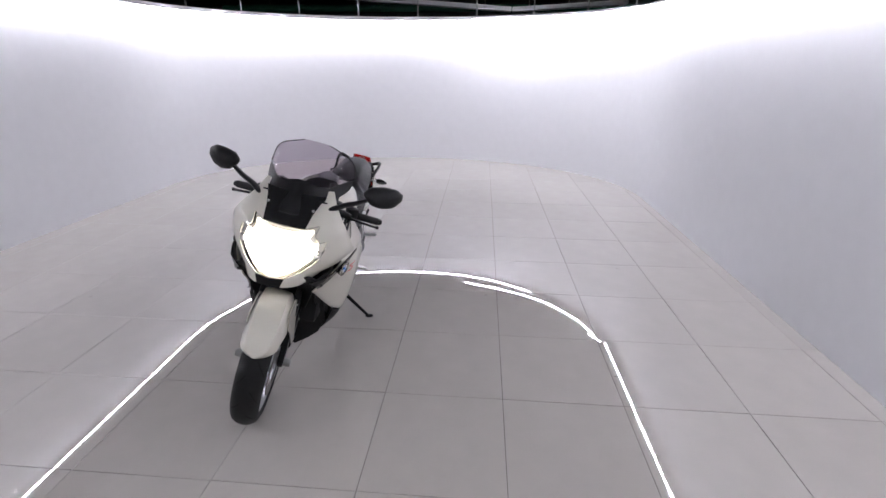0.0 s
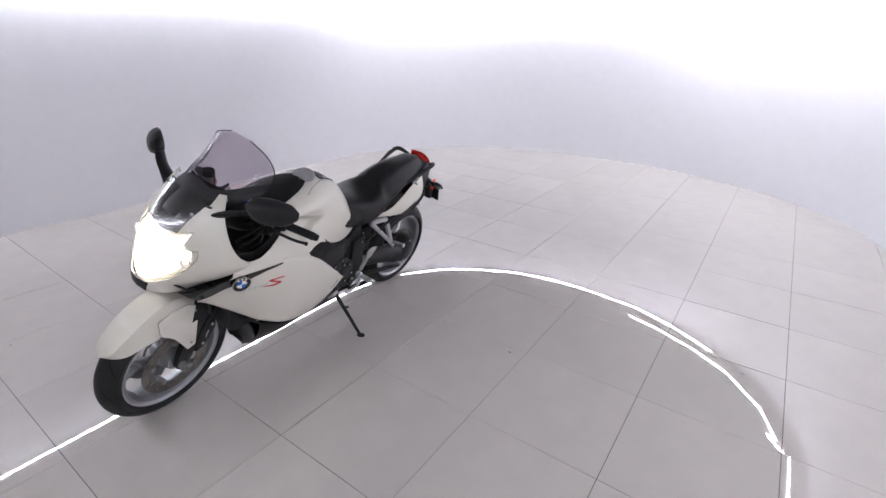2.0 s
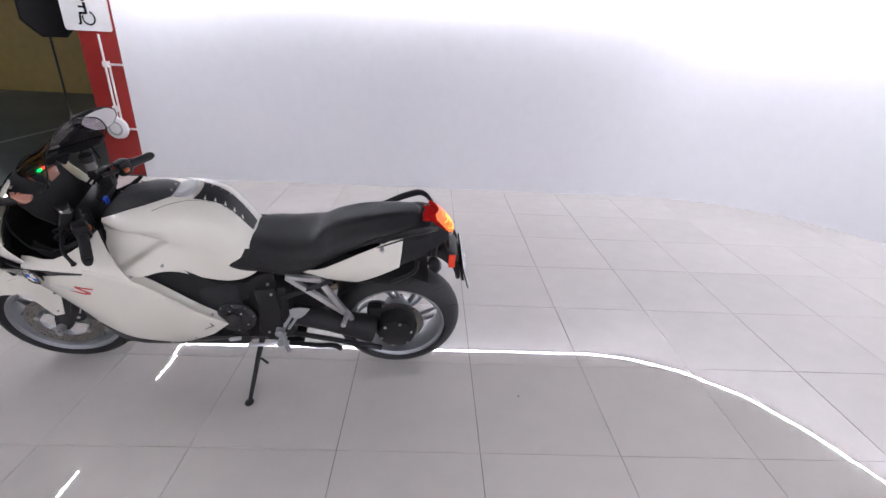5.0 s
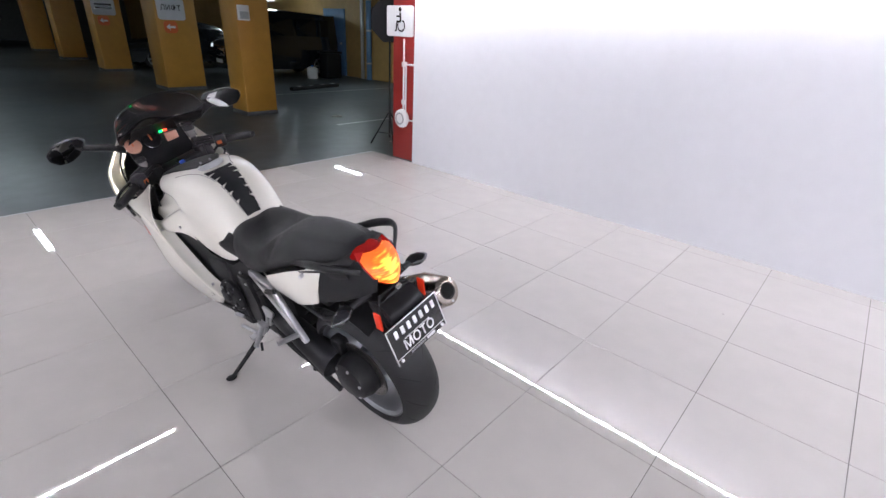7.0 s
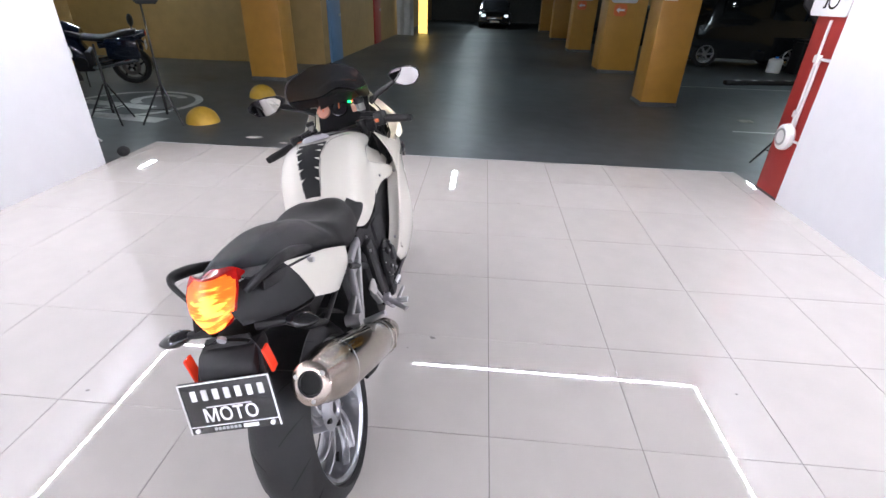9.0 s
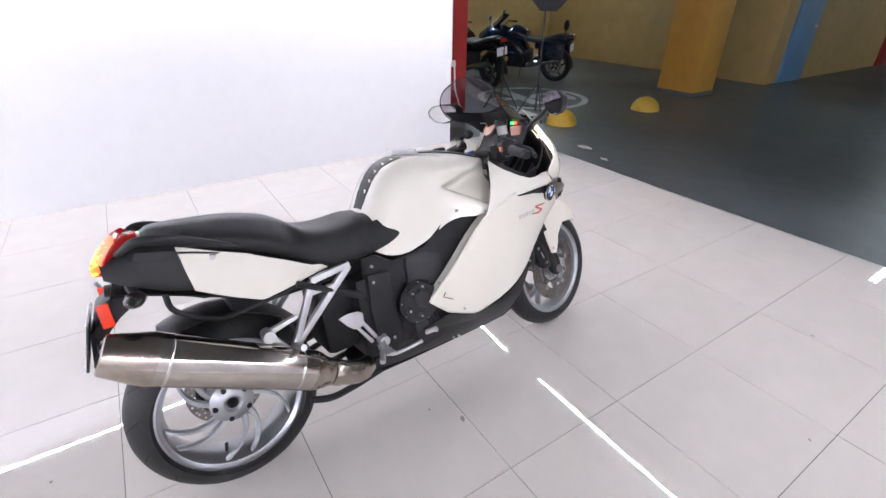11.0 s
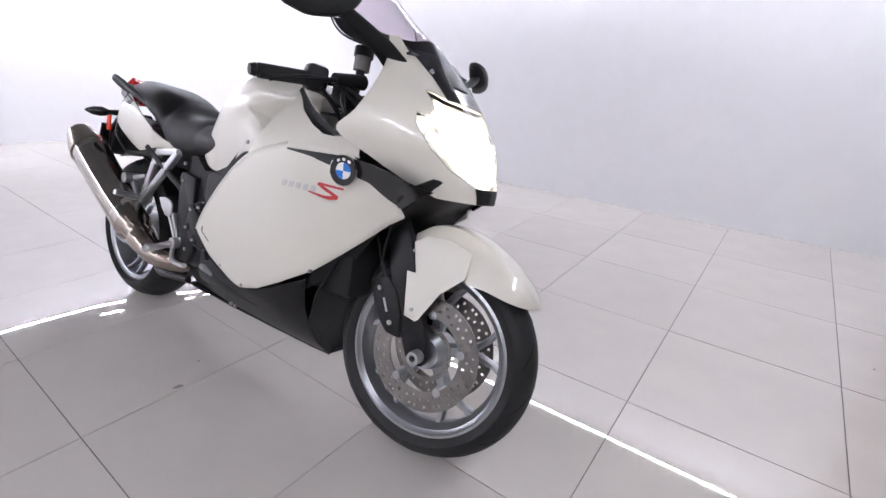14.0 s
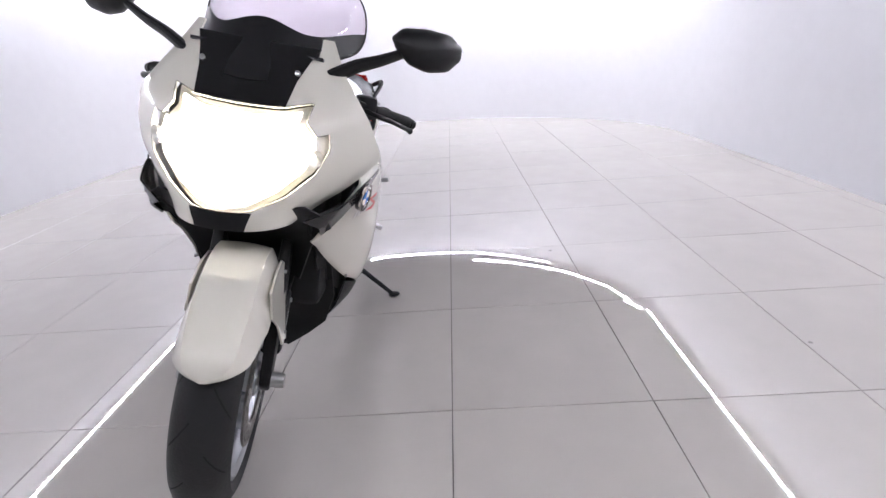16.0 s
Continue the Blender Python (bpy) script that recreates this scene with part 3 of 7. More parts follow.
def tread_grooves(c, r, w, wheel, n):
    """Curved rain grooves, drawn on the tread as ribs just proud of it, their shade painted in as near-black."""
    for s in (-1, 1):
        for k in range(n):
            a0 = 2 * math.pi * (k + (0.5 if s > 0 else 0)) / n
            pts = []
            for q in range(7):
                t = q / 6
                b = s * (0.12 + 0.95 * t)
                rr = r - w / 2 * 0.92 * (1 - math.cos(b)) - 0.0024
                a = a0 + 0.30 * t ** 0.8
                pts.append((w / 2 * math.sin(b) / math.sin(1.35), c[1] + rr * math.cos(a), c[2] + rr * math.sin(a)))
            part("tread_groove", tube(pts, [0.001, 0.0028, 0.003, 0.003, 0.003, 0.0025, 0.001], 6), M_RECESS_SHADE, wheel)


tread_grooves(FC, 0.300, 0.122, fw, 14)
tread_grooves(RC, 0.311, 0.192, rw, 14)


# front suspension, mudguard and brakes
for s in (-1, 1):
    leg = plate([(-0.028, 0.30), (-0.014, 0.272), (0.02, 0.268), (0.042, 0.29), (0.075, 0.36), (0.115, 0.45), (0.15, 0.56), (0.18, 0.66), (0.14, 0.69), (0.085, 0.60), (0.05, 0.50), (0.02, 0.42), (-0.012, 0.345)], s * 0.066, s * 0.093, 0.008)
    part("fork_leg", leg, M_BLACK, bike, "satin black cast fork leg")
    part("caliper", plate([(0.062, 0.326), (0.110, 0.332), (0.150, 0.372), (0.176, 0.430), (0.172, 0.470), (0.140, 0.492), (0.100, 0.455), (0.072, 0.395)], s * 0.046, s * 0.102, 0.012), M_BLACK, bike, "black four-piston brake caliper")
    for y, z in ((0.10, 0.365), (0.15, 0.45)):
        bolt((s * 0.103, y, z), (s, 0, 0), 0.007)
    part("caliper_mark", plate([(0.112, 0.392), (0.118, 0.390), (0.135, 0.425), (0.129, 0.427)], s * 0.1015, s * 0.1032), M_DECAL_GREY, bike)
    part("brake_hose", tube(smooth_line([(s * 0.085, 0.12, 0.44), (s * 0.10, 0.16, 0.52), (s * 0.10, 0.20, 0.62), (s * 0.08, 0.24, 0.72)], 14), 0.005, 8), M_BLACK, bike)


def mudguard():
    """The painted shell over the front wheel: a flat crown with sloping sides, drawn out to a rounded tip in front."""
    spine = smooth_line([(0, -0.268, 0.500), (0, -0.232, 0.543), (0, -0.165, 0.596), (0, -0.10, 0.632), (0, -0.03, 0.653), (0, 0.04, 0.648), (0, 0.095, 0.615)], 44)
    rows = []
    for i, p in enumerate(spine):
        t = i / (len(spine) - 1)
        w = (0.060 + 0.026 * min(1, t / 0.35) ** 0.8) * max(0.16, math.sqrt(1 - (1 - min(1.0, t / 0.17)) ** 2))
        drop = (0.010 + 0.095 * min(1, t / 0.42) ** 0.9) * (1 - 0.35 * max(0.0, t - 0.42) / 0.58)
        n = (Vector((0, FC[1], FC[2])) - p).normalized()
        row = []
        for k in range(33):
            q = -1 + 2 * k / 32
            e = abs(q)
            slope = max(0.0, e - 0.5) / 0.5
            crown = 0.005 * (1 - (e / 0.5) ** 2) if e < 0.5 else 0.0
            x = w * (e * 1.30 if e < 0.5 else 0.65 + (e - 0.5) * 0.70) * (1 if q > 0 else -1)
            row.append(p + Vector((x, 0, 0)) + n * (drop * (0.55 * slope + 0.45 * slope ** 1.6) - crown))
        rows.append(row)
    bm = sheet(rows)
    thicken(bm, 0.004)
    return bm


guard = part("front_mudguard", mudguard(), M_PAINT, bike, "cream-white painted front mudguard", 24)
for s in (-1, 1):
    part("guard_arm", skin([(-0.085, 0.600), (-0.02, 0.622), (0.045, 0.618), (0.098, 0.585)], [(-0.085, 0.535), (-0.025, 0.478), (0.020, 0.392), (0.058, 0.400)], s, 0.005, 0, 20, 14,
                           lambda y, z: 0.082 + 0.13 * max(0.0, 0.60 - z)), M_PAINT, guard, "white mudguard side arm")
    for y, z in ((0.040, 0.420), (0.078, 0.572)):
        bolt((s * (0.084 + 0.13 * (0.60 - z)), y, z), (s, 0, 0), 0.005, guard)

# dark inner body that closes the view through the fairing
part("radiator_block", box((-0.165, 0.20, 0.40), (0.165, 0.46, 0.78), 0.03), M_BLACK, bike, "black radiator and frame behind the fairing")
part("engine_block", box((-0.185, 0.45, 0.27), (0.185, 0.90, 0.66), 0.03), M_CHARCOAL, bike, "dark grey transverse engine block")
part("gearbox", box((-0.16, 0.86, 0.29), (0.16, 1.10, 0.62), 0.03), M_BLACK, bike, "black gearbox housing")
# plain added box in place of the inner fender, closing the gap
part("gap_filler", box((-0.10, 1.06, 0.34), (0.10, 1.225, 0.62), 0.03), M_BLACK, bike, "black filler box closing the gap before the rear wheel")
part("upper_frame", box((-0.12, 0.28, 0.68), (0.12, 0.92, 0.84), 0.03), M_BLACK, bike)
part("tail_frame", box((-0.09, 0.98, 0.62), (0.09, 1.50, 0.76), 0.02), M_BLACK, bike)
part("inner_guard", sheet([[Vector((0.095 * q, 1.571 + (0.345) * math.cos(a), 0.311 + 0.345 * math.sin(a) - 0.02 * abs(q))) for q in (-1, -0.6, 0, 0.6, 1)] for a in [1.15 + 1.35 * k / 14 for k in range(15)]], 0.004), M_BLACK, bike, "black rear hugger")

# white side panels
PANEL_TOP = [(0.060, 0.672), (0.078, 0.722), (0.120, 0.764), (0.200, 0.806), (0.300, 0.812), (0.400, 0.803), (0.520, 0.765), (0.615, 0.705), (0.760, 0.560), (0.848, 0.470)]
PANEL_LOW = [(0.060, 0.666), (0.100, 0.640), (0.190, 0.562), (0.300, 0.468), (0.400, 0.410), (0.500, 0.362), (0.600, 0.332), (0.640, 0.335), (0.760, 0.388), (0.848, 0.466)]
for s in (-1, 1):
    panel = part("side_panel", skin(PANEL_TOP, PANEL_LOW, s, 0.005, 0.004, 60, 22, roll_edge=True), M_PAINT, bike, "cream-white fairing side panel")
    for y, z in ((0.578, 0.350), (0.690, 0.383), (0.302, 0.468)):
        bolt((s * (flank(y, z) + 0.004), y, z), (s, 0, 0), 0.0055, panel)
    lip = smooth_line([(0, y, z) for y, z in PANEL_TOP[5:]], 30)
    rows = []
    for k in range(5):
        t = k / 4
        rows.append([Vector((s * (flank(p.y, p.z) + 0.002 - 0.052 * t * min(1.0, i / 5.0)), p.y - 0.010 * math.sin(math.pi * t) + 0.004 * t, p.z - 0.004 * t - 0.010 * t * t)) for i, p in enumerate(lip)])
    part("panel_lip", sheet(rows, 0.004), M_PAINT, panel, "cream-white inturned panel lip", 60)
    for i in (9, 24):
        p = lip[i]
        bolt((s * (flank(p.y, p.z) - 0.016), p.y, p.z + 0.001), (0, 0.5, 0.8), 0.006, panel)
    part("vent_notch", skin([(0.777, 0.489), (0.785, 0.473)], [(0.781, 0.490), (0.789, 0.472)], s, 0.001, 0.0050, 4, 2), M_BLACKPAINT, panel)
    part("vent_notch", skin([(0.789, 0.474), (0.746, 0.450)], [(0.788, 0.470), (0.745, 0.447)], s, 0.001, 0.0050, 6, 2), M_BLACKPAINT, panel)
    # belly pan under it
    part("belly_pan", skin([(0.318, 0.440), (0.400, 0.400), (0.500, 0.355), (0.620, 0.330), (0.760, 0.380), (0.860, 0.350), (0.980, 0.285), (1.110, 0.245)],
                           [(0.352, 0.165), (0.440, 0.158), (0.540, 0.156), (0.640, 0.155), (0.760, 0.155), (0.870, 0.158), (0.980, 0.168), (1.110, 0.190)], s, 0.005, 0.0, 44, 16, pan_side), M_BLACK, bike, "satin black belly pan half")
    # dark infill behind the wheel, from the nose down to the pan
    part("inner_fairing", skin([(0.010, 0.742), (0.090, 0.740), (0.20, 0.735)], [(0.135, 0.62), (0.22, 0.50), (0.34, 0.40)], s, 0.006, -0.022, 14, 10), M_BLACK, bike, "black inner fairing behind the front wheel")
part("pan_floor", sheet([[Vector((x * w, y, z)) for x in (-1, -0.4, 0.4, 1)] for y, z, w in ((0.352, 0.168, 0.050), (0.44, 0.160, 0.042), (0.64, 0.158, 0.040), (0.87, 0.160, 0.042), (1.11, 0.192, 0.085))], 0.005), M_BLACK, bike, "black belly pan floor")
part("pan_front", sheet([[Vector((x * w, y + 0.03 * (1 - x * x), z)) for x in (-1, -0.5, 0, 0.5, 1)] for y, z, w in ((0.35, 0.162, 0.05), (0.348, 0.22, 0.115), (0.34, 0.28, 0.165), (0.30, 0.40, 0.19), (0.24, 0.52, 0.185), (0.17, 0.62, 0.17), (0.10, 0.70, 0.155), (0.05, 0.745, 0.14))], 0.005), M_BLACK, bike, "black front duct panel")
for y, z in ((0.69, 0.235), (0.715, 0.238)):
    bolt((-(flank(y, z)), y, z), (-1, 0, 0), 0.006)

# nose fairing: level sections from the centre line to the side
NOSE = [
    (0.728, [(0, -0.082), (0.05, -0.074), (0.085, -0.052), (0.108, -0.025), (0.120, 0.0)]),
    (0.760, [(0, -0.084), (0.06, -0.070), (0.105, -0.036), (0.145, 0.020), (0.168, 0.075)]),
    (0.800, [(0, -0.072), (0.07, -0.056), (0.135, -0.012), (0.192, 0.058), (0.228, 0.135)]),
    (0.850, [(0, -0.056), (0.08, -0.042), (0.158, 0.006), (0.236, 0.100), (0.280, 0.212)]),
    (0.900, [(0, -0.028), (0.08, -0.016), (0.159, 0.030), (0.238, 0.105), (0.274, 0.170)]),
    (0.950, [(0, 0.008), (0.07, 0.016), (0.144, 0.048), (0.218, 0.105), (0.254, 0.150)]),
    (1.000, [(0, 0.052), (0.06, 0.057), (0.123, 0.078), (0.185, 0.120), (0.219, 0.155)]),
    (1.050, [(0, 0.100), (0.05, 0.102), (0.10, 0.116), (0.149, 0.140), (0.183, 0.172)]),
    (1.110, [(0, 0.158), (0.04, 0.158), (0.08, 0.166), (0.120, 0.184), (0.150, 0.205)]),
]
LAMP = [(0.0, 0.760), (0.06, 0.772), (0.118, 0.800), (0.165, 0.845), (0.186, 0.895), (0.180, 0.925), (0.158, 0.918), (0.134, 0.946), (0.142, 0.983), (0.085, 0.968), (0.0, 0.966)]


def inside(x, z, poly):
    hit, n = False, len(poly)
    for i in range(n):
        (x0, z0), (x1, z1) = poly[i], poly[(i + 1) % n]
        if (z0 > z) != (z1 > z) and x < (x1 - x0) * (z - z0) / (z1 - z0) + x0:
            hit = not hit
    return hit


def nose_grid(n=76, rows=110, push=0.0):
    lines = [smooth_line([(x, y, z) for x, y in half], n) for z, half in NOSE]
    cols = [smooth_line([l[i] for l in lines], rows) for i in range(n)]
    return [[cols[i][k] + Vector((0, push, 0)) for i in range(n)] for k in range(rows)]


def nose_piece(keep, push=0.0, thick=0.004, outline=None):
    """The faces of the nose whose middles pass the test, both halves, with thickness."""
    g = nose_grid(push=push)
    bm = bmesh.new()
    for s in (1, -1):
        vs = [[bm.verts.new((s * max(p.x, 0.0), p.y, p.z)) for p in r] for r in g]
        for a, b in zip(vs, vs[1:]):
            for i in range(len(a) - 1):
                m = (a[i].co + a[i + 1].co + b[i].co + b[i + 1].co) / 4
                if keep(abs(m.x), m.z):
                    bm.faces.new((a[i], a[i + 1], b[i + 1], b[i])[::s])
    bmesh.ops.delete(bm, geom=[v for v in bm.verts if not v.link_faces], context="VERTS")
    bmesh.ops.remove_doubles(bm, verts=bm.verts, dist=1e-5)
    bmesh.ops.recalc_face_normals(bm, faces=bm.faces)
    for _ in range(2):
        rim = [v for v in bm.verts if v.is_boundary]
        bmesh.ops.smooth_vert(bm, verts=rim, factor=0.4, use_axis_x=True, use_axis_y=True, use_axis_z=True)
    if outline:
        for v in [v for v in bm.verts if v.is_boundary]:
            best, gap = None, 0.016
            for (x0, z0), (x1, z1) in zip(outline, outline[1:] + outline[:1]):
                a, b = Vector((x0, z0)), Vector((x1, z1))
                t = max(0.0, min(1.0, (Vector((v.co.x, v.co.z)) - a).dot(b - a) / max((b - a).length_squared, 1e-12)))
                q = a + (b - a) * t
                d = (q - Vector((v.co.x, v.co.z))).length
                if d < gap:
                    best, gap = q, d
            if best is not None:
                v.co = on_nose(best.x, best.y, 0.0)
    if sum(f.normal.y for f in bm.faces) > 0:
        bmesh.ops.reverse_faces(bm, faces=bm.faces)
    if thick:
        thicken(bm, thick)
    return bm


NOSE_TREE = bvhtree.BVHTree.FromBMesh(nose_piece(lambda x, z: True, 0.0, 0.0))


def on_nose(x, z, push):
    """The place on the nose's surface in front of (x, z), moved out by push."""
    place, normal, _, _ = NOSE_TREE.ray_cast(Vector((x, -1.0, z)), Vector((0, 1, 0)))
    if place is None:
        place, normal, _, _ = NOSE_TREE.find_nearest(Vector((x, -0.1, z)))
    if normal.y > 0:
        normal = -normal
    return place + normal * push


def lamp_outline(scale):
    half = even_line([(x, 0, z) for x, z in LAMP], 61)
    ring = [(p.x, p.z) for p in half] + [(-p.x, p.z) for p in half[-2:0:-1]]
    return [(x * scale, 0.868 + (z - 0.868) * scale) for x, z in ring]


def lamp_patch(scale, push, thick):
    """A piece of the headlamp's front, spread from its middle to its outline."""
    rim = lamp_outline(scale)
    bm = bmesh.new()
    rings = [[on_nose(x * t, 0.868 + (z - 0.868) * t, push) for x, z in rim] for t in (0.02, 0.2, 0.4, 0.6, 0.75, 0.88, 0.96, 1.0)]
    vs = ring_grid(bm, rings, True, False)
    bm.faces.new(vs[0][::-1])
    bmesh.ops.recalc_face_normals(bm, faces=bm.faces)
    if sum(f.normal.y for f in bm.faces) > 0:
        bmesh.ops.reverse_faces(bm, faces=bm.faces)
    return thicken(bm, thick)


def nose_band(levels, push, thick, n=13):
    """An inlay on the nose: levels of (z, half width)."""
    rows = []
    for k in range(19):
        z = levels[0][0] + (levels[-1][0] - levels[0][0]) * k / 18
        w = float(np.interp(z, [l[0] for l in levels], [l[1] for l in levels]))
        rows.append([on_nose(w * (2 * i / (n - 1) - 1), z, push) for i in range(n)])
    bm = sheet(rows)
    if sum(f.normal.y for f in bm.faces) > 0:
        bmesh.ops.reverse_faces(bm, faces=bm.faces)
    return thicken(bm, thick)


part("nose_fairing", nose_piece(lambda x, z: not inside(x, z, LAMP) and not (z > 1.068 and x < 0.128), outline=lamp_outline(1.0)), M_PAINT, bike, "cream-white nose fairing", 60)
part("nose_liner", nose_piece(lambda x, z: x < float(np.interp(z, [0.73, 0.80, 0.85, 0.95, 1.05, 1.11], [0.08, 0.15, 0.19, 0.17, 0.12, 0.10])), 0.055, 0.004), M_BLACK, bike, "black inside of the nose", 60)
part("chin_inlay", nose_band([(0.729, 0.048), (0.745, 0.052), (0.768, 0.060)], 0.002, 0.004), M_BLACK, bike, "matt black inlay under the headlamp", 60)
part("crown_panel", nose_band([(0.968, 0.090), (1.02, 0.100), (1.06, 0.116), (1.085, 0.130)], 0.003, 0.005), M_BLACKPAINT, bike, "gloss black panel under the windscreen", 60)
lamp = part("headlamp", lamp_patch(1.02, -0.016, 0.004), M_REFLECTOR, bike, "lit twin headlamp with chromed reflectors", 60)
lens = part("lens", lamp_patch(1.0, 0.001, 0.002), M_LENS, lamp, "clear headlamp lens", 60)
lens.visible_shadow = False
part("lens_rim", tube([on_nose(x, z, 0.0) for x, z in lamp_outline(1.005) + lamp_outline(1.005)[:1]], 0.0008, 6), M_RESERVOIR, lamp, "thin grey lens gasket")
part("lit_reflector", lamp_patch(0.88, -0.010, 0.003), M_BEAM, lamp, "glowing reflectors of the lit headlamp", 60)
for s in (-1, 1):
    part("side_reflector", lathe([(0.004, 0.0), (0.019, 0.012), (0.019, 0.005), (0.004, -0.008)], 24), M_REFLECTOR, lamp).matrix_basis = Matrix.Translation(on_nose(s * 0.158, 0.880, -0.008)) @ Matrix.Rotation(radians(-90 + s * 40), 4, "Z")
    part("position_bulb", ball(on_nose(s * 0.158, 0.880, -0.007), 0.006, 12, 8), M_BEAM, lamp)

duct_rows = []
for z, w, y0, y1 in ((0.775, 0.150, 0.000, -0.030), (0.745, 0.192, 0.035, 0.010), (0.712, 0.200, 0.062, 0.055), (0.680, 0.165, 0.078, 0.100), (0.630, 0.148, 0.110, 0.150), (0.570, 0.132, 0.130, 0.180), (0.525, 0.120, 0.140, 0.190)):
    duct_rows.append([Vector((w * q, y1 + (y0 - y1) * abs(q) ** 2.5, z - 0.012 * (1 - abs(q)))) for q in [k / 8 - 1 for k in range(17)]])
part("front_duct", sheet(duct_rows, 0.005), M_BLACK, bike, "matt black air duct under the nose", 50)
# black trim with the round badge between nose and side panel
for s in (-1, 1):
    trim = part("badge_trim", skin([(-0.010, 0.742), (0.060, 0.766), (0.130, 0.785), (0.220, 0.790), (0.300, 0.788), (0.385, 0.786)], [(0.055, 0.690), (0.085, 0.705), (0.130, 0.738), (0.220, 0.758), (0.300, 0.775), (0.385, 0.782)], s, 0.005, 0.0065, 34, 8,
                                   lambda y, z: min(flank(y, z) + 0.002, 0.115 + 0.95 * max(y + 0.03, 0.0) ** 0.9)), M_BLACKPAINT, bike, "gloss black pointed trim")
    face = Matrix.Translation((s * 0.252, 0.190, 0.757)) @ Matrix.Rotation(radians(s * -14), 4, "Z") @ Matrix.Rotation(radians(s * 8), 4, "Y") @ Matrix.Diagonal((s, 1, 1, 1))
    badge = part("badge", lathe([(0.001, -0.004), (0.036, -0.004), (0.037, 0.004), (0.034, 0.009), (0.001, 0.009)], 40), M_BLACKPAINT, bike, "round black badge with blue and white quarters")
    badge.matrix_basis = face
    part("badge_ring", lathe([(0.0345, 0.008), (0.0385, 0.006), (0.0385, 0.010), (0.0355, 0.0115)], 40), M_POLISHED, badge)
    for q in range(4):
        bm = bmesh.new()
        c = bm.verts.new((0.0105, 0, 0))
        arc = [bm.verts.new((0.0105, 0.0205 * math.cos(a), 0.0205 * math.sin(a))) for a in [math.pi / 2 * (q + k / 10) for k in range(11)]]
        for a, b in zip(arc, arc[1:]):
            bm.faces.new((c, a, b))
        thicken(bm, 0.0012)
        part("badge_quarter", bm, M_BADGE_BLUE if q % 2 else M_BADGE_WHITE, badge)
    for k in (-1, 0, 1):
        a = math.pi / 2 + k * 0.55
        part("badge_bar", box((0.0095, -0.004, 0.025), (0.0108, 0.004, 0.031), 0.0, Matrix.Rotation(a - math.pi / 2, 4, "X")), M_BADGE_WHITE, badge)
    # lettering of the model: plain slanted grey bars and a red emblem of three strokes
    def along(u, side=s):
        return 0.392 - u if side < 0 else 0.208 + u
    for k in range(5):
        u0 = 0.023 * k
        part("model_bar", skin([(along(u0 + 0.005), 0.703), (along(u0 + 0.019), 0.703)], [(along(u0), 0.687), (along(u0 + 0.014), 0.687)], s, 0.0012, 0.0052, 4, 3), M_DECAL_SILVER, panel)
    for upper, lower in (([(0.118, 0.715), (0.190, 0.711)], [(0.124, 0.708), (0.188, 0.706)]),
                         ([(0.116, 0.714), (0.126, 0.710), (0.172, 0.689)], [(0.114, 0.708), (0.122, 0.703), (0.164, 0.683)]),
                         ([(0.086, 0.688), (0.140, 0.683), (0.174, 0.690)], [(0.090, 0.684), (0.142, 0.674), (0.170, 0.679)])):
        part("emblem_stroke", skin([(along(u), z) for u, z in upper], [(along(u), z) for u, z in lower], s, 0.0012, 0.0052, 8, 3), M_DECAL_RED, panel, "red emblem stroke")

# windscreen
SC = smooth_line([(0, 0.060, 1.010), (0, 0.115, 1.066), (0, 0.180, 1.128), (0, 0.275, 1.195), (0, 0.372, 1.270)], 30)
SE = smooth_line([(0.104, 0.105, 1.015), (0.135, 0.175, 1.058), (0.188, 0.322, 1.092), (0.196, 0.382, 1.158), (0.166, 0.384, 1.222), (0.060, 0.376, 1.266)], 30)


def screen_at(i, q, push=0.0):
    """A place on the screen: i runs up it from 0 to 29, q across from -1 to 1."""
    k = min(int(i), 28)
    c, e = SC[k].lerp(SC[k + 1], i - k), SE[k].lerp(SE[k + 1], i - k)
    d = e - c
    return c + Vector((q * d.x, d.y * abs(q) ** 2.0 - push, d.z * abs(q) ** 2.0 + push * 0.6))


def screen_piece(upper, push=0.0):
    """The clear upper screen or its black lower part, divided by a wavy line."""
    rows = []
    for j in range(19):
        row = []
        for k in range(33):
            q = -1 + k / 16
            wave = 13.4 + 1.2 * math.cos(2 * math.pi * abs(q)) + 0.4 * q * q
            row.append(screen_at(wave + (29 - wave) * j / 18 if upper else (wave + 0.25) * j / 18, q, push))
        rows.append(row)
    return sheet(rows, 0.003)


ws = part("windscreen", screen_piece(True), M_SCREEN, bike, "tall smoke-tinted windscreen", 60)
ws.visible_shadow = False
part("screen_base", screen_piece(False, 0.005), M_BLACK, bike, "gloss black lower edge of the windscreen", 60)
part("screen_border", tube([c + Vector((s * d.x, d.y, d.z)) for c, d, s in [(SC[i], SE[i] - SC[i], 1) for i in range(8, 30)]], 0.0025, 6), M_BLACK, ws)
part("screen_border", tube([c + Vector((s * d.x, d.y, d.z)) for c, d, s in [(SC[i], SE[i] - SC[i], -1) for i in range(8, 30)]], 0.0025, 6), M_BLACK, ws)
for s in (-1, 1):
    bolt((s * 0.098, 0.094, 1.035), (0, -1, 0.6), 0.006, ws)
    bolt((s * 0.15, 0.20, 1.090), (0, -1, 0.6), 0.006, ws)

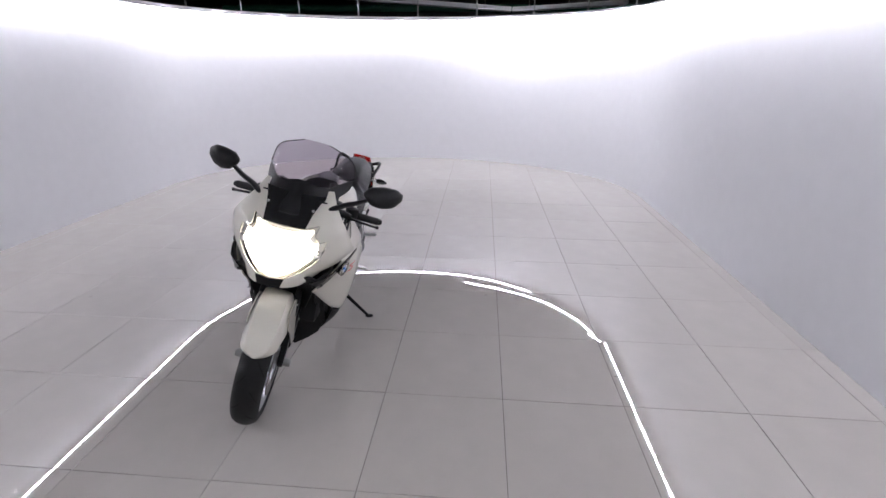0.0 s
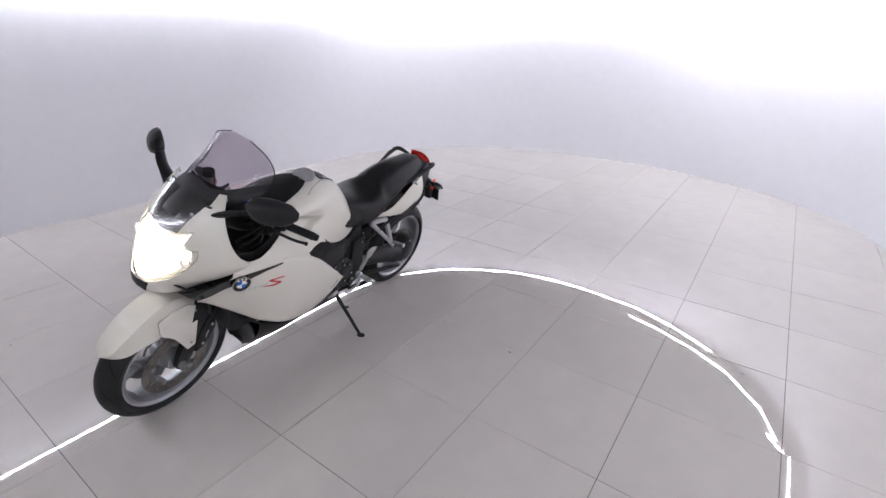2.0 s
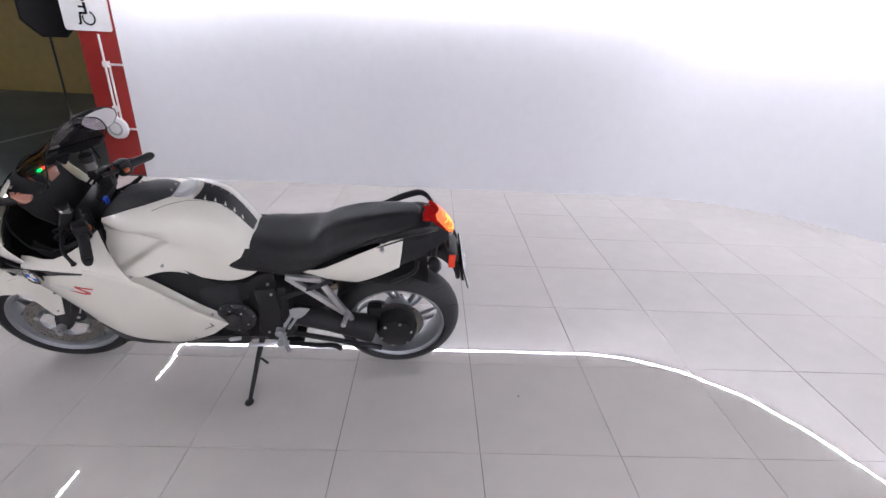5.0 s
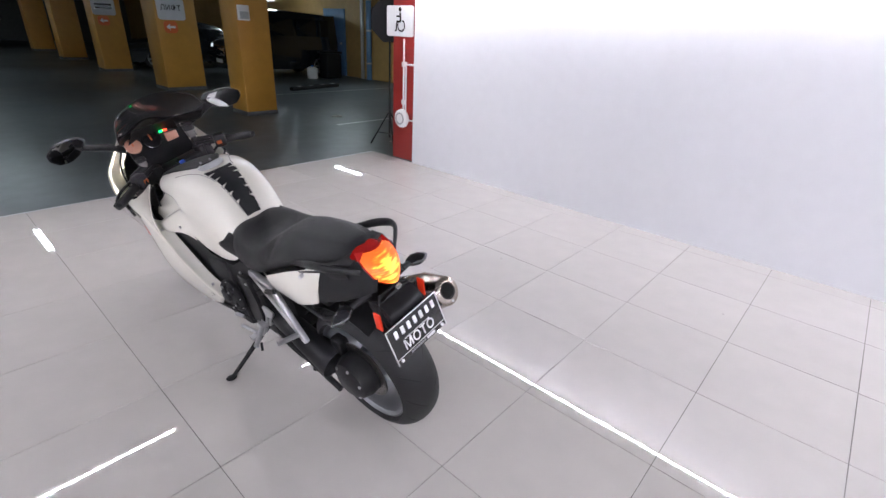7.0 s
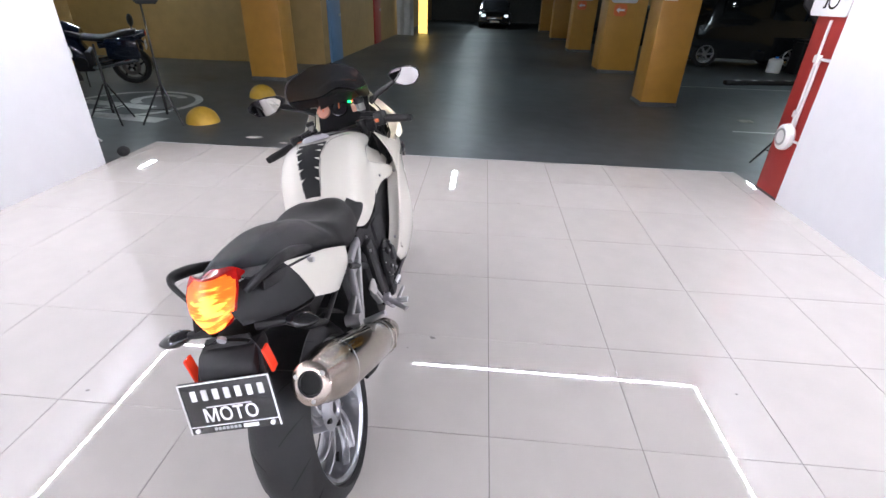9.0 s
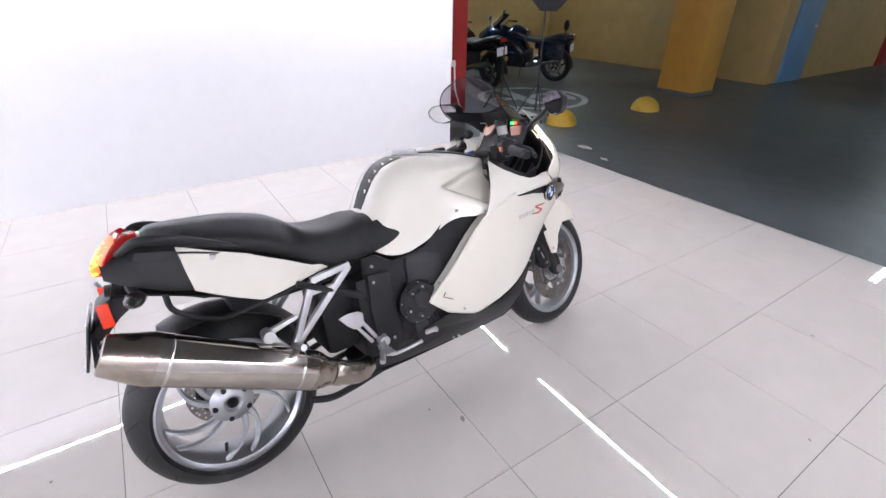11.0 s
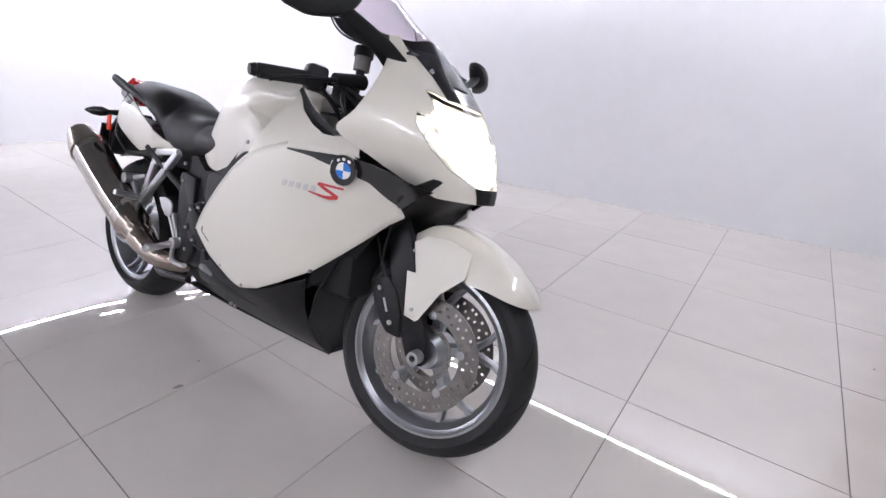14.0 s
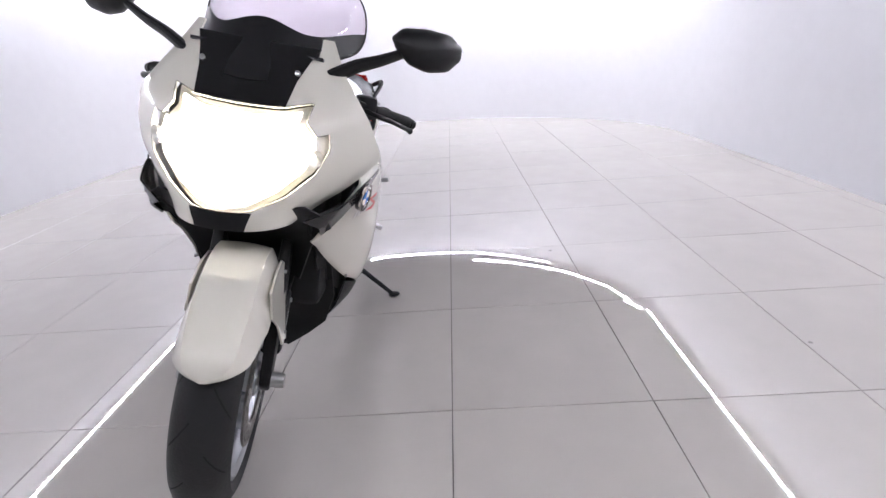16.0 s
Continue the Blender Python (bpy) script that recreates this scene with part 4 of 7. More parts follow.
# cockpit: black trims, dash, dials, bars
for s in (-1, 1):
    part("cockpit_trim", skin([(0.178, 1.050), (0.150, 0.985), (0.160, 0.930), (0.200, 0.872), (0.280, 0.850), (0.380, 0.900), (0.450, 0.955)], [(0.177, 1.045), (0.144, 0.976), (0.156, 0.925), (0.202, 0.860), (0.282, 0.838), (0.400, 0.890), (0.456, 0.944)], s, 0.006, -0.004, 34, 5,
                              lambda y, z: 0.222 - 1.3 * (z - 0.82) ** 2), M_BLACK, bike, "black cockpit side trim")
    part("inner_panel", skin([(0.205, 0.885), (0.225, 0.865), (0.25, 0.848), (0.30, 0.835), (0.38, 0.868), (0.46, 0.925)], [(0.19, 0.85), (0.21, 0.81), (0.25, 0.79), (0.30, 0.79), (0.38, 0.79), (0.46, 0.80)], s, 0.005, -0.030, 20, 6,
                             lambda y, z: 0.222 - 1.4 * (z - 0.82) ** 2), M_BLACK, bike)
    part("shoulder_panel", skin([(0.172, 0.842), (0.205, 0.842), (0.250, 0.834), (0.290, 0.836), (0.345, 0.858), (0.410, 0.895), (0.455, 0.935)], [(0.158, 0.792), (0.195, 0.798), (0.250, 0.806), (0.300, 0.806), (0.400, 0.796), (0.480, 0.772), (0.560, 0.735)], s, 0.005, 0.0015, 30, 10,
                                lambda y, z: flank(y, min(z, 0.80)) - 0.35 * max(0.0, z - 0.80) - 1.6 * max(0.0, z - 0.80) ** 2), M_PAINT, bike, "cream-white shoulder panel in front of the tank", 60)
part("dash", sheet([[Vector((x, y + 0.008 * (x / 0.14) ** 2, z)) for x in (-0.14, -0.10, -0.05, 0, 0.05, 0.10, 0.14)] for y, z in ((0.130, 1.072), (0.155, 1.064), (0.180, 1.010), (0.215, 0.958), (0.27, 0.925), (0.34, 0.90), (0.42, 0.90))], 0.006), M_BLACK, bike, "black instrument panel")
tilt = Matrix.Rotation(radians(90), 4, "Z") @ Matrix.Rotation(radians(-38), 4, "Y")
for x, r, m in ((0.020, 0.044, M_BLACKPAINT), (0.108, 0.036, M_DIAL)):
    dial = part("dial", lathe([(0.001, 0.0), (r, 0.0), (r, 0.012), (r * 0.9, 0.014), (r * 0.88, 0.009), (0.001, 0.009)], 32), m, bike, "round instrument dial")
    dial.matrix_basis = Matrix.Translation((x, 0.176, 1.027)) @ tilt
    part("needle", box((0.0095, -0.003, -0.002), (0.0115, 0.003, r * 0.7)), M_KNOB, dial)
part("display", box((-0.105, 0.172, 0.998), (-0.045, 0.190, 1.040), 0.004), M_DIAL, bike, "small dash display")
for x, c in ((-0.04, (0.0, 0.9, 0.15)), (-0.06, (0.9, 0.05, 0.02))):
    part("tell_tale", box((x - 0.008, 0.166, 1.048), (x + 0.008, 0.174, 1.056)), glow("tell_tale_glow", c, 3.0), bike)
part("top_clamp", box((-0.11, 0.31, 0.925), (0.11, 0.40, 0.955), 0.012), M_BLACK, bike, "black upper fork clamp")
part("key_tag", box((-0.006, 0.392, 0.930), (0.020, 0.408, 0.962), 0.006), M_SCREWBLUE, bike, "blue key tag in the ignition")
part("ignition", tube([(0.01, 0.378, 0.93), (0.01, 0.388, 0.958)], 0.018, 16), M_BLACK, bike)
for s in (-1, 1):
    root, end = Vector((s * 0.115, 0.35, 0.976)), Vector((s * 0.358, 0.456, 0.934))
    at = lambda t: root.lerp(end, t)
    bar = part("handlebar", tube([at(0.0), at(0.5), at(1.0)], 0.011, 12), M_BLACK, bike, "black clip-on handlebar")
    part("grip", tube([at(0.52), at(0.54), at(0.97), at(0.985)], [0.014, 0.0185, 0.0185, 0.014], 16), M_RUBBER, bar, "black rubber grip")
    part("bar_weight", tube([at(0.985), at(1.0), at(1.05)], [0.015, 0.017, 0.013], 14), M_BLACK, bar)
    part("switch_box", box((-0.030, -0.026, -0.03), (0.028, 0.026, 0.036), 0.013), M_BLACK, bar).matrix_basis = Matrix.Translation(at(0.42)) @ Matrix.Rotation(radians(s * 30), 4, "Z")
    part("switch", box((-0.012, 0.02, -0.01), (0.012, 0.032, 0.008), 0.004), M_KNOB, bar, "orange thumb switch").matrix_basis = Matrix.Translation(at(0.40)) @ Matrix.Rotation(radians(s * 30), 4, "Z")
    lev = [at(0.30) + Vector((0, -0.035, 0.005)), at(0.42) + Vector((s * 0.01, -0.062, 0.0)), at(0.7) + Vector((s * 0.02, -0.066, -0.006)), at(1.0) + Vector((s * 0.0, -0.05, -0.014))]
    part("lever", tube(smooth_line(lev, 14), [0.011, 0.011, 0.010] + [0.0065] * 9 + [0.0065, 0.0095], 10), M_BLACK, bar, "black hand lever")
    part("riser", tube([(s * 0.115, 0.36, 0.90), (s * 0.115, 0.36, 0.975)], 0.026, 16), M_BLACK, bike)
    part("hose", tube(smooth_line([at(0.3) + Vector((0, -0.03, 0)), (s * 0.17, 0.27, 0.93), (s * 0.12, 0.25, 0.87), (s * 0.08, 0.32, 0.82)], 16), 0.005, 8), M_BLACK, bike)
pot = part("fluid_reservoir", tube([(-0.132, 0.322, 1.012), (-0.132, 0.322, 1.048)], 0.022, 24), M_RESERVOIR, bike, "translucent brake fluid reservoir")
part("cap", tube([(-0.132, 0.322, 1.048), (-0.132, 0.322, 1.070), (-0.132, 0.322, 1.074)], [0.0265, 0.0265, 0.024], 24), M_BLACK, pot, "black reservoir cap")
pot2 = part("fluid_reservoir", tube([(0.14, 0.322, 0.985), (0.14, 0.322, 1.012)], 0.019, 20), M_RESERVOIR, bike, "translucent clutch fluid reservoir")
part("cap", tube([(0.14, 0.322, 1.012), (0.14, 0.322, 1.028)], 0.022, 20), M_BLACK, pot2, "black reservoir cap")

for s in (-1, 1):
    part("master_cylinder", tube([(s * 0.120, 0.318, 0.985), (s * 0.215, 0.335, 0.965)], [0.021, 0.016], 14), M_BLACK, bike, "black brake master cylinder")
    part("cylinder_neck", tube([(s * 0.134, 0.322, 0.965), (s * 0.134, 0.322, 1.013)], 0.012, 12), M_BLACK, bike)
    part("lock_stop", box((s * 0.15 - 0.028, 0.315, 0.905), (s * 0.15 + 0.028, 0.375, 0.965), 0.012), M_BLACK, bike)
    for k, (a, b, c) in enumerate((((s * 0.20, 0.33, 0.955), (s * 0.185, 0.27, 0.905), (s * 0.13, 0.25, 0.84)), ((s * 0.17, 0.34, 0.945), (s * 0.205, 0.30, 0.90), (s * 0.15, 0.30, 0.83)), ((s * 0.22, 0.37, 0.94), (s * 0.17, 0.35, 0.895), (s * 0.11, 0.36, 0.85)))):
        part("hose", tube(smooth_line([a, b, c], 14), 0.0045 + 0.001 * k, 8), M_BLACK, bike)

# mirrors
for s in (-1, 1):
    stalk = smooth_line([(s * 0.152, 0.165, 1.032), (s * 0.205, 0.178, 1.064), (s * 0.258, 0.192, 1.086), (s * 0.312, 0.216, 1.112)], 16)
    mir = part("mirror", tube(stalk, [0.033 - 0.012 * k / 15 for k in range(16)], 14, 0.42), M_BLACK, bike, "black rear-view mirror on a long arm")
    rim = [(-1.0, 0.45), (-0.72, 0.92), (-0.1, 1.0), (0.55, 0.86), (0.95, 0.35), (0.96, -0.25), (0.62, -0.88), (0.05, -1.0), (-0.45, -0.72), (-0.85, -0.05)]
    loop = []
    for a, b in zip(rim, rim[1:] + rim[:1]):
        loop += [(a[0] + (b[0] - a[0]) * t, a[1] + (b[1] - a[1]) * t) for t in (0.12, 0.37, 0.63, 0.88)]

    def mirror_point(u, v, scale, depth, side=s):
        """A place on the mirror: u outwards and v up over its outline, depth forward."""
        x, z = 0.082 * u * scale, 0.046 * v * scale
        return Vector((side * (0.366 + x - 0.25 * depth), 0.250 + 0.42 * x - depth + (0.22 * z if side > 0 else 0.0), 1.124 + z + 0.06 * x))

    shell = bmesh.new()
    ring_grid(shell, [[mirror_point(u, v, k, d) for u, v in loop] for k, d in ((0.93, -0.004), (0.97, -0.010), (1.02, -0.006), (1.05, 0.006), (1.03, 0.020), (0.93, 0.036), (0.76, 0.050), (0.52, 0.059), (0.22, 0.063))])
    part("mirror_shell", shell, M_BLACK, mir, "black angular mirror housing", 40)
    glass = bmesh.new()
    glass.faces.new([glass.verts.new(mirror_point(u, v, 0.94, -0.0075)) for u, v in loop])
    thicken(glass, 0.002)
    part("mirror_glass", glass, M_MIRROR, mir, "angular mirror glass")

# tank, cap and pads
TANK = [
    (0.440, [(0, .955), (.09, .950), (.140, .932), (.166, .905), (.164, .885), (.184, .858), (.226, .825), (.245, .790)]),
    (0.550, [(0, .988), (.09, .982), (.148, .960), (.176, .925), (.168, .893), (.182, .855), (.222, .805), (.240, .745)]),
    (0.640, [(0, 1.002), (.09, .996), (.150, .973), (.180, .935), (.175, .900), (.180, .855), (.198, .808), (.212, .750)]),
    (0.700, [(0, 1.007), (.09, 1.00), (.148, .976), (.178, .938), (.185, .890), (.182, .850), (.186, .800), (.194, .735)]),
    (0.770, [(0, 1.006), (.09, .998), (.145, .968), (.168, .925), (.177, .880), (.178, .830), (.178, .770), (.178, .695)]),
    (0.850, [(0, .984), (.08, .978), (.130, .945), (.156, .900), (.168, .850), (.170, .800), (.168, .740), (.163, .665)]),
    (0.900, [(0, .943), (.075, .936), (.120, .905), (.145, .865), (.158, .820), (.160, .775), (.158, .720), (.152, .660)]),
    (0.945, [(0, .877), (.07, .870), (.108, .845), (.130, .812), (.145, .780), (.150, .750), (.150, .715), (.146, .672)]),
    (0.985, [(0, .800), (.06, .795), (.095, .780), (.115, .765), (.128, .748), (.135, .730), (.138, .710), (.136, .695)]),
]


def tank_shell():
    """The tank's hull with the sharp-edged hollow in front of the knee on both sides."""
    bm = loft(TANK, 80, 150)
    for v in bm.verts:
        if abs(v.co.x) < 0.10 or v.co.y > 0.72:
            continue
        y, z = v.co.y, v.co.z
        low = (z - (0.879 + (y - 0.700) * 0.56)) * 0.872
        top = ((0.886 + (0.700 - y) * 0.24) - z) * 0.972
        a, b = max(0.0, min(1.0, low / 0.012)), max(0.0, min(1.0, top / 0.042))
        a, b = a * a * (3 - 2 * a), b * b * (3 - 2 * b)
        fade = max(0.0, min(1.0, (abs(v.co.x) - 0.10) / 0.04))
        v.co.x -= (1 if v.co.x > 0 else -1) * 0.036 * min(a, b) * fade
    return bm


tank = part("tank", tank_shell(), M_PAINT, bike, "cream-white painted fuel tank cover", 50)


TANK_TREE = bvhtree.BVHTree.FromBMesh(loft(TANK, 46, 90))


def tank_top(x, y, up=0.0):
    """A place on the tank's top, lifted off it."""
    place, normal, _, _ = TANK_TREE.ray_cast(Vector((x, y, 2.0)), Vector((0, 0, -1)))
    if place is None:
        return Vector((x, y, 0.9))
    return place + normal * up


part("tank_inlay", sheet([[tank_top(w * (k / 6 - 1), y, 0.005) for k in range(13)] for y, w in ((0.445, 0.120), (0.50, 0.116), (0.56, 0.107), (0.61, 0.094), (0.655, 0.074), (0.69, 0.050))], 0.004), M_BLACK, tank, "black front tank inlay", 60)
cap = part("tank_cap", tube([tank_top(0, 0.722, -0.005), tank_top(0, 0.720, 0.007), tank_top(0, 0.719, 0.010)], [0.056, 0.056, 0.050], 36), M_DECAL_GREY, tank, "round grey fuel cap")
for k in range(6):
    a = 2 * math.pi * k / 6
    bolt(tank_top(0, 0.720, 0.009) + Vector((0.043 * math.cos(a), 0.043 * math.sin(a), 0)), (0, 0, 1), 0.005, cap)
pad_rows = [(0.786, 0.060), (0.83, 0.054), (0.87, 0.047), (0.905, 0.041), (0.935, 0.036), (0.965, 0.031)]
pad = part("tank_pad", sheet([[tank_top(w * (k / 5 - 1), y - 0.010 * (k / 5 - 1) ** 2 * (y < 0.80), 0.004) for k in range(11)] for y, w in pad_rows], 0.004), M_BLACK, tank, "black rubber tank pad with toothed edges", 60)
for y in (0.812, 0.846, 0.877, 0.904, 0.928):
    w = float(np.interp(y, [r[0] for r in pad_rows], [r[1] for r in pad_rows]))
    for s in (-1, 1):
        p, q, r = tank_top(s * (w + 0.001), y, 0.0085), tank_top(s * (w + 0.001), y + 0.007, 0.0085), tank_top(s * w * 0.60, y - 0.001, 0.0085)
        bm = bmesh.new()
        bm.faces.new([bm.verts.new(v) for v in (p, q, r)])
        thicken(bm, 0.002)
        part("pad_notch", bm, M_PAINT, pad)
for s in (-1, 1):
    part("tank_seam", tube([tank_top(s * w, y, 0.0008) for y, w in ((0.640, 0.128), (0.68, 0.106), (0.72, 0.088), (0.76, 0.073), (0.80, 0.0635), (0.84, 0.057), (0.88, 0.0495), (0.92, 0.042), (0.955, 0.036))], 0.0012, 6), M_RESERVOIR, tank)
    bolt((s * 0.207, 0.650, 0.778), (s, 0, 0.1), 0.006, tank)
    # black frame spar below the tank
    part("frame_spar", skin([(0.560, 0.735), (0.665, 0.755), (0.710, 0.748), (0.800, 0.670), (0.935, 0.648), (1.000, 0.690), (1.050, 0.690)], [(0.600, 0.690), (0.700, 0.610), (0.760, 0.540), (0.820, 0.520), (0.93, 0.560), (1.00, 0.585), (1.055, 0.60)], s, 0.02, -0.035, 40, 7,
                            lambda y, z: 0.245 - 0.13 * max(0, y - 0.55)), M_BLACK, bike, "black frame spar cover")
    part("frame_plate", plate([(0.965, 0.62), (1.055, 0.63), (1.06, 0.50), (1.05, 0.34), (0.985, 0.30), (0.945, 0.36), (0.965, 0.50)], s * 0.148, s * 0.176, 0.006), M_BLACK, bike, "black frame side plate")
    for y, z in ((1.03, 0.66), (1.035, 0.60), (0.99, 0.36)):
        bolt((s * 0.178, y, z), (s, 0, 0), 0.006)

# engine covers
for s in (-1, 1):
    cover = part("engine_cover", lathe([(0.001, 0.0), (0.083, 0.0), (0.085, 0.012), (0.074, 0.026), (0.05, 0.032), (0.001, 0.034)], 40), M_CHARCOAL, bike, "dark cast engine cover")
    cover.matrix_basis = Matrix.Translation((s * 0.182, 0.868, 0.47)) @ Matrix.Diagonal((s, 1, 1, 1))
    for k in range(9):
        a = 2 * math.pi * k / 9 + 0.2
        bolt((s * 0.197, 0.868 + 0.078 * math.cos(a), 0.47 + 0.078 * math.sin(a)), (s, 0, 0), 0.0045)
    for y, z, r in ((0.905, 0.520, 0.020), (0.860, 0.535, 0.014), (0.880, 0.420, 0.018), (0.925, 0.455, 0.013)):
        part("cover_boss", tube([(s * 0.190, y, z), (s * 0.214, y, z), (s * 0.217, y, z)], [r, r, r * 0.8], 16), M_CHARCOAL, bike)
        bolt((s * 0.218, y, z), (s, 0, 0), 0.005)
    for k in range(5):
        part("cover_rib", plate([(0.775 + 0.012 * k, 0.335), (0.779 + 0.012 * k, 0.335), (0.800 + 0.012 * k, 0.395), (0.796 + 0.012 * k, 0.395)], s * 0.182, s * 0.194, 0.0015), M_CHARCOAL, bike)
    part("cover_boss", plate([(0.835, 0.46), (0.86, 0.45), (0.90, 0.47), (0.905, 0.51), (0.87, 0.53), (0.84, 0.51)], s * 0.205, s * 0.228, 0.006), M_CHARCOAL, bike)
    part("hose_clip", tube([(s * 0.17, 0.80, 0.31), (s * 0.20, 0.82, 0.335), (s * 0.185, 0.86, 0.33)], 0.011, 10), M_CAST, bike)

# seat and tail
SEAT = [
    (0.905, [(0.085, 0.740), (0.100, 0.742), (0.118, 0.742), (0.135, 0.738), (0.138, 0.732), (0.125, 0.722)]),
    (0.960, [(0, 0.775), (0.07, 0.778), (0.115, 0.768), (0.143, 0.745), (0.146, 0.722), (0.130, 0.705)]),
    (1.020, [(0, 0.802), (0.08, 0.800), (0.128, 0.785), (0.156, 0.750), (0.155, 0.710), (0.130, 0.688)]),
    (1.120, [(0, 0.800), (0.09, 0.798), (0.140, 0.785), (0.166, 0.745), (0.163, 0.700), (0.135, 0.676)]),
    (1.210, [(0, 0.812), (0.09, 0.812), (0.136, 0.797), (0.160, 0.760), (0.158, 0.720), (0.132, 0.700)]),
    (1.265, [(0, 0.850), (0.08, 0.846), (0.124, 0.824), (0.152, 0.780), (0.152, 0.742), (0.130, 0.725)]),
    (1.320, [(0, 0.880), (0.07, 0.876), (0.115, 0.856), (0.146, 0.810), (0.146, 0.768), (0.125, 0.750)]),
    (1.420, [(0, 0.900), (0.07, 0.897), (0.110, 0.880), (0.138, 0.840), (0.138, 0.806), (0.120, 0.790)]),
    (1.550, [(0, 0.915), (0.06, 0.912), (0.095, 0.898), (0.120, 0.868), (0.120, 0.845), (0.105, 0.832)]),
    (1.640, [(0, 0.918), (0.045, 0.915), (0.070, 0.905), (0.088, 0.885), (0.088, 0.870), (0.080, 0.860)]),
    (1.672, [(0, 0.905), (0.025, 0.903), (0.040, 0.898), (0.050, 0.890), (0.050, 0.884), (0.045, 0.878)]),
]
SEAT[0] = (0.930, [(0, 0.772), (0.05, 0.774), (0.088, 0.766), (0.118, 0.746), (0.130, 0.728), (0.126, 0.714)])
SEAT[1] = (0.965, [(0, 0.780), (0.06, 0.782), (0.104, 0.772), (0.136, 0.748), (0.146, 0.722), (0.130, 0.705)])
SEAT = [(y, [(x, z + 0.026 * max(0.0, min(1.0, (y - 1.1) / 0.3))) for x, z in half]) for y, half in SEAT]
SEAT_LIFT = ([0.93, 0.966, 1.044, 1.132, 1.205, 1.27, 1.317, 1.462, 1.612, 1.67], [0.048, 0.044, 0.026, 0.022, 0.014, 0.009, 0.004, 0.002, 0.004, 0.006])
SEAT = [(y, [(x, z + float(np.interp(y, *SEAT_LIFT)) * (z - half[-1][1]) / (half[0][1] - half[-1][1])) for x, z in half]) for y, half in SEAT]
SEAT = [(y, [(x * (0.80 if y > 1.24 and k in (1, 2) else 0.96 if y > 1.24 else 1.0), z) for k, (x, z) in enumerate(half)]) for y, half in SEAT]
seat = part("seat", loft(SEAT, 24, 70), M_SEAT, bike, "black grained vinyl dual seat", 60)
for s in (-1, 1):
    part("tank_wing", skin([(0.893, 0.792), (0.915, 0.806), (0.96, 0.808), (1.03, 0.802)], [(0.886, 0.772), (0.890, 0.742), (0.945, 0.712), (1.03, 0.688)], s, 0.020, 0.0, 16, 12, lambda y, z: 0.162 - 9.0 * (z - 0.745) ** 2 - 0.02 * max(0.0, y - 0.92), round_ends=True), M_SEAT, seat)
    tp = part("tail_panel", skin([(1.160, 0.705), (1.230, 0.725), (1.300, 0.765), (1.420, 0.822), (1.520, 0.858), (1.602, 0.890)], [(1.175, 0.695), (1.260, 0.690), (1.330, 0.674), (1.405, 0.660), (1.495, 0.706), (1.584, 0.756)], s, 0.005, 0.0, 34, 12,
                             lambda y, z: 0.178 - 0.10 * max(0, y - 1.42) ** 1.2 - 2.6 * (z - 0.75) ** 2 - 0.3 * max(0, 1.28 - y)), M_PAINT, bike, "cream-white tail side panel", 50)
    part("tail_side", skin([(1.601, 0.888), (1.660, 0.908), (1.730, 0.914), (1.790, 0.880)], [(1.583, 0.757), (1.650, 0.768), (1.740, 0.805), (1.79, 0.830)], s, 0.005, 0.0, 16, 8,
                           lambda y, z: 0.159 - 0.42 * max(0, y - 1.585) - 2.6 * (z - 0.78) ** 2), M_BLACK, bike, "black tail side cover")
    part("tail_wedge", skin([(1.480, 0.842), (1.540, 0.860), (1.640, 0.884), (1.700, 0.893)], [(1.480, 0.828), (1.560, 0.835), (1.640, 0.855), (1.710, 0.872)], s, 0.006, 0.003, 14, 4,
                            lambda y, z: 0.148 - 0.22 * max(0, y - 1.5)), M_BLACK, bike)
    hook = part("luggage_hook", tube([(s * 0.125, 1.51, 0.842), (s * 0.165, 1.515, 0.838)], 0.008, 10), M_CAST, bike, "small metal luggage hook")
    part("grab_handle", tube(smooth_line([(s * 0.128, 1.430, 0.842), (s * 0.138, 1.520, 0.880), (s * 0.150, 1.610, 0.916), (s * 0.144, 1.685, 0.930), (s * 0.078, 1.742, 0.895)], 24), [0.009 + 0.007 * math.sin(math.pi * k / 23) for k in range(24)], 12, 0.6), M_BLACK, bike, "black pillion grab handle")
    part("tail_rail", tube(smooth_line([(s * 0.13, 1.19, 0.672), (s * 0.138, 1.36, 0.655), (s * 0.14, 1.52, 0.640), (s * 0.14, 1.56, 0.650), (s * 0.135, 1.648, 0.705), (s * 0.125, 1.66, 0.76)], 30), 0.009, 10), M_BLACK, bike, "black tubular luggage rail")
    pod = bmesh.new()
    ring_grid(pod, [[Vector((s * (0.132 + 0.094 * t), 1.725 + 0.012 * t + r * 0.030 * math.cos(a), 0.785 - 0.006 * t + r * 0.021 * math.sin(a))) for a in [2 * math.pi * k / 14 for k in range(14)]] for t, r in ((0, 0.35), (0.15, 0.72), (0.4, 1.0), (0.7, 0.82), (0.9, 0.42), (1.0, 0.08))])
    sig = part("turn_signal", pod, M_BLACKPAINT, bike, "black smoked turn signal")
    part("stalk", tube([(s * 0.06, 1.735, 0.792), (s * 0.145, 1.727, 0.785)], [0.016, 0.010], 10), M_BLACK, sig)
    part("side_marker", box((s * 0.104 - 0.004, 1.796, 0.706), (s * 0.104 + 0.004, 1.826, 0.776), 0.003), M_ORANGE_REF, bike, "red side reflector")
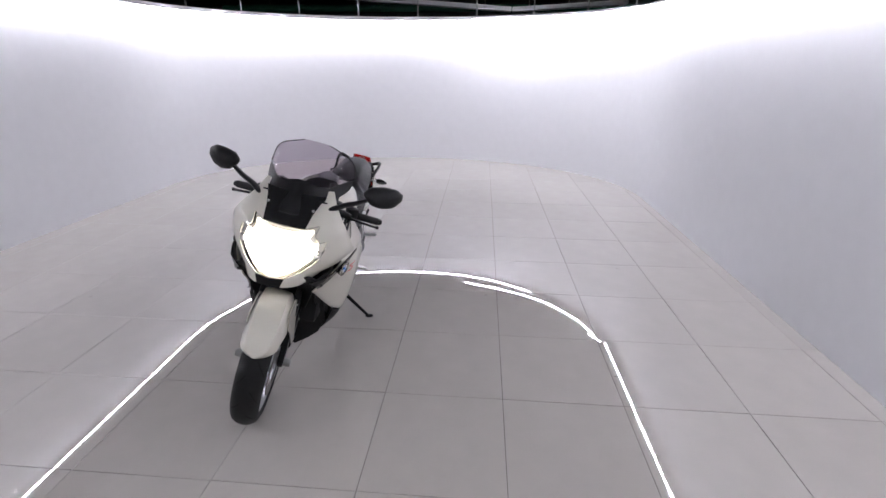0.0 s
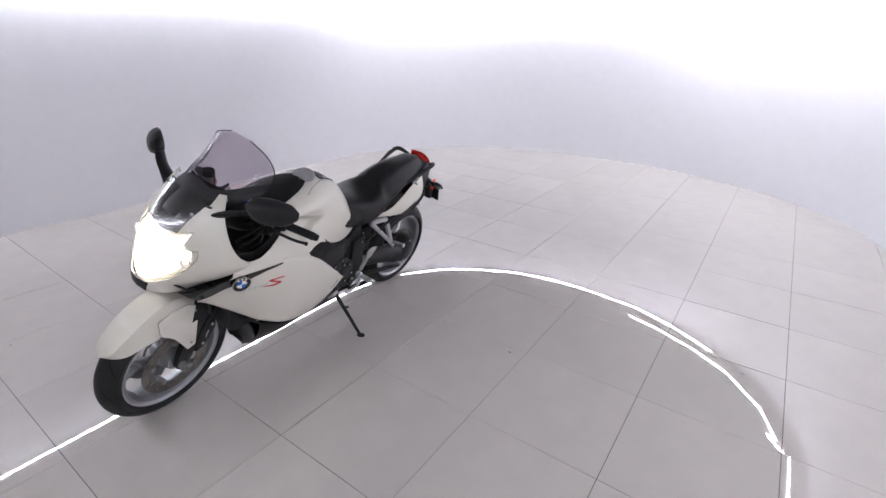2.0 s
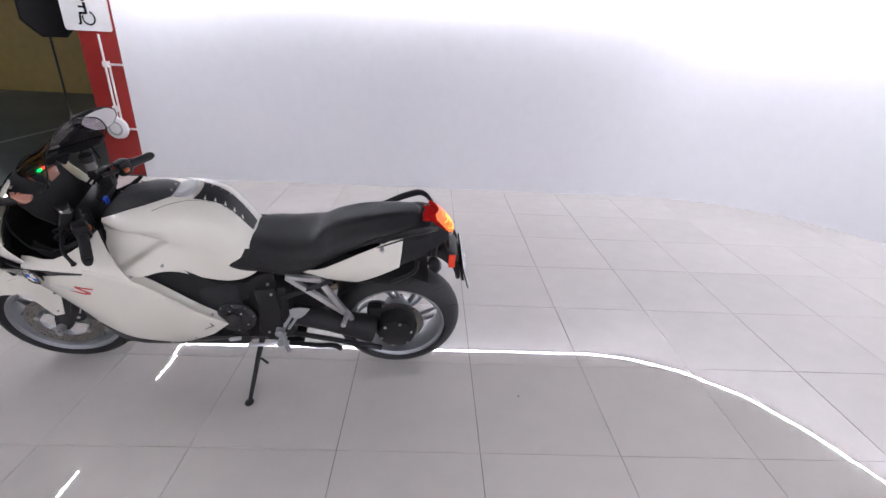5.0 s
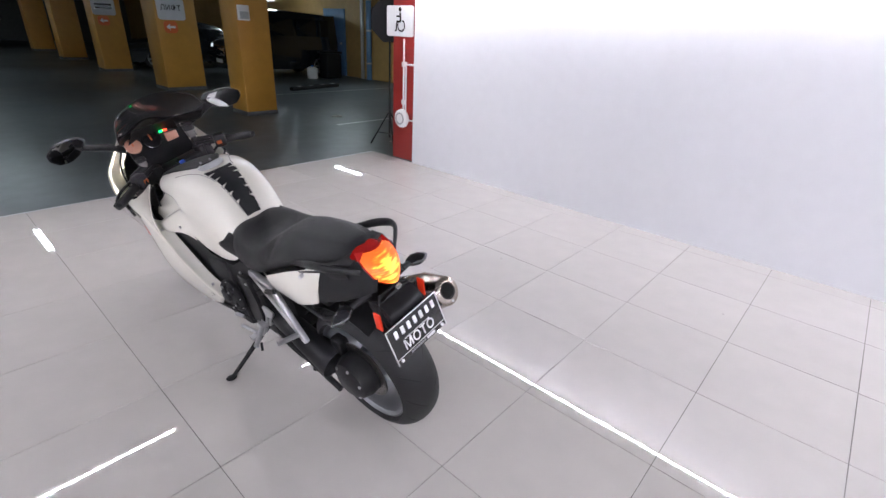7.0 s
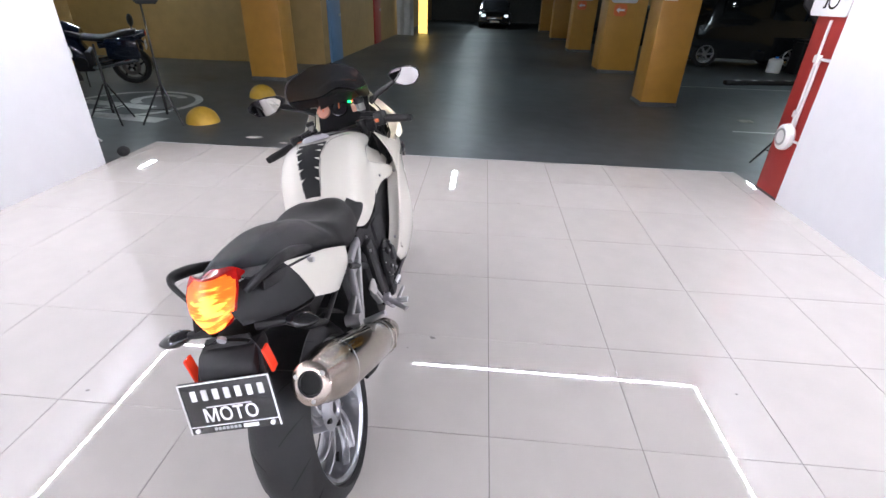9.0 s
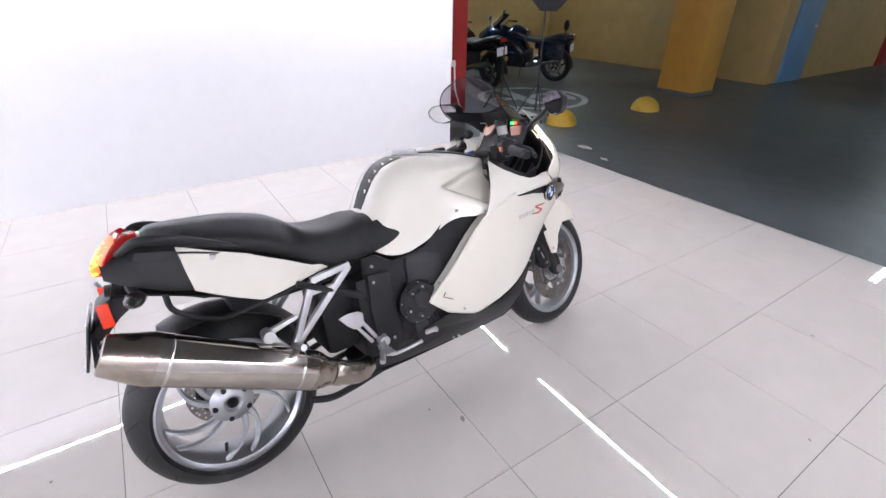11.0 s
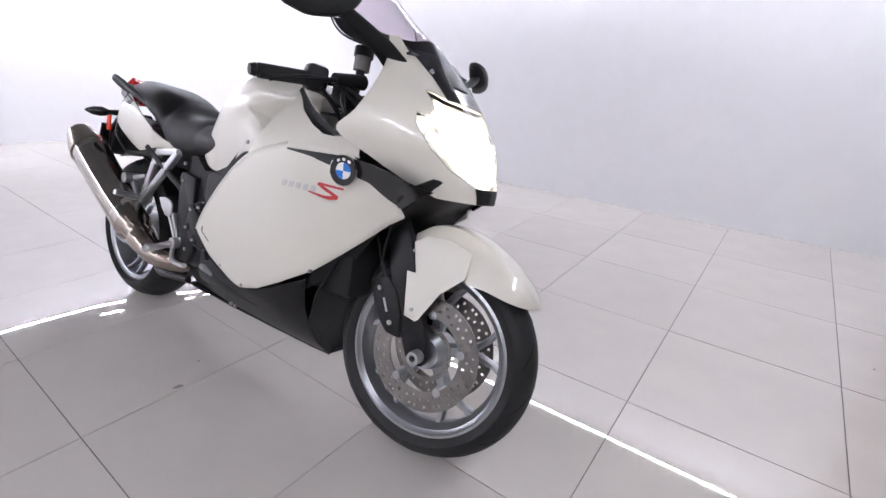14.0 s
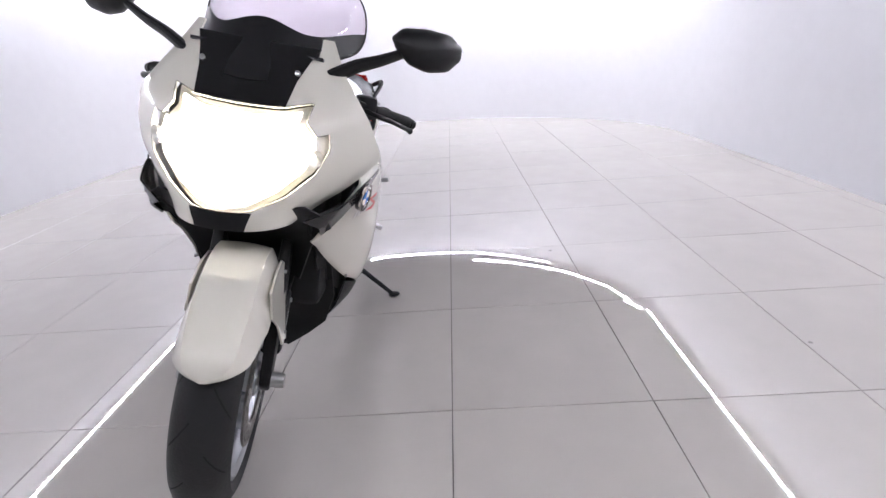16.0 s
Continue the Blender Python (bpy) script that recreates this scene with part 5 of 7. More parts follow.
part("tail_floor", sheet([[Vector((x * w, y, z - 0.01 * x * x)) for x in (-1, -0.5, 0, 0.5, 1)] for y, z, w in ((1.30, 0.68, 0.11), (1.50, 0.70, 0.10), (1.65, 0.76, 0.10), (1.80, 0.80, 0.06))], 0.005), M_BLACK, bike)
part("tail_deck", sheet([[Vector((x * w, y, z - 0.014 * x * x)) for x in (-1, -0.5, 0, 0.5, 1)] for y, z, w in ((1.58, 0.900, 0.125), (1.66, 0.925, 0.105), (1.71, 0.930, 0.085))], 0.005), M_BLACK, bike)


def tail_lens():
    """The red lens: a shell over the tail's top, drawn down both sides of the lit rear face."""
    rows = []
    for t in [k / 13 for k in range(14)]:
        y = 1.680 + 0.070 * t
        z = 0.944 - 0.002 * t - 0.004 * t ** 3
        w = 0.060 + 0.006 * math.sin(math.pi * t) - 0.004 * t
        notch = 0.012 * (1 - t) ** 6
        rows.append([Vector((w * q, y + notch * (1 - min(1.0, abs(q) * 2.2)) - 0.024 * abs(q) ** 2.4 * t, z - 0.020 * abs(q) ** 2.2 - 0.010 * max(0.0, abs(q) - 0.75))) for q in [k / 10 - 1 for k in range(21)]])
    return sheet(rows, 0.006)


def rear_face(scale, back, thick, wide=1.0):
    """The lamp's rear face, bulging and narrowing to a rounded foot."""
    rows = []
    for u in [k / 12 for k in range(13)]:
        w = wide * scale * float(np.interp(u, [0, 0.15, 0.35, 0.65, 0.85, 1.0], [0.056, 0.062, 0.064, 0.057, 0.047, 0.032]))
        y = 1.748 + 0.070 * math.sin(math.pi * 0.54 * u) - back
        z = 0.942 - 0.102 * (0.5 + (u - 0.5) * scale)
        rows.append([Vector((w * q, y - 0.030 * q * q, z + 0.004 * q * q)) for q in [k / 7 - 1 for k in range(15)]])
    bm = sheet(rows)
    if sum(f.normal.y for f in bm.faces) < 0:
        bmesh.ops.reverse_faces(bm, faces=bm.faces)
    return thicken(bm, thick)


tail = part("tail_lamp", tail_lens(), M_TAILRED, bike, "lit red tail lamp", 60)
part("rear_lens", rear_face(1.10, 0.006, 0.020), M_TAILRED, tail, "red rim round the lit face", 60)
part("tail_lamp_core", rear_face(1.03, 0.0, 0.003, 1.0), M_TAILGLOW, tail, "glowing orange-yellow light core", 60)
part("tail_mark", tube([(-0.008, 1.806, 0.814), (-0.008, 1.814, 0.811)], 0.011, 16), M_DECAL_GREY, bike, "small round tail emblem")

# number plate carrier with the dealer's plate
car = part("plate_carrier", sheet([[Vector((cx + x * w, y, z)) for x in (-1, -0.5, 0, 0.5, 1)] for y, z, w, cx in ((1.780, 0.800, 0.055, 0.0), (1.800, 0.760, 0.085, 0.0), (1.830, 0.720, 0.09, 0.0), (1.862, 0.690, 0.08, 0.0), (1.880, 0.60, 0.07, 0.0))], 0.012), M_BLACK, bike, "black number plate carrier")
part("carrier_body", plate([(1.735, 0.778), (1.795, 0.778), (1.838, 0.752), (1.852, 0.700), (1.860, 0.610), (1.840, 0.605), (1.826, 0.690), (1.780, 0.718), (1.738, 0.738)], -0.076, 0.076, 0.010), M_BLACK, car)
plate_m = Matrix.Translation((0.006, 1.874, 0.667)) @ Matrix.Rotation(radians(16), 4, "X")
pl = part("show_plate", box((-0.121, -0.004, -0.069), (0.121, 0.004, 0.069), 0.003), M_BLACKPAINT, bike, "black show plate with white lettering")
pl.matrix_basis = plate_m
for lo, hi in (((-0.120, 0.0035, 0.064), (0.120, 0.0065, 0.067)), ((-0.120, 0.0035, -0.067), (-0.117, 0.0065, 0.067)), ((0.117, 0.0035, -0.067), (0.120, 0.0065, 0.067)), ((-0.120, 0.0035, -0.049), (0.120, 0.0065, -0.047)), ((-0.06, 0.0035, 0.001), (0.06, 0.0065, 0.003))):
    part("plate_line", box(lo, hi), M_BADGE_WHITE, pl)


def lettering(text, size, x, z, parent, name="lettering", y=0.0062, ink=M_BADGE_WHITE):
    cu = bpy.data.curves.new(name, "FONT")
    cu.body, cu.size, cu.align_x, cu.align_y, cu.extrude, cu.offset = text, size, "CENTER", "CENTER", 0.0006, 0.0006
    tmp = new(name, cu)
    me = bpy.data.meshes.new_from_object(tmp)
    bpy.data.objects.remove(tmp)
    me.materials.append(ink)
    ob = new(name, me)
    ob.parent = parent
    ob.matrix_basis = Matrix.Translation((x, y, z)) @ Matrix.Rotation(radians(180), 4, "Z") @ Matrix.Rotation(radians(90), 4, "X")
    return ob


lettering("МОТО", 0.048, 0.0, -0.022, pl)
for k in range(7):
    x0 = -0.100 + 0.0295 * k
    part("name_bar", box((x0, 0.0035, 0.020), (x0 + 0.0150, 0.0066, 0.048), 0.002), M_BADGE_WHITE, pl)
for k in range(7):
    part("small_print", box((0.048 - 0.0105 * k, 0.0035, -0.061), (0.055 - 0.0105 * k, 0.0066, -0.054)), M_DECAL_GREY, pl)
part("small_print", box((-0.062, 0.0035, -0.063), (-0.022, 0.0066, -0.053), 0.001), M_BADGE_WHITE, pl, "small white box")
for s in (-1, 1):
    part("plate_screw", tube([(s * 0.10, 0.003, -0.058), (s * 0.10, 0.009, -0.058)], 0.006, 12), M_BADGE_WHITE, pl)

# rear swing arm with shaft drive on the left, and the silencer on the right
part("swing_arm", tube(smooth_line([(0.105, 1.00, 0.43), (0.118, 1.15, 0.41), (0.125, 1.32, 0.37), (0.118, 1.46, 0.325)], 16), [0.06, 0.058, 0.056, 0.054, 0.052, 0.052, 0.052, 0.052, 0.052, 0.054, 0.056, 0.058, 0.06, 0.064, 0.068, 0.07], 16, 1.0), M_BLACK, bike, "black single-sided shaft drive arm")
fd = part("final_drive", lathe([(0.001, 0.045), (0.085, 0.045), (0.098, 0.065), (0.100, 0.105), (0.085, 0.145), (0.055, 0.160), (0.001, 0.162)], 40, RC), M_BLACK, bike, "black final drive housing")
for k in range(6):
    a = 2 * math.pi * k / 6 + 0.3
    bolt((0.150, RC[1] + 0.074 * math.cos(a), RC[2] + 0.074 * math.sin(a)), (1, 0, 0), 0.007, fd)
part("torque_arm", tube([(0.14, 1.02, 0.33), (0.155, 1.50, 0.225)], 0.013, 10), M_BLACK, bike)
part("rear_caliper", box((0.05, 1.43, 0.36), (0.10, 1.50, 0.44), 0.012), M_BLACK, bike)
part("shock", tube([(0, 1.08, 0.36), (0, 1.14, 0.66)], 0.04, 16), M_BLACK, bike)

MA, MB = Vector((-0.206, 1.232, 0.332)), Vector((-0.195, 1.846, 0.670))
md = (MB - MA).normalized()
mu = (Vector((0, 0, 1)) - md * md.z).normalized()
ms = md.cross(mu)


def can(points, n=36, flat=0.86):
    """An oval body round the silencer's axis: (distance, radius) pairs."""
    bm = bmesh.new()
    rings = []
    for d, r in points:
        rings.append([MA + md * d + ms * (r * flat * math.cos(a)) + mu * (r * math.sin(a)) for a in [2 * math.pi * k / n for k in range(n)]])
    ring_grid(bm, rings, True, True)
    return bm


ML = (MB - MA).length
sil = part("silencer", can([(0.098, 0.066), (0.102, 0.0675), (0.30, 0.0725), (ML - 0.125, 0.0770), (ML - 0.12, 0.0755)], 48, 0.90), M_STEEL, bike, "brushed stainless steel silencer", 40)
part("front_collar", can([(0.028, 0.040), (0.036, 0.047), (0.052, 0.049), (0.068, 0.054), (0.085, 0.064), (0.104, 0.0685), (0.106, 0.066)], 48, 0.92), M_STAINED, sil, "heat-stained steel collar", 40)
for k in range(4):
    a = 2 * math.pi * k / 4 + 0.6
    part("collar_dent", tube([MA + md * d + ms * (r * 0.92 * math.cos(a + q)) + mu * (r * math.sin(a + q)) for d, r, q in ((0.045, 0.048, -0.1), (0.065, 0.053, 0.05), (0.09, 0.0655, 0.1))], [0.005, 0.008, 0.005], 10), M_STAINED, sil)
part("rear_cone", can([(ML - 0.130, 0.0785), (ML - 0.118, 0.0785), (ML - 0.075, 0.0705), (ML - 0.016, 0.0585), (ML - 0.004, 0.056), (ML, 0.050), (ML, 0.030), (ML - 0.04, 0.028)], 48, 0.92), M_STAINED, sil, "satin steel end cone", 40)
part("outlet", can([(ML - 0.03, 0.033), (ML + 0.004, 0.033), (ML + 0.004, 0.028), (ML - 0.028, 0.028)], 36, 0.95), M_BLACK, sil, "dark round outlet")
# a near-black plug at the mouth paints the shade of the open pipe
part("outlet_shade_plug", can([(ML - 0.05, 0.028), (ML - 0.002, 0.028), (ML - 0.002, 0.0275)], 36, 0.95), M_RECESS_SHADE, sil, "flat black plug for the shade inside the outlet")
for d0 in (0.150, ML - 0.165):
    r0 = 0.0675 + (d0 - 0.1) * 0.021
    part("band", can([(d0, r0), (d0 + 0.002, r0 + 0.0012), (d0 + 0.006, r0 + 0.0012), (d0 + 0.008, r0)], 48, 0.90), M_POLISHED, sil)
for k in range(3):
    a = 2 * math.pi * k / 3 + 0.5
    bolt(MB - md * 0.002 + ms * (0.044 * 0.92 * math.cos(a)) + mu * (0.044 * math.sin(a)), md, 0.006, sil)
part("exhaust_pipe", tube(smooth_line([(-0.10, 1.085, 0.262), (-0.150, 1.115, 0.280), (-0.185, 1.160, 0.295), (-0.200, 1.215, 0.322), (-0.207, 1.262, 0.349)], 20), [0.034] * 4 + [0.038] * 3 + [0.041] * 3 + [0.043] * 6 + [0.046, 0.047, 0.046, 0.044], 20), M_STAINED, bike, "heat-stained steel exhaust pipe")

# footrest hangers, rests and pedals
for s in (-1, 1):
    x0, x1 = s * 0.150, s * 0.174
    def strut(p, q, w0, w1):
        (y0, z0), (y1, z1) = p, q
        d = Vector((0, y1 - y0, z1 - z0)).normalized()
        n = Vector((0, -d.z, d.y))
        return plate([(y0 + n.y * w0, z0 + n.z * w0), (y1 + n.y * w1, z1 + n.z * w1), (y1 - n.y * w1, z1 - n.z * w1), (y0 - n.y * w0, z0 - n.z * w0)], x0, x1, 0.005)
    hang = part("footrest_hanger", strut((1.245, 0.672), (1.345, 0.475), 0.013, 0.011), M_CAST, bike, "bare cast aluminium footrest hanger")
    part("hanger_arm", strut((1.108, 0.690), (1.338, 0.475), 0.013, 0.011), M_CAST, hang)
    part("hanger_arm", strut((1.105, 0.692), (1.250, 0.674), 0.011, 0.012), M_CAST, hang)
    part("hanger_foot", strut((1.328, 0.500), (1.372, 0.435), 0.015, 0.011), M_CAST, hang)
    if s < 0:
        part("hanger_arm", strut((1.170, 0.636), (1.262, 0.632), 0.007, 0.008), M_CAST, hang)
        part("hanger_arm", strut((1.320, 0.572), (1.425, 0.548), 0.007, 0.010), M_CAST, hang)
        part("hanger_arm", strut((1.362, 0.455), (1.425, 0.545), 0.009, 0.012), M_CAST, hang)
        part("silencer_bush", tube([(-0.15, 1.425, 0.546), (-0.20, 1.425, 0.546)], 0.020, 20), M_CAST, hang)
    part("pillion_rest", tube([(s * 0.180, 1.350, 0.480), (s * 0.262, 1.345, 0.500)], 0.011, 12), M_CAST, hang, "folded pillion footrest")
    part("brace", tube([(s * 0.150, 1.055, 0.545), (s * 0.180, 1.300, 0.685)], [0.014, 0.011], 10, 0.7), M_BLACK, bike)
    heel = part("heel_guard", plate([(1.098, 0.470), (1.096, 0.500), (1.112, 0.514), (1.150, 0.519), (1.190, 0.511), (1.164, 0.476), (1.140, 0.452), (1.112, 0.450)], s * 0.172, s * 0.179, 0.003), M_CAST, bike, "aluminium heel guard")
    part("guard_leg", strut((1.105, 0.468), (1.058, 0.385), 0.007, 0.008), M_CAST, heel)
    part("guard_leg", strut((1.128, 0.458), (1.075, 0.372), 0.006, 0.007), M_CAST, heel)
    rest = part("footrest", tube([(s * 0.16, 1.03, 0.385), (s * 0.19, 1.045, 0.368), (s * 0.268, 1.095, 0.335)], [0.016, 0.012, 0.011], 12), M_CAST, bike, "ribbed metal footrest")
    part("rest_plate", box((s * 0.2 - (0.0 if s > 0 else 0.075), 1.040, 0.352), (s * 0.2 + (0.06 if s > 0 else 0.0), 1.075, 0.362), 0.003), M_CAST, rest)
    part("pedal", tube(smooth_line([(s * 0.18, 1.06, 0.36), (s * 0.20, 1.03, 0.315), (s * 0.21, 0.97, 0.312), (s * 0.225, 0.90, 0.325)], 12), 0.008, 10), M_CAST, bike, "bare metal foot pedal")
    part("pedal_pivot", tube([(s * 0.165, 1.04, 0.37), (s * 0.20, 1.04, 0.37)], 0.02, 14), M_CAST, bike)

# side stand
st = part("side_stand", tube([(0.115, 0.925, 0.255), (0.18, 0.918, 0.215), (0.370, 0.903, 0.098)], [0.014, 0.012, 0.009], 12), M_BLACK, bike, "black side stand, folded out")
bm = ball((0, 0, 0), (0.026, 0.02, 0.009), 16, 8)
foot = part("stand_foot", bm, M_BLACK, st)
foot.matrix_basis = Matrix.Translation((0.374, 0.903, 0.101)) @ Matrix.Rotation(radians(-LEAN), 4, "Y")
part("stand_lug", tube([(0.19, 0.925, 0.187), (0.21, 0.96, 0.175)], 0.006, 8), M_BLACK, st)
part("stand_bracket", plate([(0.86, 0.25), (0.95, 0.27), (1.0, 0.30), (0.99, 0.32), (0.92, 0.29), (0.86, 0.275)], 0.10, 0.13, 0.004), M_CAST, bike)
# centre stand, folded up
part("centre_stand", tube(smooth_line([(-0.12, 1.05, 0.22), (-0.125, 1.18, 0.205), (-0.12, 1.26, 0.20), (-0.10, 1.33, 0.215)], 14), 0.013, 10), M_BLACK, bike, "black folded centre stand")
part("centre_stand", tube(smooth_line([(0.12, 1.05, 0.22), (0.125, 1.18, 0.205), (0.12, 1.26, 0.20), (0.14, 1.30, 0.20)], 14), 0.013, 10), M_BLACK, bike, "black folded centre stand")


# the front end stands turned a little to the left


def steered(names, y, z, rake, degrees):
    """Turns parts about the steering axis, which leans back by rake."""
    turn = Matrix.Translation((0, y, z)) @ Matrix.Rotation(radians(degrees), 4, Vector((0, math.sin(radians(rake)), math.cos(radians(rake))))) @ Matrix.Translation((0, -y, -z))
    for ob in bike.children:
        if ob.name.split(".")[0] in names:
            ob.matrix_basis = turn @ ob.matrix_basis


for ob in list(bike.children):
    if ob.name.startswith("bolt") and ob.data.vertices[0].co.y < 0.2 and ob.data.vertices[0].co.z < 0.5:
        ob.name = "caliper_bolt"
steered(("front_wheel", "front_mudguard", "fork_leg", "caliper", "caliper_mark", "brake_hose", "caliper_bolt"), 0.34, 0.95, 29.0, 7.5)
steered(("handlebar", "riser", "top_clamp", "key_tag", "ignition", "fluid_reservoir", "hose", "master_cylinder", "cylinder_neck", "lock_stop"), 0.34, 0.95, 29.0, 7.0)


# ---- things in the garage ----
M_CARBLACK = mat("black_car_paint", (0.012, 0.013, 0.016), 0.12, var=0.1, coat=0.6)
M_GLASSDARK = mat("dark_car_glass", (0.01, 0.012, 0.014), 0.05, var=0.1)
M_CHROME = mat("chrome_trim", (0.7, 0.7, 0.72), 0.08, 1.0, var=0.05)
M_STANDBLACK = mat("black_stand_paint", (0.015, 0.015, 0.016), 0.4, var=0.2)
M_FABRIC = mat("black_softbox_fabric", (0.008, 0.008, 0.010), 0.6, var=0.25, scale=30, bump=0.3, bump_scale=90)
M_HEADLAMP = glow("parked_car_lamp", (0.8, 0.9, 1.0), 0.5, 0.1)
M_BIKEBLUE = mat("dark_blue_bike_paint", (0.008, 0.014, 0.032), 0.2, var=0.1, coat=0.5)
M_RUBBLE = mat("pale_scrap", (0.4, 0.38, 0.34), 0.8, var=0.2)
M_WARMGLOW = glow("lit_doorway", (1.0, 0.66, 0.16), 0.8)
M_PLASTIC = mat("white_plastic_sheet", (0.6, 0.6, 0.58), 0.5, var=0.15, scale=6)


def car(name, label, at, length, width, height, sill=0.24, nose=0.45, van=False):
    """A parked car, nose towards +x of its own frame."""
    o = thing(name, label, "car", "parked cars", at)
    h = height
    if van:
        prof = [(0.0, 0.75), (0.03, h * 0.94), (0.25, h), (length * 0.72, h), (length * 0.84, h * 0.62), (length * 0.985, h * 0.50), (length, 0.45)]
    else:
        prof = [(0.0, 0.62), (0.08, h * 0.66), (length * 0.16, h * 0.72), (length * 0.30, h), (length * 0.55, h), (length * 0.70, h * 0.68), (length * 0.96, h * 0.56), (length, 0.42)]
    top = smooth_line([(x, 0, z) for x, z in prof], 34)
    rows = []
    for p in top:
        row = []
        for k in range(13):
            q = -1 + k / 6
            belt = h * 0.58
            inset = 0.16 * max(0.0, (p.z - belt) / (h - belt)) if p.z > belt else 0.0
            row.append(Vector((p.x, q * (width / 2 - inset), p.z - 0.05 * abs(q) ** 3)))
        rows.append(row)
    body = bmesh.new()
    rings = []
    for r in rows:
        x = r[0].x
        e = width / 2
        z1 = min(r[0].z, h * 0.58)
        low = [Vector((x, e, z1)), Vector((x, e + 0.02, max(sill, z1 * 0.6))), Vector((x, e - 0.02, sill)), Vector((x, -e + 0.02, sill)), Vector((x, -e - 0.02, max(sill, z1 * 0.6))), Vector((x, -e, z1))]
        rings.append(r + low)
    ring_grid(body, rings, True, True)
    bd = part("body", body, M_CARBLACK, o, "glossy black bodywork", 40)
    x0, x1 = (0.3, length * 0.74) if van else (length * 0.27, length * 0.60)
    for s in (-1, 1):
        for a, b in ((0.0, 0.48), (0.52, 1.0)):
            xa, xb = x0 + (x1 - x0) * a, x0 + (x1 - x0) * b
            part("side_window", box((xa, s * (width / 2 - 0.045) - 0.02, h * 0.62), (xb, s * (width / 2 - 0.045) + 0.02, h * 0.90), 0.01), M_GLASSDARK, bd)
        for xc in (length * 0.19, length * 0.80):
            w = part("wheel", lathe([(0.20, -0.10), (0.33, -0.08), (0.34, 0.0), (0.33, 0.08), (0.20, 0.10)], 32), M_RUBBER, o)
            w.matrix_basis = Matrix.Translation((xc, s * (width / 2 - 0.09), 0.34)) @ Matrix.Rotation(radians(90), 4, "Z")
            part("rim", lathe([(0.195, -0.095), (0.225, -0.103), (0.235, -0.098), (0.235, 0.098), (0.225, 0.103), (0.195, 0.095)], 24), M_RIM, w)
            for k in range(6):
                part("spoke", spoke((0, 0, 0), 1.047 * k, 1.047 * k + 0.1, 0.0, 0.21, 0.085 * s, 0.09 * s, 0.03, 0.022, 0.03), M_RIM, w)
        part("headlamp", ball((length - 0.06, s * width * 0.36, h * 0.44), (0.07, 0.14, 0.08), 16, 8), M_HEADLAMP, o)
        part("tail_lamp", box((-0.02, s * width * 0.40 - 0.08, h * 0.46), (0.05, s * width * 0.40 + 0.08, h * 0.62), 0.015), M_TAILRED, o)
    part("grille", box((length - 0.03, -width * 0.24, h * 0.30), (length + 0.012, width * 0.24, h * 0.42), 0.01), M_CHROME, o)
    part("bumper", box((length - 0.12, -width * 0.47, sill), (length + 0.03, width * 0.47, h * 0.28), 0.04), M_CARBLACK, o)
    part("plate", box((length + 0.03, -0.26, h * 0.2), (length + 0.036, 0.26, h * 0.2 + 0.11)), M_WHITE_PL, o)
    return o


car("van", "glossy black van parked behind the columns", Matrix.Translation((-10.35, -12.35, GARAGE_Z)) @ Matrix.Rotation(radians(-5), 4, "Z"), 3.7, 1.75, 1.95, van=True)
car("car", "black sedan parked with its nose to the lane", Matrix.Translation((-9.0, -15.9, GARAGE_Z)), 4.3, 1.75, 1.45)
car("car", "dark car parked far down the lane", Matrix.Translation((-1.6, -30.5, GARAGE_Z)) @ Matrix.Rotation(radians(90), 4, "Z"), 4.3, 1.75, 1.45)


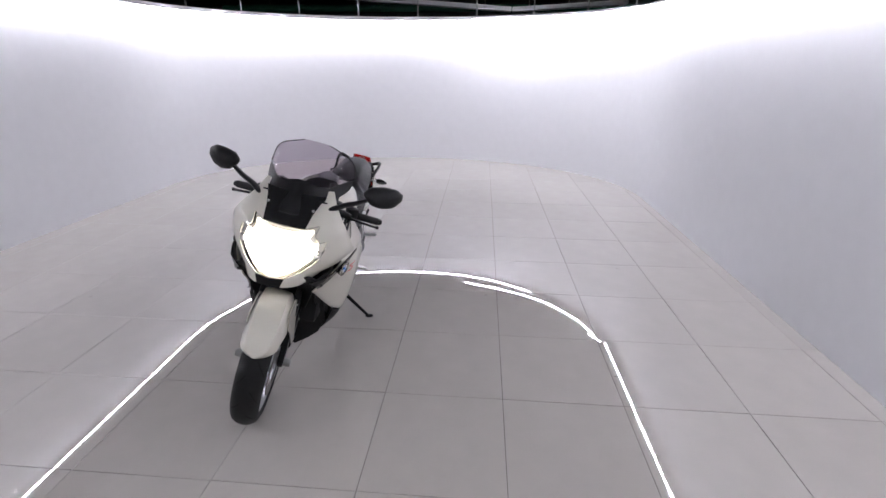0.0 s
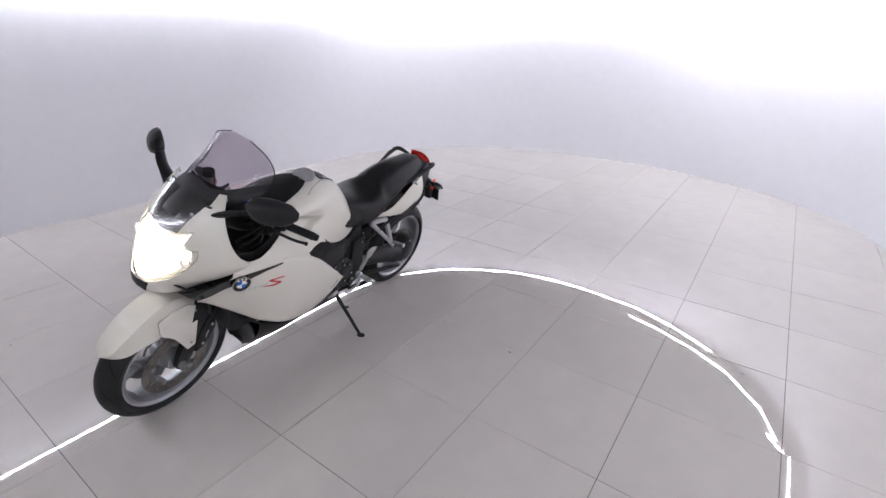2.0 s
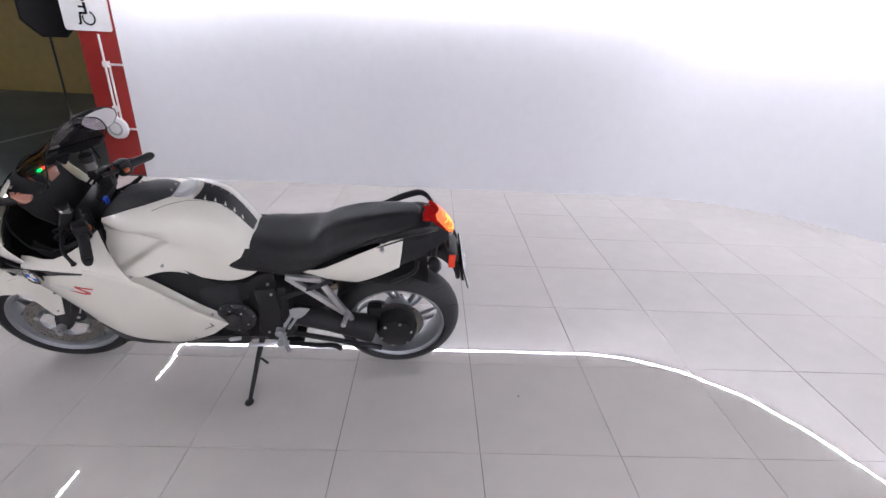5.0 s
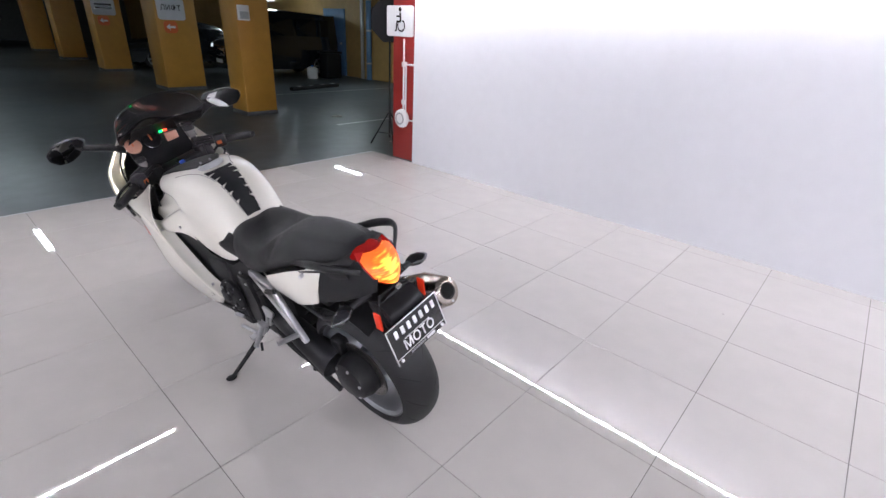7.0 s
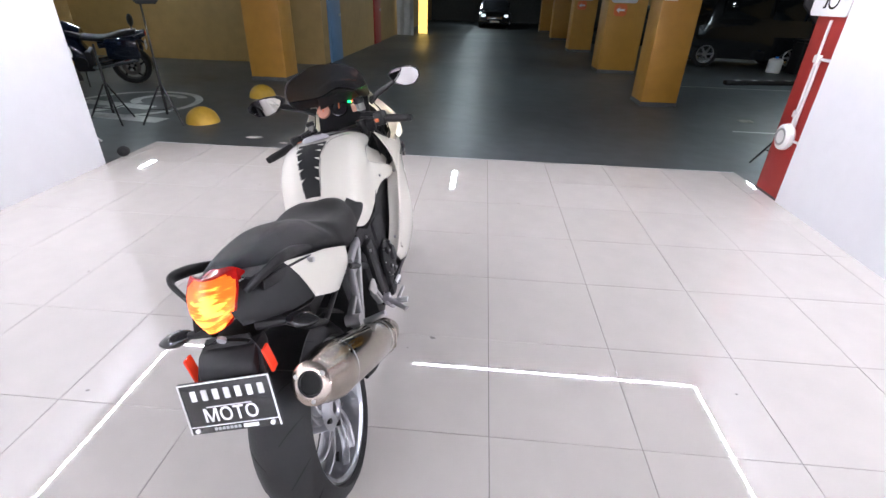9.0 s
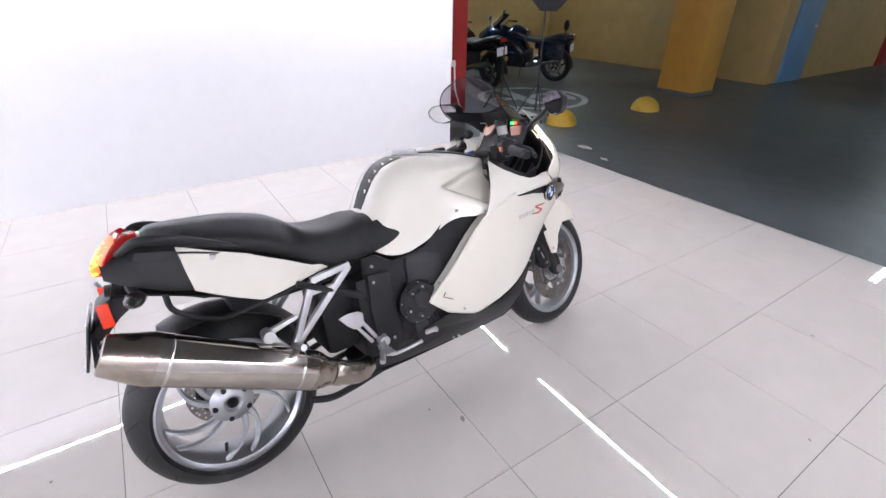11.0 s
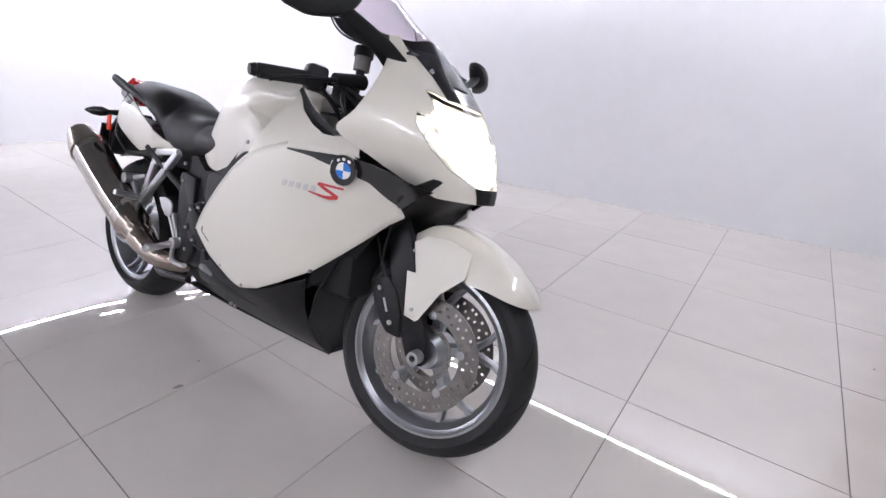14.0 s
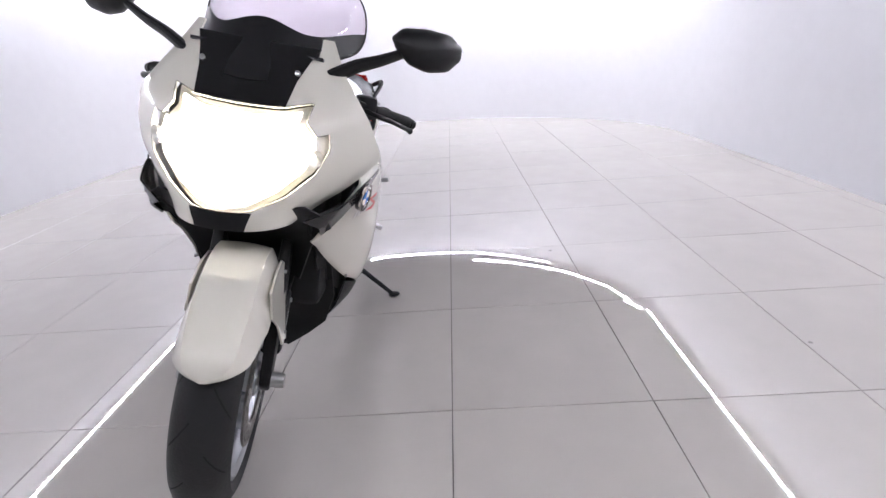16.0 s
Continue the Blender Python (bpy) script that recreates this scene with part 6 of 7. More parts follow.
def parked_bike(at, paint, label, cases):
    o = thing("parked_motorcycle", label, "motorcycle", "motorcycles parked by the wall", at)
    for y, w in ((0.0, 0.14), (1.5, 0.19)):
        wh = part("wheel", lathe(tyre_profile(0.31, w), 40, (0, y, 0.31)), M_RUBBER, o)
        part("rim", lathe([(0.218, -w * 0.36), (0.232, -w * 0.36), (0.232, w * 0.36), (0.218, w * 0.36), (0.205, 0.0)], 30, (0, y, 0.31)), M_CHARCOAL, wh)
        for k in range(5):
            part("spoke", spoke((0, y, 0.31), 1.257 * k, 1.257 * k + 0.3, 0.03, 0.21, 0.0, 0.0, 0.022, 0.014, 0.04), M_CHARCOAL, wh)
        part("brake_disc", disc((0, y, 0.31), 0.07, 0.08, 0.145, 0.005, 40, False), M_DISC, wh)
    part("fairing", loft([(-0.16, [(0, 0.86), (0.05, 0.85), (0.08, 0.80), (0.07, 0.74), (0.03, 0.71)]), (0.02, [(0, 0.99), (0.12, 0.97), (0.20, 0.88), (0.19, 0.76), (0.10, 0.66)]),
                          (0.24, [(0, 1.05), (0.15, 1.01), (0.25, 0.88), (0.25, 0.68), (0.15, 0.52)]), (0.48, [(0, 0.98), (0.14, 0.94), (0.25, 0.82), (0.26, 0.56), (0.18, 0.36)]),
                          (0.78, [(0, 0.84), (0.12, 0.80), (0.22, 0.66), (0.23, 0.42), (0.16, 0.26)]), (0.92, [(0, 0.62), (0.10, 0.60), (0.18, 0.52), (0.18, 0.38), (0.12, 0.28)])], 16, 26), paint, o, "glossy dark full fairing")
    part("tank", loft([(0.46, [(0, 0.98), (0.08, 0.97), (0.15, 0.92), (0.16, 0.84), (0.12, 0.78)]), (0.66, [(0, 1.04), (0.10, 1.02), (0.18, 0.95), (0.18, 0.84), (0.14, 0.76)]),
                       (0.90, [(0, 0.94), (0.07, 0.93), (0.12, 0.88), (0.13, 0.80), (0.10, 0.75)])], 14, 18), paint, o, "glossy dark tank")
    part("engine", join(box((-0.2, 0.50, 0.26), (0.2, 0.98, 0.60), 0.05), tube([(-0.24, 0.80, 0.42), (0.24, 0.80, 0.42)], 0.10, 20), tube([(-0.22, 0.58, 0.40), (0.22, 0.58, 0.40)], 0.08, 20)), M_CHARCOAL, o)
    part("seat", loft([(0.88, [(0, 0.84), (0.09, 0.84), (0.14, 0.82), (0.15, 0.78), (0.12, 0.76)]), (1.2, [(0, 0.82), (0.1, 0.82), (0.16, 0.80), (0.17, 0.76), (0.13, 0.74)]), (1.5, [(0, 0.90), (0.09, 0.90), (0.13, 0.88), (0.13, 0.83), (0.1, 0.81)]), (1.7, [(0, 0.92), (0.06, 0.92), (0.09, 0.90), (0.09, 0.87), (0.07, 0.86)])], 14, 24), M_SEAT, o)
    part("tail", loft([(1.10, [(0, 0.76), (0.10, 0.75), (0.16, 0.72), (0.15, 0.66), (0.10, 0.62)]), (1.5, [(0, 0.86), (0.10, 0.84), (0.14, 0.80), (0.13, 0.72), (0.08, 0.68)]), (1.84, [(0, 0.92), (0.05, 0.91), (0.07, 0.88), (0.06, 0.83), (0.03, 0.81)])], 14, 16), paint, o, "glossy dark tail")
    part("front_mudguard", sheet([[Vector((0.085 * q, 0.335 * math.cos(a), 0.31 + 0.335 * math.sin(a) - 0.03 * q * q)) for q in (-1, -0.6, 0, 0.6, 1)] for a in [0.6 + 2.0 * k / 12 for k in range(13)]], 0.004), paint, o)
    part("rear_mudguard", sheet([[Vector((0.10 * q, 1.5 + 0.34 * math.cos(a), 0.31 + 0.34 * math.sin(a) - 0.03 * q * q)) for q in (-1, -0.6, 0, 0.6, 1)] for a in [-0.1 + 1.8 * k / 12 for k in range(13)]], 0.004), M_BLACK, o)
    part("screen", sheet([[Vector((0.17 * q, 0.08 + 0.26 * t + 0.08 * q * q, 1.00 + 0.24 * t - 0.05 * q * q)) for q in (-1, -0.5, 0, 0.5, 1)] for t in (0, 0.35, 0.7, 1)], 0.004), M_GLASSDARK, o, "dark tinted screen")
    part("headlamp", ball((0, -0.10, 0.84), (0.10, 0.07, 0.05), 16, 10), M_GLASSDARK, o)
    part("exhaust_pipe", tube(smooth_line([(-0.17, 0.52, 0.40), (-0.20, 0.66, 0.24), (-0.18, 0.92, 0.22), (-0.20, 1.05, 0.34)], 14), 0.026, 12), M_CHROME, o)
    for s in (-1, 1):
        part("fork_leg", tube([(s * 0.1, 0.0, 0.31), (s * 0.1, 0.26, 0.90)], 0.026, 10), M_CHARCOAL, o)
        part("handlebar", tube([(0.0, 0.38, 1.02), (s * 0.2, 0.38, 1.07), (s * 0.38, 0.48, 1.03)], 0.015, 8), M_STANDBLACK, o)
        part("grip", tube([(s * 0.27, 0.42, 1.053), (s * 0.40, 0.49, 1.027)], 0.019, 10), M_RUBBER, o)
        part("mirror", ball((s * 0.36, 0.22, 1.20), (0.075, 0.025, 0.045), 14, 8), M_STANDBLACK, o)
        part("mirror_stem", tube([(s * 0.20, 0.14, 1.00), (s * 0.34, 0.23, 1.19)], 0.009, 8), M_STANDBLACK, o)
        part("turn_signal", ball((s * 0.15, 1.76, 0.80), (0.05, 0.025, 0.02), 12, 8), M_GLASSDARK, o)
        part("silencer", tube([(s * 0.2, 0.95, 0.34), (s * 0.21, 1.05, 0.36), (s * 0.23, 1.62, 0.48), (s * 0.23, 1.66, 0.488)], [0.03, 0.05, 0.06, 0.045], 16), M_CHROME, o)
        part("footrest", tube([(s * 0.18, 1.0, 0.40), (s * 0.30, 1.03, 0.39)], 0.013, 8), M_CHROME, o)
        if cases:
            part("side_case", box((s * 0.27 - 0.08, 1.22, 0.48), (s * 0.27 + 0.08, 1.72, 0.82), 0.06), paint, o, "dark side case")
            part("fairing_trim", tube(smooth_line([(s * 0.255, 0.26, 0.66), (s * 0.268, 0.45, 0.60), (s * 0.245, 0.72, 0.55)], 10), 0.008, 8), M_CHROME, o)
    part("tail_lamp", box((-0.06, 1.82, 0.83), (0.06, 1.85, 0.89), 0.01), M_TAILRED, o)
    part("plate", box((-0.12, 1.80, 0.60), (0.12, 1.806, 0.74), 0.002), M_WHITE_PL, o)
    part("plate_arm", tube([(0, 1.70, 0.78), (0, 1.80, 0.68)], 0.02, 8), M_BLACK, o)
    if cases:
        part("backrest", ball((0, 1.66, 1.06), (0.11, 0.05, 0.10), 16, 10), M_SEAT, o)
        part("backrest_stem", tube([(0, 1.64, 0.9), (0, 1.66, 1.0)], 0.015, 8), M_CHROME, o)
    part("stand", tube([(0.1, 0.8, 0.3), (0.26, 0.82, 0.01)], 0.012, 8), M_STANDBLACK, o)
    return o


parked_bike(Matrix.Translation((6.85, -3.85, GARAGE_Z + 0.005)) @ Matrix.Rotation(radians(93), 4, "Z") @ Matrix.Rotation(radians(7), 4, "Y"), M_BLACKPAINT, "black sport motorcycle parked by the ochre wall", False)
parked_bike(Matrix.Translation((6.55, -4.75, GARAGE_Z + 0.005)) @ Matrix.Rotation(radians(118), 4, "Z") @ Matrix.Rotation(radians(7), 4, "Y"), M_BIKEBLUE, "dark blue touring motorcycle with side cases", True)


def light_stand(x, y, head_z, turn, label, box_r=0.32):
    o = thing("light_stand", label, "light stand", "photo light stands", Matrix.Translation((x, y, GARAGE_Z)) @ Matrix.Rotation(radians(turn), 4, "Z"))
    for k in range(3):
        a = 2 * math.pi * k / 3
        part("leg", tube([(0.02 * math.cos(a), 0.02 * math.sin(a), 0.48), (0.30 * math.cos(a), 0.30 * math.sin(a), 0.008)], 0.011, 8), M_STANDBLACK, o)
        part("brace", tube([(0.01 * math.cos(a), 0.01 * math.sin(a), 0.18), (0.19 * math.cos(a), 0.19 * math.sin(a), 0.19)], 0.006, 6), M_STANDBLACK, o)
    part("pole", tube([(0, 0, 0.12), (0, 0, 0.7), (0, 0, 0.72), (0, 0, head_z)], [0.016, 0.016, 0.012, 0.012], 10), M_STANDBLACK, o)
    if box_r:
        bm = bmesh.new()
        rings = []
        for d, r in ((-0.20, 0.05), (-0.16, 0.09), (0.02, box_r * 0.86), (0.10, box_r), (0.13, box_r), (0.12, box_r * 0.95)):
            rings.append([Vector((d, r * math.cos(2 * math.pi * k / 8 + 0.39), head_z + r * math.sin(2 * math.pi * k / 8 + 0.39))) for k in range(8)])
        ring_grid(bm, rings)
        part("softbox", bm, M_FABRIC, o, "black eight-sided fabric softbox", 20)
        part("flash_head", box((-0.42, -0.06, head_z - 0.07), (-0.18, 0.06, head_z + 0.07), 0.02), M_STANDBLACK, o)
    return o


light_stand(2.98, -2.82, 1.66, 155, "black photo light stand with an eight-sided softbox", 0.28)
light_stand(3.66, -2.74, 0.95, 20, "short black tripod stand", 0)
light_stand(-4.36, -2.12, 1.72, 60, "black photo light stand with softbox beside the red column", 0.30)


def dome(x, y):
    bm = bmesh.new()
    bmesh.ops.create_uvsphere(bm, u_segments=28, v_segments=14, radius=1.0)
    for v in bm.verts:
        v.co = Vector((v.co.x * 0.21, v.co.y * 0.21, max(0.0, v.co.z) * 0.20))
    bmesh.ops.remove_doubles(bm, verts=bm.verts, dist=1e-4)
    o = tagged(link("parking_dome", bm, M_DOME), "scuffed yellow half-round parking stop on the floor", "parking stop", "yellow parking stops")
    o.location = (x, y, GARAGE_Z)


dome(2.61, -2.98)
dome(2.56, -4.78)


def floor_mark(name, bm, label):
    return tagged(link(name, bm, M_ROADWHITE, None, False), label, "floor marking", kind="structure")


def flat_ring(cx, cy, r0, r1, n=64, a0=0.0, a1=2 * math.pi):
    bm = bmesh.new()
    pts = [(cx + r * math.cos(a0 + (a1 - a0) * k / n), cy + r * math.sin(a0 + (a1 - a0) * k / n)) for r in (r0, r1) for k in range(n + 1)]
    vs = [bm.verts.new((x, y, GARAGE_Z + 0.003)) for x, y in pts]
    for k in range(n):
        bm.faces.new((vs[k], vs[k + 1], vs[n + 2 + k], vs[n + 1 + k]))
    return bm


def flat_bar(p, q, w):
    a, b = Vector((*p, 0)), Vector((*q, 0))
    n = Vector((-(b - a).y, (b - a).x, 0)).normalized() * w / 2
    bm = bmesh.new()
    bm.faces.new([bm.verts.new((v.x, v.y, GARAGE_Z + 0.003)) for v in (a + n, b + n, b - n, a - n)])
    return bm


floor_mark("road_marking", flat_ring(4.2, -3.9, 0.84, 0.95), "worn white painted circle on the dark floor")
floor_mark("road_marking", join(flat_bar((4.5, -3.10), (3.15, -2.93), 0.26), flat_bar((5.0, -3.85), (3.75, -3.62), 0.24), flat_bar((4.45, -3.24), (4.25, -3.58), 0.2), flat_ring(4.0, -4.2, 0.26, 0.40, 24, -2.6, 1.2)), "worn white painted pictogram bars on the dark floor")
floor_mark("road_marking", flat_bar((-4.7, -3.9), (-10.4, -3.9), 0.05), "thin pale painted parking line")
floor_mark("road_marking", flat_bar((-4.8, -7.9), (-10.4, -7.9), 0.05), "thin pale painted parking line")

# fittings on the red columns
def column_sign():
    o = thing("parking_sign", "white parking sign with a black wheelchair symbol on the red column", "sign", at=Matrix.Translation((-3.785, -1.29, 1.64)))
    corners = []
    for cy, cz, a0 in ((0.20, 0.135, 0), (-0.20, 0.135, 90), (-0.20, -0.135, 180), (0.20, -0.135, 270)):
        corners += [(cy + 0.03 * math.cos(radians(a0 + 18 * k)), cz + 0.03 * math.sin(radians(a0 + 18 * k))) for k in range(6)]
    part("sign_plate", plate(corners, 0.0, 0.008), M_WHITE_PL, o)
    ring = bmesh.new()
    n = 28
    vs = [[ring.verts.new((0.0095, 0.026 + r * math.cos(a), -0.050 + r * math.sin(a))) for a in [-3.6 + 4.9 * k / n for k in range(n + 1)]] for r in (0.050, 0.066)]
    for k in range(n):
        ring.faces.new((vs[0][k], vs[0][k + 1], vs[1][k + 1], vs[1][k]))

    def stroke(y0, z0, y1, z1, w=0.010):
        d = Vector((0, y1 - y0, z1 - z0)).normalized()
        e = Vector((0, -d.z, d.y)) * w
        bm = plate([(y0 + e.y, z0 + e.z), (y1 + e.y, z1 + e.z), (y1 - e.y, z1 - e.z), (y0 - e.y, z0 - e.z)], 0.008, 0.010)
        return bm

    dot = plate([(0.004 + 0.024 * math.cos(2 * math.pi * k / 16), 0.122 + 0.024 * math.sin(2 * math.pi * k / 16)) for k in range(16)], 0.008, 0.010)
    part("symbol", join(ring, dot, stroke(0.006, 0.092, 0.012, -0.010, 0.013), stroke(0.008, 0.050, -0.055, 0.050, 0.009), stroke(0.014, -0.006, -0.055, -0.006, 0.011), stroke(-0.050, -0.002, -0.062, -0.105, 0.010), stroke(-0.060, -0.103, -0.085, -0.103, 0.008)), M_BLACKPAINT, o, "black wheelchair pictogram")


column_sign()


def conduit(label, runs, boxes, base):
    o = thing("conduit", label, "conduit", at=Matrix.Translation(base))
    for r in runs:
        part("pipe", tube(r, 0.011, 8), M_WHITE_PL, o)
    for lo, hi in boxes:
        part("junction_box", box(lo, hi, 0.008), M_WHITE_PL, o)


conduit("white cable conduit with small boxes on the red column", [[(0.014, 0.02, 0.62), (0.014, 0.02, 1.45)], [(0.014, 0.06, 0.62), (0.014, 0.06, 1.20)], [(0.014, 0.02, 1.17), (0.014, 0.20, 1.17)], [(0.014, 0.02, 0.52), (0.014, 0.20, 0.52)]],
        [((0.001, 0.0, 1.14), (0.035, 0.06, 1.20)), ((0.001, 0.0, 0.70), (0.035, 0.06, 0.76))], (-3.79, -1.23, 0.0))
conduit("white socket with a hanging cable on the red column", [[(-0.014, -0.02, 0.72), (-0.016, -0.03, 0.45), (-0.018, -0.10, 0.25), (-0.03, -0.22, 0.06), (-0.04, -0.30, -0.03)], [(-0.014, 0.03, 0.75), (-0.014, 0.03, 2.3)]],
        [((-0.032, -0.03, 0.72), (-0.001, 0.03, 0.79))], (3.20, -1.52, 0.0))
fan = thing("wall_speaker", "round white loudspeaker on the red column", "loudspeaker", at=Matrix.Translation((-3.79, -1.22, 0.53)))
part("shell", lathe([(0.001, 0.0), (0.10, 0.0), (0.115, 0.02), (0.11, 0.05), (0.085, 0.065), (0.001, 0.07)], 40), M_WHITE_PL, fan)
part("grille", lathe([(0.055, 0.066), (0.075, 0.066), (0.072, 0.072), (0.058, 0.072)], 32), M_GALV, fan)
for k, (x, y, r) in enumerate(((2.49, -1.28, 0.05),)):
    o = tagged(link("rubber_stop", ball((0, 0, 0), (r, r * 1.4, r), 18, 12), M_RUBBER), "black round rubber stop at the column's foot", "door stop")
    o.location = (x, y, r * 0.98)

# signs on the orange columns
M_SIGN = mat("grey_white_sign_film", (0.50, 0.51, 0.53), 0.35, var=0.06, scale=8)
M_ARROW_GROUND = mat("orange_sign_film", (0.62, 0.13, 0.03), 0.4, var=0.06, scale=8)


def rounded(w, h, r, n=6):
    """A rounded rectangle's outline about its middle."""
    out = []
    for cx, cz, a0 in ((w / 2 - r, h / 2 - r, 0), (r - w / 2, h / 2 - r, 90), (r - w / 2, r - h / 2, 180), (w / 2 - r, r - h / 2, 270)):
        out += [(cx + r * math.cos(radians(a0 + 90 * k / n)), cz + r * math.sin(radians(a0 + 90 * k / n))) for k in range(n + 1)]
    return out


def info_sign(x, y, z, w, h, word, label):
    o = thing("info_sign", label, "sign", "signs on the columns", Matrix.Translation((x, y, z)))
    turn = Matrix.Rotation(radians(90), 4, "Z")
    part("sign_plate", plate(rounded(w, h, 0.07), 0.0, 0.010), M_SIGN, o, "rounded grey-white plate").matrix_basis = turn @ Matrix.Diagonal((1, -1, 1, 1))
    if word:
        lettering(word, h * 0.34, 0.0, 0.02, o, "lettering", 0.0105, M_BLACKPAINT)
    else:
        for k in range(2):
            part("text_bar", box((-w * 0.36, 0.010, 0.03 - 0.09 * k), (w * 0.36, 0.012, 0.075 - 0.09 * k)), M_BLACKPAINT, o)
    part("arrow_ground", plate(rounded(0.30, 0.26, 0.08), 0.0, 0.008), M_ARROW_GROUND, o, "orange rounded plate").matrix_basis = Matrix.Translation((0.06, 0.0, -h / 2 - 0.15)) @ turn
    part("arrow", plate([(-0.10, 0.0), (-0.02, 0.065), (-0.02, 0.022), (0.10, 0.022), (0.10, -0.022), (-0.02, -0.022), (-0.02, -0.065)], 0.008, 0.0095), M_BADGE_WHITE, o, "white arrow").matrix_basis = Matrix.Translation((0.06, 0.0, -h / 2 - 0.15)) @ turn


info_sign(-4.3, -9.595, 1.72, 0.60, 0.46, "ЛИФТ", "grey-white lift sign over an orange arrow on a column")
info_sign(-4.3, -14.69, 1.74, 0.6, 0.46, "", "grey-white sign over an orange arrow on a far column")
el = thing("emergency_lamp", "small white emergency lamp box on the orange column", "lamp box", at=Matrix.Translation((-3.96, -5.495, 1.68)))
part("case", box((-0.10, 0.0, -0.12), (0.10, 0.06, 0.12), 0.012), M_WHITE_PL, el)
part("cover", box((-0.08, 0.058, -0.10), (0.08, 0.072, 0.02), 0.008), M_GALV, el)

# pipes, wheel stop and bin by the west wall, and a second loudspeaker high on the red column
for y, r, m in ((-10.35, 0.055, M_GALV), (-10.0, 0.085, M_BLUE)):
    o = thing("down_pipe", "vertical drain pipe on the ochre wall", "pipe", "drain pipes", Matrix.Translation((G_WEST + 0.12, y, GARAGE_Z)))
    part("pipe", tube([(0, 0, 0.0), (0, 0, G_TOP - GARAGE_Z)], r, 16), m, o)
    for z in (0.5, 1.5, 2.4):
        part("clamp", tube([(0, 0, z), (0, 0, z + 0.05)], r + 0.008, 16), M_GALV, o)
ws_stop = thing("wheel_stop", "low black rubber wheel stop with white marks", "wheel stop", at=Matrix.Translation((-7.4, -8.6, GARAGE_Z)) @ Matrix.Rotation(radians(12), 4, "Z"))
part("rubber_bar", box((-0.9, -0.07, 0.0), (0.9, 0.07, 0.10), 0.03), M_RUBBER, ws_stop)
for k in range(4):
    part("mark", box((-0.72 + 0.42 * k, -0.05, 0.098), (-0.60 + 0.42 * k, 0.05, 0.102)), M_ROADWHITE, ws_stop)
bin_ = thing("bin", "black plastic bin beside the van", "bin", at=Matrix.Translation((-9.55, -10.9, GARAGE_Z)))
part("body", box((-0.28, -0.24, 0.0), (0.28, 0.24, 0.78), 0.04), M_BLACK, bin_)
part("lid", box((-0.30, -0.26, 0.78), (0.30, 0.26, 0.84), 0.02), M_BLACK, bin_)
high = thing("wall_speaker", "round white loudspeaker high on the red column", "loudspeaker", at=Matrix.Translation((-3.79, -1.20, 1.98)))
part("shell", lathe([(0.001, 0.0), (0.10, 0.0), (0.115, 0.02), (0.11, 0.05), (0.085, 0.065), (0.001, 0.07)], 40), M_WHITE_PL, high)
part("grille", lathe([(0.055, 0.066), (0.075, 0.066), (0.072, 0.072), (0.058, 0.072)], 32), M_GALV, high)

# far end of the lane: plastic sheet and a doorway, its light painted as a glowing slab
slab("doorway_lit", (1.55, -20.6, GARAGE_Z), (1.95, -20.5, 2.1), M_WARMGLOW, "glowing slab for the warmly lit doorway at the end of the lane", "doorway")
rows = [[Vector((1.95 + 0.10 * k + 0.02 * math.sin(k * 2.1), -18.9 + 0.06 * math.sin(k * 1.7 + j * 0.4), GARAGE_Z + 0.02 + 2.2 * j / 8)) for k in range(8)] for j in range(9)]
tagged(link("plastic_sheet", sheet(rows, 0.004), M_PLASTIC), "hanging crumpled white plastic sheet by a doorway", "plastic sheet")
for k, (x, y, s) in enumerate(((1.62, -2.35, 0.10), (1.2, -2.2, 0.05), (-5.2, -4.6, 0.12), (-4.6, -2.3, 0.07))):
    bm = ball((0, 0, 0), (s, s * 0.5, s * 0.12), 12, 6)
    for v in bm.verts:
        v.co += Vector((random.uniform(-1, 1), random.uniform(-1, 1), random.uniform(-0.3, 0.3))) * s * 0.18
    o = tagged(link("paper_scrap", bm, M_RUBBLE, None, False), "small pale crumpled scrap on the dark floor", "scrap", "scraps on the floor")
    o.location = (x, y, GARAGE_Z + s * 0.10)
bk = thing("bucket", "white plastic canister beside the van", "canister", at=Matrix.Translation((-8.9, -11.0, GARAGE_Z)))
part("body", tube([(0, 0, 0), (0, 0, 0.02), (0, 0, 0.32), (0, 0, 0.36)], [0.15, 0.17, 0.17, 0.10], 20), M_WHITE_PL, bk)
part("neck", tube([(0, 0, 0.36), (0, 0, 0.41)], 0.04, 14), M_BADGE_BLUE, bk)

# ---- above and behind the bay: cable trays, pipes and hangers ----
M_TRAY = mat("dull_zinc_tray", (0.62, 0.62, 0.63), 0.5, 0.15, var=0.12, scale=25)


